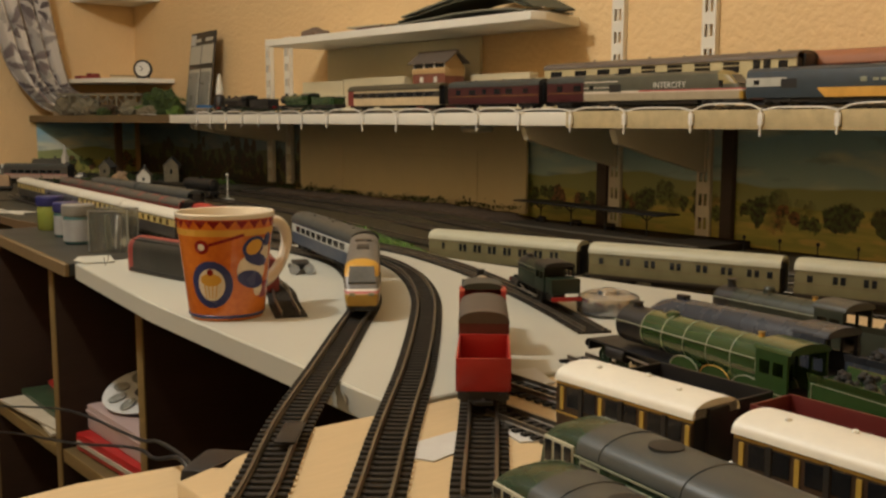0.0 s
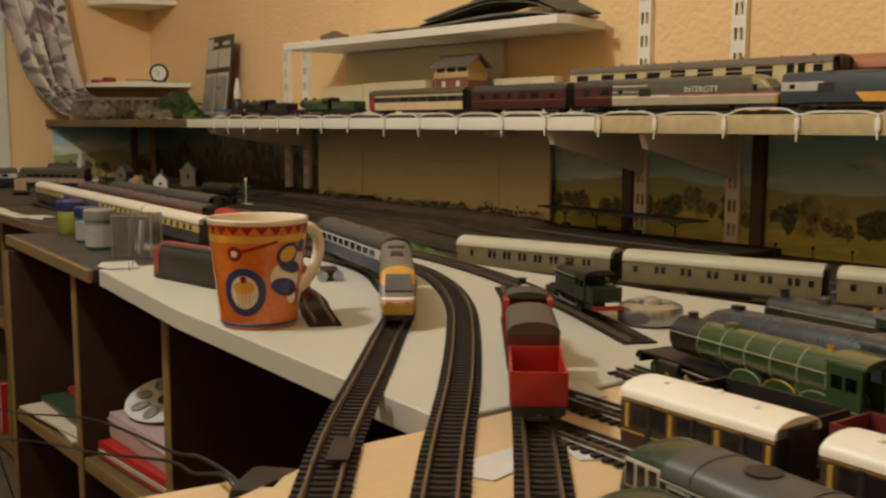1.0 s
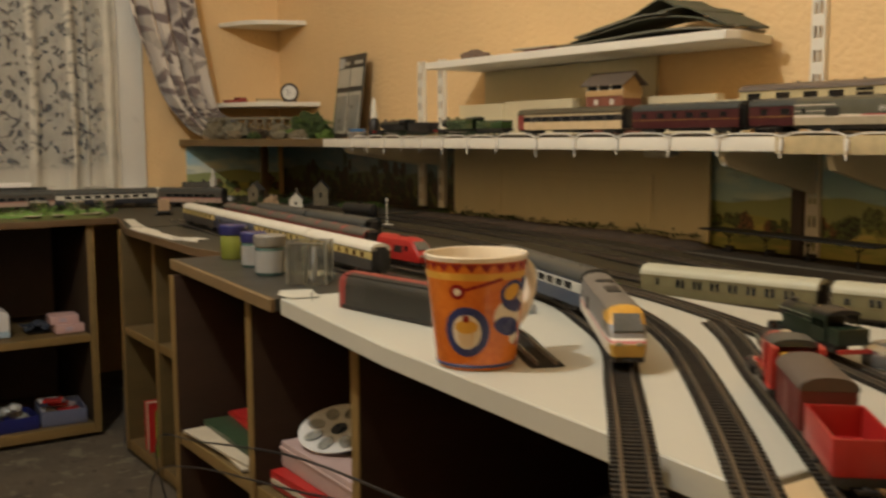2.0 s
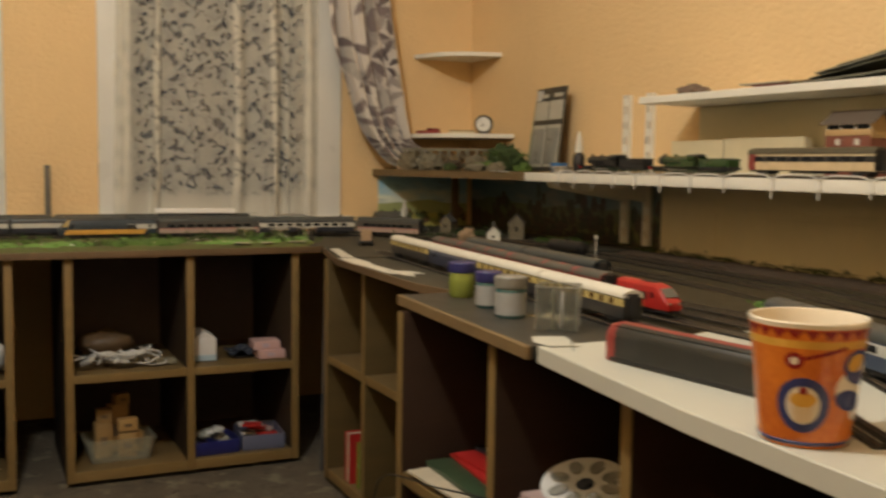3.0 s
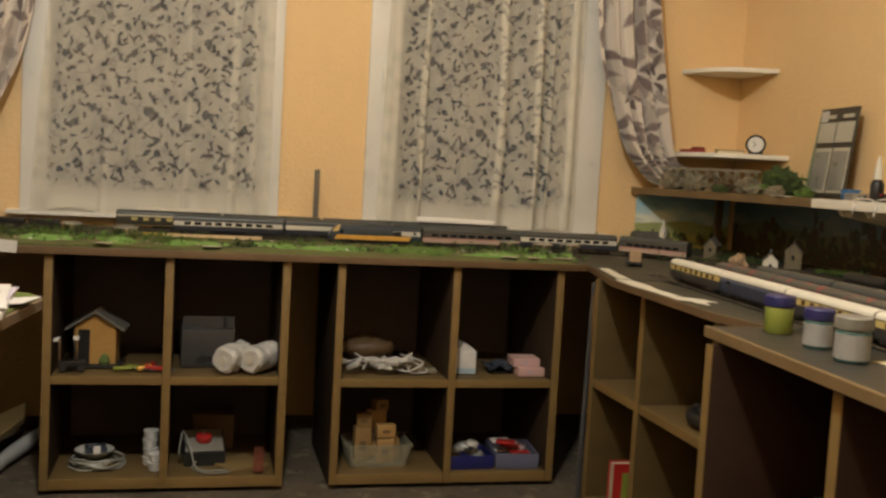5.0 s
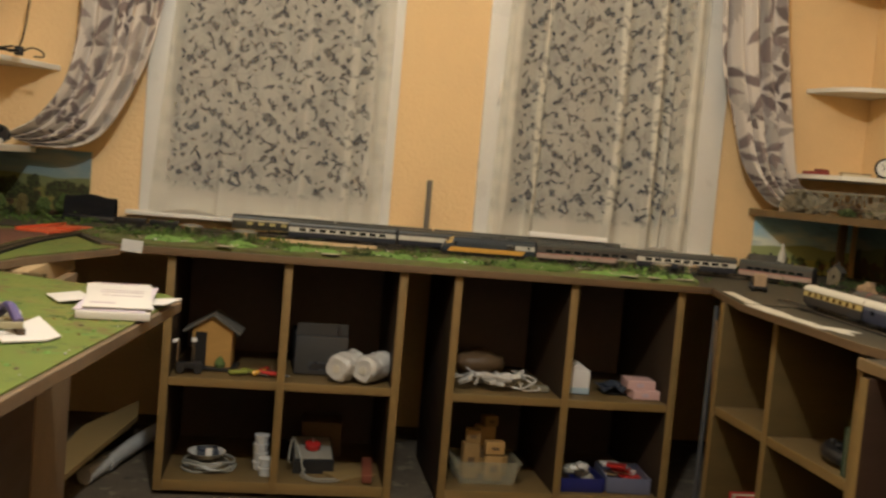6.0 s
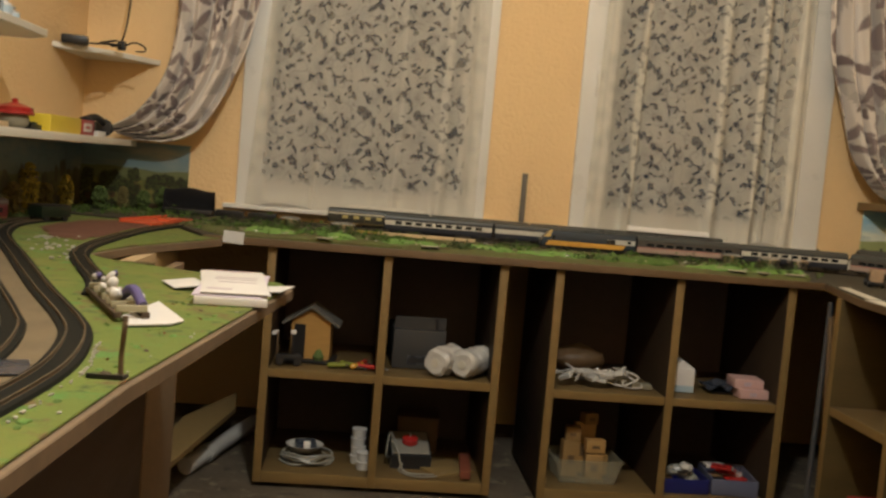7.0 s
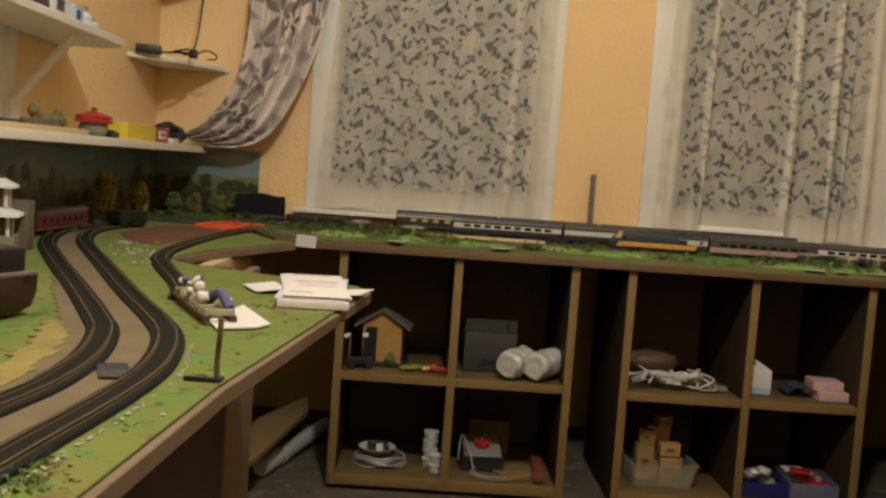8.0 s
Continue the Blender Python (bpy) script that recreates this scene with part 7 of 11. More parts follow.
def lumpy(name, label, poly, z, h, material, step=0.012, seed=1, kind="structure", rough=1.0):
    """A patch of uneven scenery ground with a soft edge."""
    rnd = random.Random(seed)
    bm = bmesh.new()
    xs, ys = [p[0] for p in poly], [p[1] for p in poly]

    def inside(x, y):
        c = False
        for (x1, y1), (x2, y2) in zip(poly, poly[1:] + poly[:1]):
            if (y1 > y) != (y2 > y) and x < (x2 - x1) * (y - y1) / (y2 - y1) + x1:
                c = not c
        return c

    def edge(x, y):
        d = 9
        for (x1, y1), (x2, y2) in zip(poly, poly[1:] + poly[:1]):
            l2 = (x2 - x1) ** 2 + (y2 - y1) ** 2
            t = max(0, min(1, ((x - x1) * (x2 - x1) + (y - y1) * (y2 - y1)) / l2))
            d = min(d, math.hypot(x - x1 - t * (x2 - x1), y - y1 - t * (y2 - y1)))
        return d
    nx, ny = int((max(xs) - min(xs)) / step) + 1, int((max(ys) - min(ys)) / step) + 1
    vs = {}
    for i in range(nx + 1):
        for j in range(ny + 1):
            x, y = min(xs) + i * step, min(ys) + j * step
            if inside(x, y):
                k = min(1, edge(x, y) / 0.02)
                hh = h * k * (0.35 + 0.65 * (0.5 + 0.5 * noise.noise(Vector((x * 22, y * 22, seed)))) + 0.35 * rough * noise.noise(Vector((x * 75, y * 75, seed + 3))))
                vs[i, j] = bm.verts.new((x + rnd.uniform(-1, 1) * step * 0.25, y + rnd.uniform(-1, 1) * step * 0.25, (ground_z(x, y) if z is None else z) + max(0.0006, hh)))
    for i in range(nx):
        for j in range(ny):
            q = [vs.get(p) for p in ((i, j), (i + 1, j), (i + 1, j + 1), (i, j + 1))]
            if all(q):
                bm.faces.new(q).smooth = True
    # skirt down to the board
    for e in [e for e in bm.edges if e.is_boundary]:
        a, b = e.verts
        c, d = [bm.verts.new((q.co.x, q.co.y, (ground_z(q.co.x, q.co.y) if z is None else z) - 0.0005)) for q in (b, a)]
        bm.faces.new((a, b, c, d))
    ob = mk(name, material, bm)
    return tagged(ob, label=label, kind=kind, category="" if kind == "structure" else "scenery")


def tufts(name, label, region, z, n, size, material, seed=1, tall=1.0):
    """Loose foam and fibre clumps: many small leaf-like flakes."""
    rnd = random.Random(seed)
    bm = bmesh.new()
    for _ in range(n):
        x, y = region(rnd)
        s = size * rnd.uniform(0.5, 1.3)
        for _ in range(9):
            c = Vector((x + rnd.gauss(0, s * 0.5), y + rnd.gauss(0, s * 0.5), (ground_z(x, y) + 0.003 if z is None else z) + abs(rnd.gauss(0, s * 0.45)) * tall))
            d = [Vector((rnd.gauss(0, 1), rnd.gauss(0, 1), rnd.gauss(0, 1))).normalized() * s * 0.42 for _ in range(3)]
            bm.faces.new([bm.verts.new(c + q) for q in d])
    ob = mk(name, material, bm)
    return tagged(ob, label=label, kind="stuff", category="scenery")


M_FOAM = surface("green_foam", (0.075, 0.135, 0.022), 0.95, 0.45, 60, per=0.0)
M_FOAMD = surface("dark_green_foam", (0.040, 0.065, 0.016), 0.95, 0.45, 60)
M_LIME = surface("bright_green_scatter", (0.15, 0.28, 0.06), 0.95, 0.35, 40, 0.001, 500)
M_EARTH = surface("brown_earth", (0.075, 0.05, 0.03), 0.95, 0.4, 40, 0.001, 500)
lumpy("scatter_patch", "bright green scatter patch beside the tracks", [(2.205, -1.86), (2.10, -2.06), (2.090, -2.17), (2.118, -2.25), (2.165, -2.22), (2.20, -2.12), (2.235, -1.99)], None, 0.004, M_FOAM, 0.008, 3)
tufts("scatter_scrub", "bright green foam scatter beside the tracks", lambda r: (lambda q: (2.212 - 0.115 * q + r.gauss(0, 0.018), -1.88 - 0.34 * q))(r.random()), None, 150, 0.0085, M_LIME, 91, 0.5)
tufts("scatter_scrub", "olive and straw foam scatter beside the tracks", lambda r: (lambda q: (2.212 - 0.115 * q + r.gauss(0, 0.022), -1.87 - 0.36 * q))(r.random()), None, 80, 0.008, M_FOAM, 92, 0.5)
lumpy("embankment", "dark brown embankment against the panel", [(2.515, -1.03), (2.61, -1.03), (2.61, -1.975), (2.49, -1.975), (2.50, -1.6)], None, 0.014, M_EARTH, 0.014, 5)
tufts("hedge_clumps", "rough dark green foam hedge along the embankment", lambda r: (r.uniform(2.56, 2.60), r.uniform(-1.95, -1.05)), BACK + 0.012, 170, 0.009, M_FOAMD, 8)

# station platform with canopy
M_STONEW = surface("pale_coping", (0.12, 0.11, 0.085), 0.85, 0.2, 60)
M_PLAT = surface("dark_platform", (0.042, 0.033, 0.022), 0.9, 0.25, 30, 0.0006, 300, spec=0.15)
st = thing("model_platform", "low grey model station platform", "model platform")
part("deck", slab(bmesh.new(), [(2.500, -1.985), (2.61, -1.985), (2.61, -2.46), (2.475, -2.46), (2.480, -2.2)], LOW + 0.0002, LOW + 0.013, 0.001), M_PLAT, st)
part("coping", tube(bmesh.new(), [(2.4755, -2.455, LOW + 0.0132), (2.4805, -2.20, LOW + 0.0132), (2.5005, -1.99, LOW + 0.0132)], 0.0012, 6), M_STONEW, st, "pale edge stones")
cn = thing("model_canopy", "thin black station canopy on branching posts", "model building", at=(2.538, -2.180, LOW + 0.0132), turn=-7)
part("canopy_roof", B(-0.026, 0.026, -0.190, 0.190, 0.0385, 0.0412, bevel=0.0006), M_UNDER, cn)
for y in (0.138, 0.05, -0.042, -0.142):
    part("post", rod(bmesh.new(), (0, y, 0), (0, y, 0.0385), 0.0014, 8), M_UNDER, cn)
    for s in (-1, 1):
        part("spandrel", rod(bmesh.new(), (0, y, 0.026), (s * 0.016, y, 0.0385), 0.0008, 6), M_UNDER, cn)
        part("spandrel", rod(bmesh.new(), (0, y, 0.026), (0, y + s * 0.016, 0.0385), 0.0008, 6), M_UNDER, cn)
for y in (-2.03, -2.12, -2.20):
    be = thing("model_bench", "tiny dark platform bench", "model bench", "platform benches", (2.568, y, LOW + 0.0132))
    part("seat", B(-0.004, 0.004, -0.011, 0.011, 0.0045, 0.0055), M_UNDER, be)
    part("back", B(0.003, 0.004, -0.011, 0.011, 0.0055, 0.0105), M_UNDER, be)
    for e in (-0.008, 0.008):
        part("leg", B(-0.004, 0.004, e - 0.0008, e + 0.0008, 0, 0.0045), M_UNDER, be)
for k in range(8):
    y = -2.48 - k * 0.062
    lp = thing("model_lamp_post", "small dark platform lamp post", "model lamp", "platform lamp posts", (2.560, y, LOW + 0.0002))
    part("post", rod(bmesh.new(), (0, 0, 0), (0, 0, 0.021), 0.0008, 6), M_UNDER, lp)
    part("lantern", lathe(bmesh.new(), [(0.0012, 0.0205), (0.0028, 0.0245), (0.0022, 0.0265), (0.0004, 0.028)], 8), M_UNDER, lp)

# signal, tanker, cottages
sg = thing("model_signal", "small cream model signal post", "model signal", at=(2.325, -1.24, BACK))
part("post", rod(bmesh.new(), (0, 0, 0), (0, 0, 0.056), 0.0014, 8), M_ROOFW, sg)
part("head", lathe(bmesh.new(), [(0.0015, 0.055), (0.0035, 0.0565), (0.0035, 0.0605), (0.001, 0.063)], 10), M_ROOFW, sg)
part("base", B(-0.010, 0.010, -0.014, 0.014, 0, 0.003, bevel=0.0006), M_ROOFW, sg)
tk = thing("model_tank_wagon", "black model tank wagon", "model wagon", "model wagons", (2.285, -1.185, BACK + 0.0055), 92)
part("tank", lathe(bmesh.new(), [(0.004, -0.066), (0.0135, -0.062), (0.0150, -0.055), (0.0150, 0.055), (0.0135, 0.062), (0.004, 0.066)], 24, Matrix.Translation((0, 0, 0.030)) @ Matrix.Rotation(math.pi / 2, 4, "Y")), M_BLACK, tk)
part("frame", B(-0.066, 0.066, -0.012, 0.012, 0.0095, 0.0150), M_UNDER, tk)
part("hatch", lathe(bmesh.new(), [(0.005, 0.0445), (0.005, 0.049), (0.002, 0.0495)], 12), M_BLACK, tk)
for k in (-1, 1):
    bogie(tk, k * 0.045)


def cottage(label, x, y, turn, w, d, h, wall, roofm, z, beams=False):
    c = thing("model_cottage", label, "model building", "model buildings", (x, y, z), turn)
    part("wall_shell", B(-w / 2, w / 2, -d / 2, d / 2, 0, h), wall, c)
    bm = bmesh.new()
    e = 0.003
    for s in (-1, 1):
        loft(bm, [[(xx, s * (d / 2 + e), h - 0.002), (xx, 0, h + d * 0.55), (xx, 0, h + d * 0.55 + 0.0025), (xx, s * (d / 2 + e), h + 0.0005)] for xx in (-w / 2 - e, w / 2 + e)])
    part("roof", bm, roofm, c)
    bm = bmesh.new()
    for s in (-1, 1):
        v = [bm.verts.new((s * w / 2, y2, z2)) for y2, z2 in ((-d / 2, h), (d / 2, h), (0, h + d * 0.53))]
        v2 = [bm.verts.new((s * (w / 2 - 0.001), y2, z2)) for y2, z2 in ((-d / 2, h), (d / 2, h), (0, h + d * 0.53))]
        bm.faces.new(v)
        bm.faces.new(list(reversed(v2)))
    part("gable", bm, wall, c)
    part("chimney", B(w * 0.22, w * 0.22 + 0.006, -0.003, 0.003, h + d * 0.3, h + d * 0.55 + 0.010, bevel=0.0004), roofm, c)
    for s in (-1, 1):
        for k in (-0.25, 0.25):
            part("window", B(k * w - 0.003, k * w + 0.003, s * d / 2 - 0.0005, s * d / 2 + 0.0005, h * 0.45, h * 0.75), M_PANE, c)
        part("window", B(s * w / 2 - 0.0005, s * w / 2 + 0.0005, -0.003, 0.003, h * 0.5, h * 0.8), M_PANE, c)
    part("door", B(-0.003, 0.003, -d / 2 - 0.0006, -d / 2 + 0.0005, 0, h * 0.5), M_BROWN, c)
    if beams:
        for k in range(5):
            part("beam", B(-w / 2 + k * w / 4.2, -w / 2 + k * w / 4.2 + 0.0012, -d / 2 - 0.0004, -d / 2 + 0.0002, 0, h), M_BLACK, c)
    return c


M_WSTONE = surface("weathered_stone", (0.17, 0.145, 0.095), 0.9, 0.4, 70, 0.001, 300)
M_RENDER = surface("white_render", (0.62, 0.60, 0.52), 0.8, 0.1, 60)
M_THATCH = surface("grey_slate", (0.10, 0.095, 0.08), 0.85, 0.3, 80, 0.0008, 500)
M_SANDST = surface("sandstone", (0.34, 0.235, 0.14), 0.9, 0.3, 60, 0.001, 300)
cottage("white rendered model cottage with steep grey roof", 2.345, -0.72, 60, 0.042, 0.036, 0.026, M_RENDER, M_THATCH, 0.5522, True)
cottage("tall stone model house with gabled roof", 2.475, -0.62, 55, 0.052, 0.042, 0.046, M_WSTONE, M_THATCH, 0.5522)
cottage("small stone model cottage with steep roof", 2.395, -0.33, 40, 0.040, 0.036, 0.034, M_WSTONE, M_THATCH, 0.5522)
rk = thing("model_rock", "rough sandstone-coloured rock mound", "model scenery", at=(2.325, -0.60, 0.5520))
bm = bmesh.new()
bmesh.ops.create_icosphere(bm, subdivisions=3, radius=0.024)
for v in bm.verts:
    v.co *= 1 + 0.45 * noise.noise(v.co * 70)
    v.co.z = max(0, v.co.z * 1.1 + 0.006)
part("mound", bm, M_SANDST, rk)
M_BRG2 = surface("grey_tracery", (0.22, 0.20, 0.16), 0.8, 0.2, 60)
mo = thing("model_monument", "white model church with slender tower", "model building", at=(2.325, -0.118, 0.5522), turn=30)
mo.matrix_basis = mo.matrix_basis @ Matrix.Scale(1.22, 4)
part("nave", B(-0.024, 0.010, -0.011, 0.011, 0, 0.020), M_RENDER, mo)
part("nave_roof", loft(bmesh.new(), [[(x, -0.012, 0.020), (x, 0, 0.033), (x, 0.012, 0.020)] for x in (-0.025, 0.010)]), M_THATCH, mo)
part("tower", B(0.010, 0.024, -0.007, 0.007, 0, 0.052, bevel=0.0006), M_RENDER, mo)
part("rose_window", lathe(bmesh.new(), [(0.0050, 0), (0.0056, 0.0008), (0.0042, 0.0010), (0.0010, 0.0006)], 18, Matrix.Translation((-0.006, -0.0112, 0.012)) @ Matrix.Rotation(math.pi / 2, 4, "X")), M_BRG2, mo)
part("spire", lathe(bmesh.new(), [(0.008, 0.052), (0.0045, 0.062), (0.003, 0.075), (0.0003, 0.080)], 8, Matrix.Translation((0.017, 0, 0))), M_RENDER, mo)
for k, (x, y, t) in enumerate(((2.20, -0.19, 10), (2.255, -0.145, -12), (2.315, -0.165, 8), (2.30, -0.235, 25))):
    cottage("small weathered model house in the corner village", x, y, t, 0.045, 0.030, 0.020, M_SANDST if k % 2 else M_RENDER, M_THATCH, 0.5522)
cottage("long brown stone model station house with grey roof", 2.300, -0.075, 2, 0.090, 0.040, 0.030, M_WSTONE, M_THATCH, 0.5522)
cottage("low brown stone model shed by the wall", 2.125, -0.058, 0, 0.055, 0.030, 0.018, M_WSTONE, M_THATCH, 0.5522)
for nm, lab, cx, cy, sx, sy, n, mt, sd, tl in (("round_bush", "round light green foam bush behind the coaches", 1.845, -0.070, 0.013, 0.012, 60, M_FOAM, 61, 2.6), ("low_hedge", "low olive foam hedge behind the coaches", 1.925, -0.075, 0.035, 0.010, 90, M_FOAM, 62, 1.6), ("village_bushes", "dark green foam bushes among the model houses", 2.23, -0.115, 0.06, 0.035, 110, M_FOAMD, 63, 1.4), ("village_bushes", "dark green foam bushes among the model houses", 2.42, -0.45, 0.04, 0.10, 110, M_FOAMD, 64, 1.2), ("village_bushes", "olive foam bushes beside the model houses", 2.50, -0.80, 0.03, 0.08, 90, M_FOAM, 65, 1.0)):
    tufts(nm, lab, lambda r, cx=cx, cy=cy, sx=sx, sy=sy: (r.gauss(cx, sx * 0.6), min(r.gauss(cy, sy * 0.6), -0.03)), 0.556, n, 0.010, mt, sd, tl)
rp = thing("wooden_batten", "dark red-brown upright batten behind the village", "batten", at=(2.50, -0.16, 0.5522))
part("batten", B(-0.012, 0.012, -0.006, 0.006, 0, 0.169, bevel=0.001), M_BROWN, rp)
rp2 = thing("wooden_batten", "dark red-brown upright batten on the backdrop", "batten", at=(2.6235, -2.405, LOW + 0.0002))
part("batten", B(-0.006, 0.006, -0.011, 0.011, 0, 0.190, bevel=0.001), M_INNER, rp2)
rp3 = thing("wooden_batten", "dark upright batten on the backdrop", "batten", at=(2.6235, -2.135, LOW + 0.0002))
part("batten", B(-0.006, 0.006, -0.011, 0.011, 0, 0.190, bevel=0.001), M_INNER, rp3)

M_GREYB0 = surface("dark_grey_tube", (0.050, 0.050, 0.052), 0.5, 0.2, 20)
M_CARW = surface("white_toy_car", (0.66, 0.65, 0.60), 0.35, 0.1, 60)
M_CARG = surface("grey_toy_car", (0.22, 0.22, 0.22), 0.35, 0.1, 60)
car = thing("model_car", "tiny pale toy car parked in the model village", "model car", "cars in the model village")
part("body", loft(bmesh.new(), [[(x, -0.0095, 0.0025), (x, 0.0095, 0.0025), (x, 0.0095, z), (x, -0.0095, z)] for x, z in ((-0.0225, 0.008), (-0.020, 0.0105), (0.012, 0.0105), (0.0215, 0.0085), (0.0235, 0.006))]), M_CARW, car)
part("cabin", loft(bmesh.new(), [[(x, -w, 0.0106), (x, w, 0.0106), (x, w * 0.86, z), (x, -w * 0.86, z)] for x, w, z in ((-0.017, 0.0088, 0.0110), (-0.012, 0.0088, 0.0165), (0.003, 0.0088, 0.0165), (0.009, 0.0088, 0.0110))]), M_CARG, car)
for a in (-0.0135, 0.0145):
    for b in (-0.0088, 0.0088):
        part("wheel", lathe(bmesh.new(), [(0.0016, -0.0012), (0.0040, -0.0012), (0.0040, 0.0012), (0.0016, 0.0012)], 12, Matrix.Translation((a, b, 0.0040)) @ Matrix.Rotation(math.pi / 2, 4, "X")), M_UNDER, car)
car.matrix_basis = pose(2.185, -0.305, 0.5522, 0, 0, 24)
for x, y, a in ((2.245, -0.285, 70), (2.275, -0.345, 15), (2.215, -0.365, -40), (2.335, -0.275, 50)):
    copy_thing(car, pose(x, y, 0.5522, 0, 0, a))
tufts("village_shrubs", "dark olive foam shrubs between the village houses", lambda r: (r.uniform(2.10, 2.50), r.choice((r.uniform(-0.28, -0.10), r.uniform(-0.62, -0.44)))), 0.556, 90, 0.012, M_FOAMD, 66, 1.8)
for k, (x, y, lean, m) in enumerate(((1.835, -0.790, 0.020, M_GREYB0), (1.862, -0.815, -0.015, M_BROWN), (1.885, -0.800, 0.010, M_GREYB0))):
    po = thing("leaning_pole", "thin dark pole leaning in the gap beside the storage unit", "pole", "poles in the corner gap", (x, y, 0))
    part("pole", rod(bmesh.new(), (0, 0, 0), (lean, 0.03, 0.515 - 0.03 * k), 0.006, 10), m, po)

# scraps and track ends by the yard
for k, (x, y, t, a) in enumerate(((1.556, -2.948, 15, 1.0), (1.612, -2.965, -20, 0.6), (1.70, -2.872, 70, 0.9))):
    p = thing("paper_scrap", "curled white paper scrap under the tracks", "paper", "paper scraps", (x, y, TOP - 0.0003), t)
    part("sheet", slab(bmesh.new(), [(-0.022 * a, -0.012), (0.024 * a, -0.016), (0.027 * a, 0.008), (0.0, 0.014), (-0.026 * a, 0.012)], 0.0, 0.0008), M_JARL, p)
BACKM = pose(1.452, -2.886, 0.5295, 0, 0, 40).inverted()
LEAD_A = [BACKM @ Vector(q) for q in ((1.445, -2.872, 0.537), (1.449, -2.855, 0.541), (1.474, -2.76, 0.522), (1.50, -2.662, 0.494), (1.55, -2.421, 0.445), (1.575, -2.243, 0.408), (1.60, -1.948, 0.339), (1.625, -1.72, 0.285), (1.655, -1.60, 0.20), (1.70, -1.55, 0.05))]
LEAD_B = [BACKM @ Vector(q) for q in ((1.441, -2.880, 0.537), (1.447, -2.850, 0.541), (1.475, -2.75, 0.508), (1.50, -2.65, 0.484), (1.55, -2.368, 0.405), (1.60, -1.94, 0.300), (1.62, -1.70, 0.22), (1.65, -1.58, 0.10), (1.70, -1.54, 0.02))]
cp = thing("wall_plug", "black power plug with trailing cable on the plywood", "plug", at=(1.452, -2.886, 0.5295), turn=40)
part("body", box(bmesh.new(), -0.019, 0.019, -0.014, 0.014, 0, 0.020, 0.005), M_BLACK, cp)
part("grip", box(bmesh.new(), -0.030, -0.018, -0.006, 0.006, 0.004, 0.014, 0.002), M_BLACK, cp)
part("cable", tube(bmesh.new(), smooth_path(LEAD_A, 8), 0.0013, 8), M_BLACK, cp)
part("cable", tube(bmesh.new(), smooth_path(LEAD_B, 8), 0.0013, 8), M_BLACK, cp)
rr_ = thing("rerailer_strip", "dark crossing ramp between the rails", "model part", at=(1.494, -2.892, TOP + 0.0060), turn=49)
part("ramp", B(-0.018, 0.018, -0.006, 0.006, 0, 0.0015, bevel=0.0005), M_BLACK, rr_)

# ---- things on the east shelves ----
SH = 0.7445  # lower shelf top


def shelf_track(x, y0, y1, z):
    return track("straight display track along the shelf", [(x, y0), (x, (y0 * 2 + y1) / 3), (x, (y0 + y1 * 2) / 3), (x, y1)], z=z, n=4)


shelf_track(2.425, -0.98, -2.27, SH)
shelf_track(2.425, -2.285, -3.6, 0.7455)
SZ = 0.7455 + 0.0055
bk = steam_loco("black steam locomotive at the end of the shelf row", M_BLACK, L=0.165, boiler=0.0115, lined=False)
place(bk, 2.425, -1.115, SZ - 0.001, 90)
bk.matrix_basis = bk.matrix_basis @ Matrix.Diagonal((1, 1, 0.80, 1))
gk = steam_loco("green and black steam locomotive on the shelf", M_GREEN, L=0.165, boiler=0.0118, lined=False)
place(gk, 2.425, -1.392, SZ - 0.001, 90)
gk.matrix_basis = gk.matrix_basis @ Matrix.Diagonal((1, 1, 0.80, 1))
P_BUF = livery("buff_strip_paint", (0.52, 0.40, 0.24), [(-1, 1, 0.0245, 0.0350, 0, (0.025, 0.022, 0.02)), (-1, 1, 0.0350, 0.0375, 0, (0.55, 0.45, 0.28)), (0.128, 1, 0.0, 0.1, 0, (0.20, 0.03, 0.025))], 0.45)
ca = coach("buff coach with black window strip and brown roof on the shelf", 0.296, P_BUF, surface("olive_brown_roof", (0.085, 0.07, 0.04), 0.6, 0.2, 40), row_windows(0.296, 9, 0.020, 0.0085, 0.0298, 0.014), group="shelf coaches")
place(ca, 2.425, -1.770, SZ - 0.001, 90)
P_MR = livery("maroon_coach_paint", (0.052, 0.010, 0.012), [(-1, 1, 0.0225, 0.0232, 0, (0.30, 0.18, 0.04))], 0.35)
cm = coach("maroon coach with grey roof on the shelf", 0.232, P_MR, M_ROOFG, [(-0.085, 0.030, 0.012, 0.008), (-0.045, 0.030, 0.016, 0.009), (-0.015, 0.030, 0.016, 0.009), (0.018, 0.030, 0.010, 0.009), (0.05, 0.030, 0.016, 0.009), (0.088, 0.030, 0.012, 0.009)], group="shelf coaches")
place(cm, 2.425, -2.062, SZ - 0.001, 90)
copy_thing(cm, pose(2.425, -2.314, SZ, 0, 0, 90))
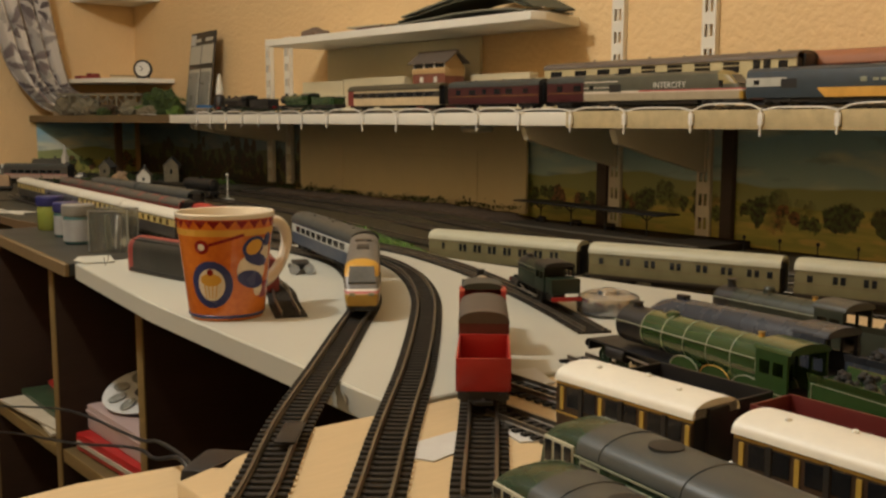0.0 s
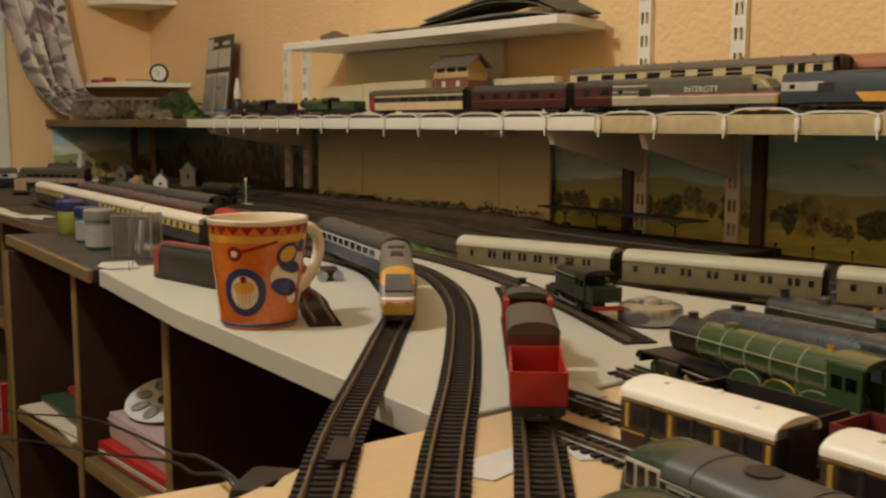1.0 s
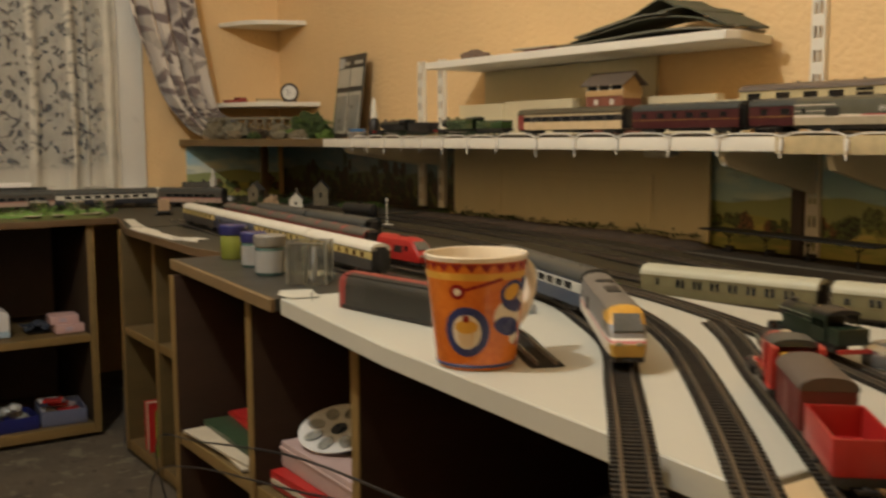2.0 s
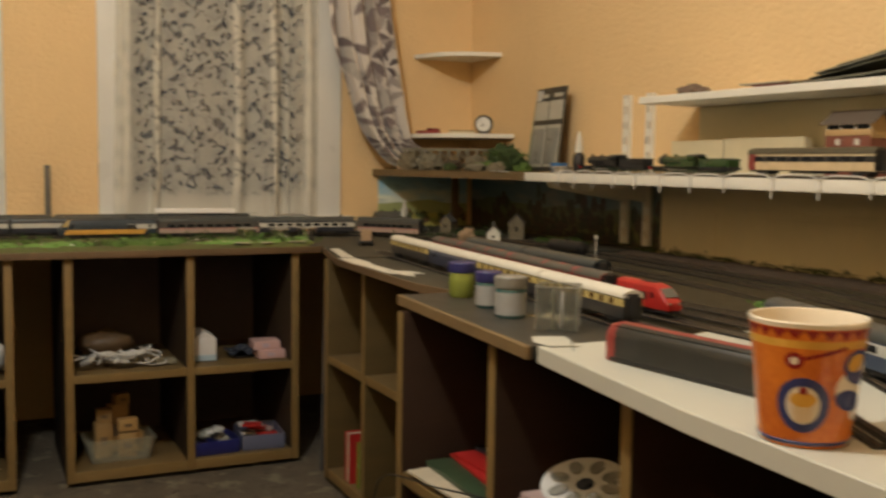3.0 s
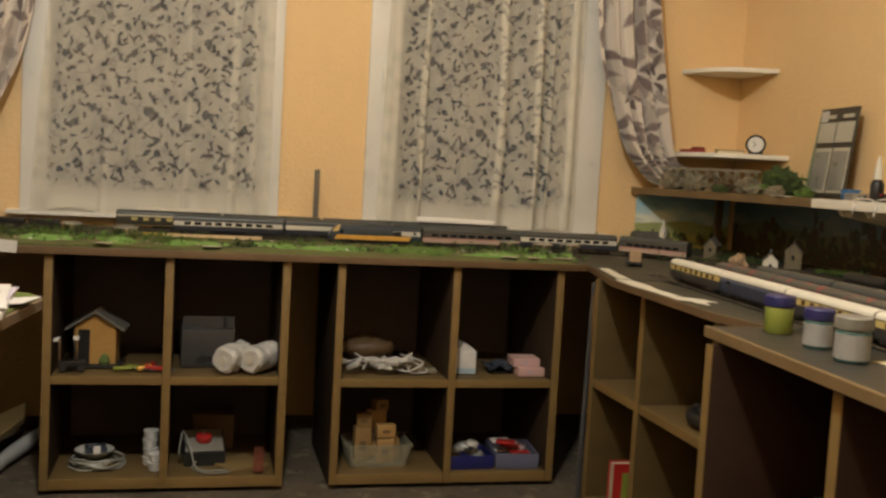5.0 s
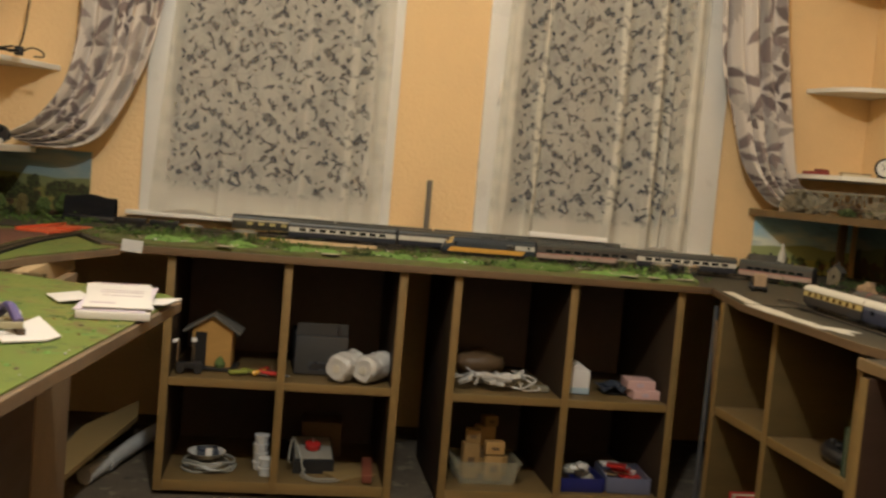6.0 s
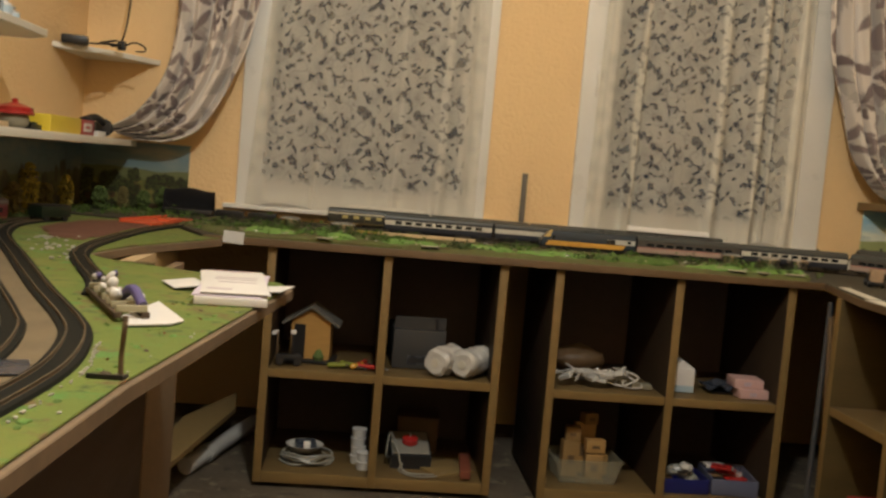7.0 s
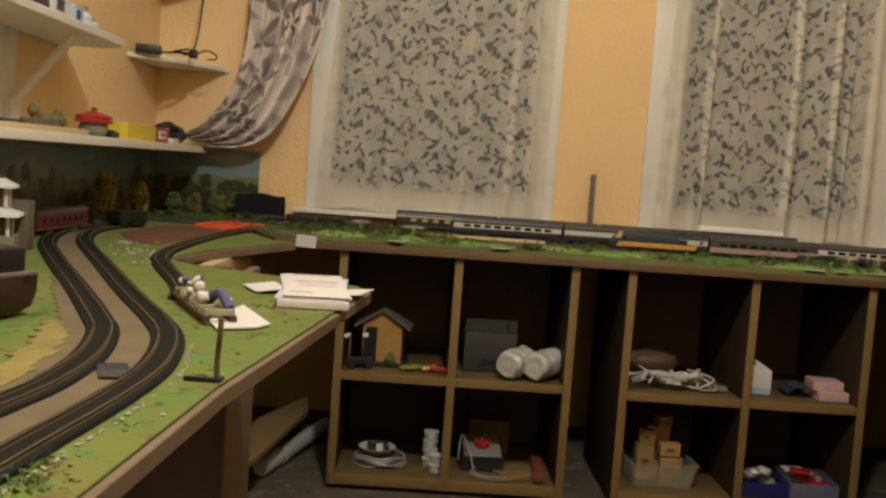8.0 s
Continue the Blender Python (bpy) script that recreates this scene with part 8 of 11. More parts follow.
P_IC2 = livery("intercity_grey_paint", (0.080, 0.080, 0.056), [(-0.062, 1, 0.0, 0.0205, 0.9, (0.36, 0.31, 0.22)), (-1, -0.050, 0.0, 0.0205, -0.9, (0.36, 0.31, 0.22)), (-0.060, 1, 0.0205, 0.0220, 0.9, (0.62, 0.55, 0.45)), (-0.060, 1, 0.0220, 0.0240, 0.9, (0.45, 0.10, 0.10)), (-1, -0.054, 0.0205, 0.0240, -0.9, (0.62, 0.55, 0.45)), (-1, -0.075, 0.0375, 0.0390, 0, (0.62, 0.55, 0.45)), (-1, -0.075, 0.0290, 0.0300, 0, (0.62, 0.55, 0.45)), (0.118, 1, 0.030, 0.1, 0.35, (0.26, 0.20, 0.07)), (0.138, 1, 0.0, 0.0200, 0.0, (0.36, 0.22, 0.035))])
ic = hst("grey and cream high-speed power car lettered on its side", P_IC2, L=0.285)
place(ic, 2.415, -2.430, SZ, -90)


def lettering(parent, text, size, loc, rot, material, name="lettering"):
    cu = bpy.data.curves.new(name, "FONT")
    cu.body, cu.size, cu.extrude, cu.align_x = text, size, 0.00015, "CENTER"
    ob = new(name, cu)
    dg = bpy.context.evaluated_depsgraph_get()
    me = bpy.data.meshes.new_from_object(ob.evaluated_get(dg))
    bpy.data.objects.remove(ob)
    me.materials.clear()
    me.materials.append(material)
    o = new(name, me)
    o.parent = parent
    o.matrix_basis = Matrix.Translation(loc) @ rot
    return o


# the side that faces the room: local -y side after the turn
FRONT = Matrix.Rotation(math.pi / 2, 4, "X")
lettering(ic, "INTERCITY", 0.0118, (0.022, -0.01735, 0.0268), FRONT, surface("lettering_white", (0.66, 0.64, 0.58), 0.4, 0.05, 60))
P_BL = livery("rail_blue_paint", (0.030, 0.046, 0.062), [(-1, -0.055, 0.0245, 0.0360, 0.8, (0.42, 0.42, 0.37)), (-0.02, 1, 0.0, 0.0215, 0.9, (0.62, 0.34, 0.07)), (0.10, 1, 0.036, 0.1, 0.35, (0.55, 0.36, 0.05))])
b_ = hst("blue power car with orange-yellow lower side on the shelf", P_BL, L=0.285)
place(b_, 2.415, -2.722, SZ, -90)
part("emblem", B(0.018, 0.026, -0.0178, -0.0170, 0.0275, 0.0335, bevel=0.0003), M_WLINE, b_)
for k in range(6):
    part("lettering_bar", B(0.034 + k * 0.010, 0.041 + k * 0.010, -0.0178, -0.0170, 0.0285, 0.0318), M_WLINE, b_)

# a larger cream and grey coach and a red van behind
M_TAUPE = surface("taupe_roof", (0.135, 0.105, 0.08), 0.55, 0.15, 30)
P_CG = livery("cream_large_coach_paint", (0.52, 0.44, 0.24), [(-1, 1, 0.0, 0.0270, 0, (0.16, 0.05, 0.035))], 0.45)
WG = [(x, 0.0300, 0.018, 0.0078) for x in (-0.152, -0.112, -0.076, -0.044)] + [(x + d, 0.0335, 0.0042, 0.0028) for x in (-0.010, 0.026, 0.062, 0.098) for d in (-0.0075, -0.0025, 0.0025, 0.0075)] + [(x, 0.0280, 0.0195, 0.0058) for x in (-0.010, 0.026, 0.062, 0.098)] + [(0.128, 0.0300, 0.008, 0.011), (0.140, 0.0300, 0.008, 0.011), (0.158, 0.0285, 0.010, 0.012)]
lg = coach("large cream coach with taupe roof behind the shelf row", 0.300, P_CG, M_TAUPE, [(-x * 0.87, z + 0.0085, w * 0.87, h) for x, z, w, h in WG], group="shelf coaches", vents=8, ends=M_BLACK, zt=0.0445, h=0.0075)
lg.matrix_basis = pose(2.515, -2.356, 0.7455, 0, 0, 90) @ Matrix.Scale(1.62, 4)
P_RV = livery("rust_red_paint", (0.22, 0.05, 0.028), [(-1, 1, 0.0, 0.020, 0, (0.06, 0.05, 0.045))], 0.5)
lv = coach("rust red van with salmon roof at the back of the shelf", 0.25, P_RV, surface("salmon_roof", (0.36, 0.15, 0.075), 0.6, 0.12, 30), [], group="shelf coaches", vents=0)
lv.matrix_basis = pose(2.575, -2.745, 0.7455, 0, 0, 90) @ Matrix.Scale(1.70, 4)
dk = open_wagon("dark slate open wagon behind the blue power car", M_SLATE, 0.20, 0.034)
dk.matrix_basis = pose(2.515, -2.745, 0.7455, 0, 0, 90) @ Matrix.Scale(1.3, 4)

# white strips of foam and the signal box
M_STRIP = surface("cream_foam_board", (0.66, 0.58, 0.38), 0.7, 0.08, 20)
for k, (y0, y1, h) in enumerate(((-1.18, -1.36, 0.080), (-1.363, -1.60, 0.083), (-1.80, -1.99, 0.078), (-1.992, -2.05, 0.066))):
    f = thing("foam_strip", "cream foam-board strip standing at the wall", "board strip", "foam strips", (2.585, (y0 + y1) / 2, SH))
    part("board", B(-0.012, 0.012, -abs(y0 - y1) / 2, abs(y0 - y1) / 2, 0, h, bevel=0.001), M_STRIP, f)
M_BRICK = surface("red_brick_card", (0.22, 0.075, 0.045), 0.8, 0.25, 60, 0.0004, 300)
M_TIMBER = surface("cream_timber", (0.50, 0.33, 0.15), 0.6, 0.15, 40)
sb = thing("model_signal_box", "brick and timber model signal box with grey slate roof", "model building", at=(2.525, -1.775, SH), turn=0)
w, d = 0.050, 0.124
part("brick_base", B(-w / 2, w / 2, -d / 2 + 0.01, d / 2 - 0.01, 0, 0.079), M_BRICK, sb)
part("timber_band", B(-w / 2 - 0.001, w / 2 + 0.001, -d / 2 + 0.009, d / 2 - 0.009, 0.0792, 0.0905, bevel=0.0005), M_TIMBER, sb)
part("glazed_room", B(-w / 2 + 0.002, w / 2 - 0.002, -d / 2 + 0.012, d / 2 - 0.012, 0.0905, 0.1015), M_PANE, sb)
for y in (-0.050, -0.017, 0.017, 0.0495):
    part("mullion", B(-w / 2, -w / 2 + 0.003, y - 0.0017, y + 0.0017, 0.0905, 0.1025), M_RENDER, sb)
for s in (-1, 1):
    part("end_gable", loft(bmesh.new(), [[(-w / 2, s * (d / 2 - 0.011), 0.0907), (-w / 2, s * (d / 2 - 0.011), 0.1015), (0, s * (d / 2 - 0.011), 0.120), (w / 2, s * (d / 2 - 0.011), 0.0935), (w / 2, s * (d / 2 - 0.011), 0.0742)], [(-w / 2, s * (d / 2 - 0.0095), 0.0742), (-w / 2, s * (d / 2 - 0.0095), 0.0935), (0, s * (d / 2 - 0.0095), 0.120), (w / 2, s * (d / 2 - 0.0095), 0.0935), (w / 2, s * (d / 2 - 0.0095), 0.0742)]]), M_TIMBER, sb)
    part("roof_slope", loft(bmesh.new(), [[(s * (w / 2 + 0.006), y, 0.0985), (0, y, 0.1215), (0, y, 0.1245), (s * (w / 2 + 0.006), y, 0.1010)] for y in (-d / 2, d / 2)]), M_TAUPE, sb)
    part("brick_window", B(-w / 2 - 0.001, -w / 2 + 0.001, s * 0.022 - 0.005, s * 0.022 + 0.005, 0.062, 0.073), M_RENDER, sb)
part("ridge", B(-0.003, 0.003, -d / 2, d / 2, 0.1235, 0.1265, bevel=0.0008), M_TAUPE, sb)
part("stair", rod(bmesh.new(), (-0.02, d / 2 + 0.02, 0), (-0.02, d / 2 - 0.008, 0.055), 0.003, 6), M_RENDER, sb)

# white cable tacked along the shelf lip
M_CABLE = surface("white_cable", (0.72, 0.70, 0.64), 0.4, 0.08, 60)
M_CLIP = surface("white_clip", (0.74, 0.72, 0.66), 0.4, 0.08, 60)
wc = thing("tacked_cable", "thin white cable tacked in loops along the shelf edge", "cable")
TACKS = [-1.00, -1.075, -1.155, -1.235, -1.315, -1.405, -1.50, -1.60, -1.727, -1.838, -1.948, -2.068, -2.171, -2.291, -2.398, -2.516, -2.625, -2.731, -2.84, -2.96, -3.1]
rnd = random.Random(12)
pts = []
for y0, y1 in zip(TACKS, TACKS[1:]):
    lift = 0.003 + rnd.uniform(0.000, 0.006)
    pts += [(2.368, y0, SH + 0.000), (2.370, y0 + (y1 - y0) * 0.18, SH + lift * 0.85), (2.374, y0 + (y1 - y0) * 0.5, SH + lift), (2.370, y0 + (y1 - y0) * 0.82, SH + lift * 0.8)]
pts.append((2.368, TACKS[-1], SH))
part("cable", tube(bmesh.new(), smooth_path(pts, 4), 0.0013, 8), M_CABLE, wc, smooth=True)
for y in TACKS:
    xo = 2.3715 if y > -2.277 else 2.3675
    part("tack", box(bmesh.new(), xo - 0.0045, xo, y - 0.0035, y + 0.0035, SH - 0.020, SH - 0.004, 0.001), M_CLIP, wc)
    part("tail", rod(bmesh.new(), (xo - 0.0032, y, SH - 0.030 - rnd.uniform(0, 0.006)), (xo - 0.0032, y, SH + 0.001), 0.0015, 8), M_CABLE, wc)

# loose track and papers on the upper shelf
M_RAILP = surface("dull_track_green", (0.075, 0.075, 0.05), 0.7, 0.35, 50)
M_PAPER = surface("grey_paper", (0.40, 0.35, 0.26), 0.8, 0.2, 30)
rnd = random.Random(21)
M_MAT = surface("dull_green_mat", (0.060, 0.066, 0.036), 0.9, 0.4, 30, 0.0010, 300, tint=(0.085, 0.080, 0.060))
M_MATE = surface("grey_green_mat", (0.16, 0.155, 0.115), 0.85, 0.3, 30, 0.0008, 300)
for lab, mt, x0, x1, line in (("grey-green", M_MATE, 2.478, 2.600, ((-1.655, 0.9226), (-1.78, 0.927), (-1.92, 0.932), (-2.02, 0.929), (-2.075, 0.9226))), ("dull green", M_MAT, 2.486, 2.600, ((-1.690, 0.930), (-1.80, 0.945), (-1.90, 0.957), (-2.00, 0.950), (-2.070, 0.930))), ("grey-green", M_MATE, 2.480, 2.590, ((-1.710, 0.938), (-1.80, 0.951), (-1.88, 0.962), (-1.95, 0.9625))), ("dull green", M_MAT, 2.500, 2.606, ((-1.740, 0.950), (-1.84, 0.966), (-1.895, 0.985), (-1.920, 0.990), (-1.955, 0.975), (-2.02, 0.958))), ("dull green", M_MAT, 2.486, 2.594, ((-1.930, 0.966), (-1.985, 0.969), (-2.030, 0.952), (-2.085, 0.928)))):
    mat_ = thing("scenery_mat", lab + " bent scenery mat heaped on the upper shelf", "scenery mat", "heaped scenery mats")
    pth = smooth_path([(0, y, z) for y, z in line], 6)
    bm = loft(bmesh.new(), [[(x0 + 0.006 * noise.noise(Vector((q.y * 20, z0, x0 * 50))), q.y, q.z), (x1, q.y, q.z + 0.002), (x1, q.y, q.z + 0.005), (x0 + 0.006 * noise.noise(Vector((q.y * 20, z0, x0 * 50))), q.y, q.z + 0.003)] for z0, q in enumerate(pth)])
    part("mat", bm, mt, mat_)
for k in range(5):
    y = -1.98 + rnd.uniform(-0.05, 0.18)
    lift = 0.9225 + 0.0022 * k
    t = thing("track_piece", "loose piece of dull model track piled on the shelf", "model track", "piled track pieces", (2.555 + rnd.uniform(-0.012, 0.012), y, lift), rnd.uniform(60, 120))
    part("strip", slab(bmesh.new(), [(-0.07 - rnd.uniform(0, 0.05), -0.016), (0.08 + rnd.uniform(0, 0.05), -0.013), (0.085, 0.016), (-0.075, 0.014)], 0, 0.002), M_RAILP if k % 3 else M_PAPER, t)
for k, (y, L, mt, a) in enumerate(((-1.64, 0.085, M_PAPER, 84), (-1.60, 0.07, M_MAROON, 95), (-1.70, 0.09, M_BROWN, 88), (-1.55, 0.06, M_PAPER, 92))):
    t = thing("paper_bundle", "flat bundle of old papers on the upper shelf", "paper", "paper bundles", (2.545, y, 0.9225 + 0.003 * k), a)
    part("sheet", slab(bmesh.new(), [(-L, -0.05), (L, -0.045), (L * 0.95, 0.05), (-L * 1.05, 0.045)], 0, 0.003), mt, t)
lp = thing("cloth_lump", "crumpled brown cloth at the shelf end", "cloth", at=(2.55, -1.285, 0.9215))
bm = bmesh.new()
bmesh.ops.create_icosphere(bm, subdivisions=3, radius=1)
for v in bm.verts:
    k = 1 + 0.35 * noise.noise(v.co * 2.5)
    v.co = Vector((v.co.x * 0.035 * k, v.co.y * 0.045 * k, max(0, v.co.z * 0.022 * k + 0.006)))
part("lump", bm, surface("brown_cloth", (0.16, 0.11, 0.08), 0.9, 0.3, 40, 0.001, 300), lp)

# ---- corner clutter: clock, card pack, glue, bridge ----
M_CLOCKF = surface("clock_dial", (0.72, 0.72, 0.68), 0.3, 0.05, 60)
ck = thing("alarm_clock", "small round black alarm clock with white dial", "clock", at=(2.552, -0.258, 0.8625), turn=-36)
ck.scale = (0.88, 0.88, 0.88)
rot = Matrix.Translation((0, 0, 0.0335)) @ Matrix.Rotation(math.pi / 2, 4, "X")
part("case", lathe(bmesh.new(), [(0.020, -0.014), (0.032, -0.010), (0.034, 0.004), (0.0335, 0.011), (0.029, 0.013), (0.0265, 0.010), (0.0265, 0.0085)], 36, rot, cap=True), M_BLACK, ck)
part("dial", lathe(bmesh.new(), [(0.0262, 0.0100), (0.0262, 0.0104), (0.001, 0.0104)], 36, rot), M_CLOCKF, ck)
part("hand", box(bmesh.new(), -0.001, 0.001, -0.002, 0.017, 0.0106, 0.0112, m=rot @ Matrix.Rotation(0.7, 4, "Z")), M_BLACK, ck)
part("hand", box(bmesh.new(), -0.0012, 0.0012, -0.002, 0.011, 0.0113, 0.0119, m=rot @ Matrix.Rotation(2.4, 4, "Z")), M_BLACK, ck)
for s in (-1, 1):
    part("foot", rod(bmesh.new(), (s * 0.018, 0, 0.008), (s * 0.022, 0, 0.0), 0.004, 8), M_BLACK, ck)
rb = thing("red_box", "flat red box lying on the low corner shelf", "box", at=(2.44, -0.075, 0.8625), turn=8)
part("lower", B(-0.035, 0.035, -0.02, 0.02, 0, 0.010, bevel=0.001), surface("dull_red", (0.28, 0.04, 0.035), 0.5, 0.15, 30), rb)
part("upper", B(0.004, 0.034, -0.016, 0.016, 0.0102, 0.019, bevel=0.001), surface("dull_red_dark", (0.24, 0.045, 0.04), 0.5, 0.15, 30), rb)
fr = thing("flat_tray", "pale flat tray with brown lid on the corner shelf", "tray", at=(2.545, -0.115, 0.8625), turn=-20)
part("tray", B(-0.04, 0.04, -0.025, 0.025, 0, 0.010, bevel=0.002), M_STRIP, fr)
part("lid", B(-0.042, 0.042, -0.027, 0.027, 0.0102, 0.014, bevel=0.001), M_SANDST, fr)
M_PACK = surface("pack_card_dark", (0.055, 0.050, 0.04), 0.4, 0.2, 30)
M_PACKG = surface("pack_grey_film", (0.25, 0.25, 0.22), 0.3, 0.15, 30)
M_PACKC = surface("pack_pale_card", (0.48, 0.46, 0.38), 0.5, 0.12, 30)
pk = thing("card_pack", "tall dark card pack with two grey window panels", "packet", at=(2.548, -0.578, SH))
pk.matrix_basis = Matrix.Translation((2.575, -0.590, SH + 0.002)) @ Matrix.Rotation(math.radians(7), 4, "Y") @ Matrix.Rotation(math.radians(86), 4, "Z")
part("card", B(-0.092, 0.092, 0.0, 0.004, 0, 0.245, bevel=0.001), M_PACK, pk)
for s in (-1, 1):
    part("window_panel", B(s * 0.044 - 0.034, s * 0.044 + 0.034, 0.0042, 0.0075, 0.020, 0.125, bevel=0.001), M_PACKG, pk)
    part("panel_edge", B(s * 0.044 - 0.040, s * 0.044 + 0.040, 0.0041, 0.0052, 0.012, 0.135), M_PACKC, pk)
    part("label", B(s * 0.044 - 0.040, s * 0.044 + 0.040, 0.0041, 0.0060, 0.150, 0.205), M_PACKC, pk)
    part("print_bar", B(s * 0.044 - 0.030, s * 0.044 + 0.020, 0.0041, 0.0060, 0.216, 0.226), M_PACKC, pk)
part("corner_label", B(0.050, 0.085, 0.0041, 0.0060, 0.208, 0.238), M_JARL, pk)
pg = thing("card_sheet", "pale green card leaning behind the packet", "card", at=(2.60, -0.47, SH + 0.0005))
part("sheet", box(bmesh.new(), -0.002, 0.0, -0.05, 0.02, 0, 0.225, m=Matrix.Rotation(0.10, 4, "Y") @ Matrix.Rotation(0.10, 4, "X")), surface("pale_green_card", (0.28, 0.33, 0.20), 0.7, 0.12, 20), pg)
gl = thing("glue_bottle", "dark glue bottle with a white nozzle cap", "bottle", at=(2.455, -0.962, SH))
part("bottle", lathe(bmesh.new(), [(0.014, 0), (0.0155, 0.003), (0.0155, 0.040), (0.012, 0.048), (0.008, 0.052)], 20), M_BLACK, gl)
part("cap", lathe(bmesh.new(), [(0.0095, 0.052), (0.0095, 0.064), (0.0055, 0.092), (0.0025, 0.105)], 16), M_RENDER, gl)
bb = thing("blue_tub", "small blue plastic tub", "tub", at=(2.47, -0.845, SH), turn=20)
part("tub", lathe(bmesh.new(), [(0.020, 0), (0.024, 0.026), (0.0225, 0.026), (0.019, 0.003), (0.001, 0.003)], 24, cap=False), surface("blue_plastic", (0.04, 0.13, 0.30), 0.35, 0.12, 30), bb)
part("base", lathe(bmesh.new(), [(0.0199, 0.0002), (0.0199, 0.001)], 24), M_LIDB, bb)
tn = thing("shallow_tin", "shallow silver tin at the shelf edge", "tin", at=(2.425, -0.928, SH))
part("tin", lathe(bmesh.new(), [(0.024, 0), (0.026, 0.002), (0.026, 0.012), (0.0275, 0.013), (0.0275, 0.016), (0.024, 0.0175), (0.001, 0.017)], 32), M_TIN, tn)
bx = thing("brown_block", "small brown wooden block", "block", at=(2.52, -1.02, SH), turn=12)
part("block", B(-0.018, 0.018, -0.022, 0.022, 0, 0.034, bevel=0.0015), M_SANDST, bx)
wl = thing("paper_label", "white paper label lying on the shelf corner", "paper", at=(2.372, -0.70, SH), turn=84)
part("sheet", B(-0.030, 0.030, -0.014, 0.014, 0, 0.0015), M_JARL, wl)
# lattice bridge
M_BRG = surface("weathered_grey_plastic", (0.20, 0.18, 0.125), 0.7, 0.25, 40)
br = thing("model_bridge", "grey lattice girder model bridge", "model bridge", at=(2.425, -0.235, SH), turn=-52)
for s in (-1, 1):
    part("top_chord", B(-0.14, 0.14, s * 0.028 - 0.003, s * 0.028 + 0.003, 0.062, 0.068), M_BRG, br)
    part("bottom_chord", B(-0.16, 0.16, s * 0.028 - 0.003, s * 0.028 + 0.003, 0.012, 0.019), M_BRG, br)
    for k in range(9):
        x = -0.128 + k * 0.032
        part("post", B(x - 0.002, x + 0.002, s * 0.028 - 0.002, s * 0.028 + 0.002, 0.019, 0.062), M_BRG, br)
        if k < 8:
            part("brace", rod(bmesh.new(), (x, s * 0.028, 0.020 if k % 2 else 0.061), (x + 0.032, s * 0.028, 0.061 if k % 2 else 0.020), 0.0018, 6), M_BRG, br)
part("deck", B(-0.16, 0.16, -0.026, 0.026, 0.012, 0.016), M_BRG, br)
for s in (-1, 1):
    part("pier", B(s * 0.145 - 0.012, s * 0.145 + 0.012, -0.030, 0.030, 0, 0.012), M_SANDST, br)
for k, (x, y, r, m) in enumerate(((2.37, -0.10, 0.035, M_BRG), (2.50, -0.42, 0.030, M_EARTH), (2.42, -0.52, 0.026, M_FOAM), (2.56, -0.46, 0.034, M_FOAMD), (2.40, -0.62, 0.024, M_WSTONE), (2.335, -0.30, 0.022, M_WSTONE), (2.48, -0.64, 0.024, M_FOAM), (2.355, -0.42, 0.020, M_FOAMD))):
    q = thing("scenery_lump", "rough scrap of model hillside scenery on the shelf", "model scenery", "scenery scraps", (x, y, SH))
    bm = bmesh.new()
    bmesh.ops.create_icosphere(bm, subdivisions=3, radius=1)
    for v in bm.verts:
        f = 1 + 0.5 * noise.noise(v.co * 2.2 + Vector((k * 7, 0, 0))) + 0.2 * noise.noise(v.co * 7)
        v.co = Vector((v.co.x * r * f, v.co.y * r * f, max(0, (v.co.z * 0.75 + 0.25) * r * f)))
    part("lump", bm, m, q)
tufts("scenery_tufts", "loose green and brown foam tufts on the corner shelf", lambda r: (r.uniform(2.36, 2.58), r.uniform(-0.66, -0.34)), SH + 0.012, 60, 0.009, M_FOAMD, 31)
cs = thing("small_ornament", "small dark ornament on the corner shelf", "ornament", at=(2.57, -0.06, 1.1285))
part("ring", lathe(bmesh.new(), [(0.02, 0), (0.024, 0.004), (0.022, 0.009), (0.012, 0.011)], 20), M_BROWN, cs)

# hill and rocks behind the bridge
for k, (x, y, r, h, m) in enumerate(((2.515, -0.475, 0.048, 0.070, M_FOAMD), (2.565, -0.385, 0.045, 0.070, M_FOAMD), (2.455, -0.405, 0.036, 0.040, M_WSTONE), (2.385, -0.20, 0.036, 0.050, M_BRG), (2.345, -0.145, 0.034, 0.050, M_WSTONE), (2.44, -0.10, 0.040, 0.048, M_EARTH), (2.395, -0.36, 0.030, 0.030, M_EARTH), (2.37, -0.56, 0.026, 0.018, M_BRG))):
    q = thing("scenery_rock", "rough plaster rock of the model hillside", "model scenery", "rocks on the corner shelf", (x, y, SH))
    bm = bmesh.new()
    bmesh.ops.create_icosphere(bm, subdivisions=4, radius=1)
    for v in bm.verts:
        f = 1 + 0.42 * noise.noise(v.co * 1.8 + Vector((k * 5, 3, 0))) + 0.25 * noise.noise(v.co * 5 + Vector((k, 0, 0))) + 0.10 * noise.noise(v.co * 13)
        v.co = Vector((v.co.x * r * f, v.co.y * r * f, max(0, (v.co.z * 0.6 + 0.4) * h * f)))
    part("rock", bm, m, q)
tufts("hill_tufts", "green and brown foam bushes on the model hill", lambda r: (r.gauss(2.525, 0.03), r.gauss(-0.455, 0.045)), SH + 0.045, 70, 0.011, M_FOAM, 41)
tufts("hill_tufts_brown", "dry brown foam scrub round the bridge", lambda r: (r.uniform(2.34, 2.56), r.uniform(-0.42, -0.07)), SH + 0.020, 60, 0.010, M_WSTONE, 42)

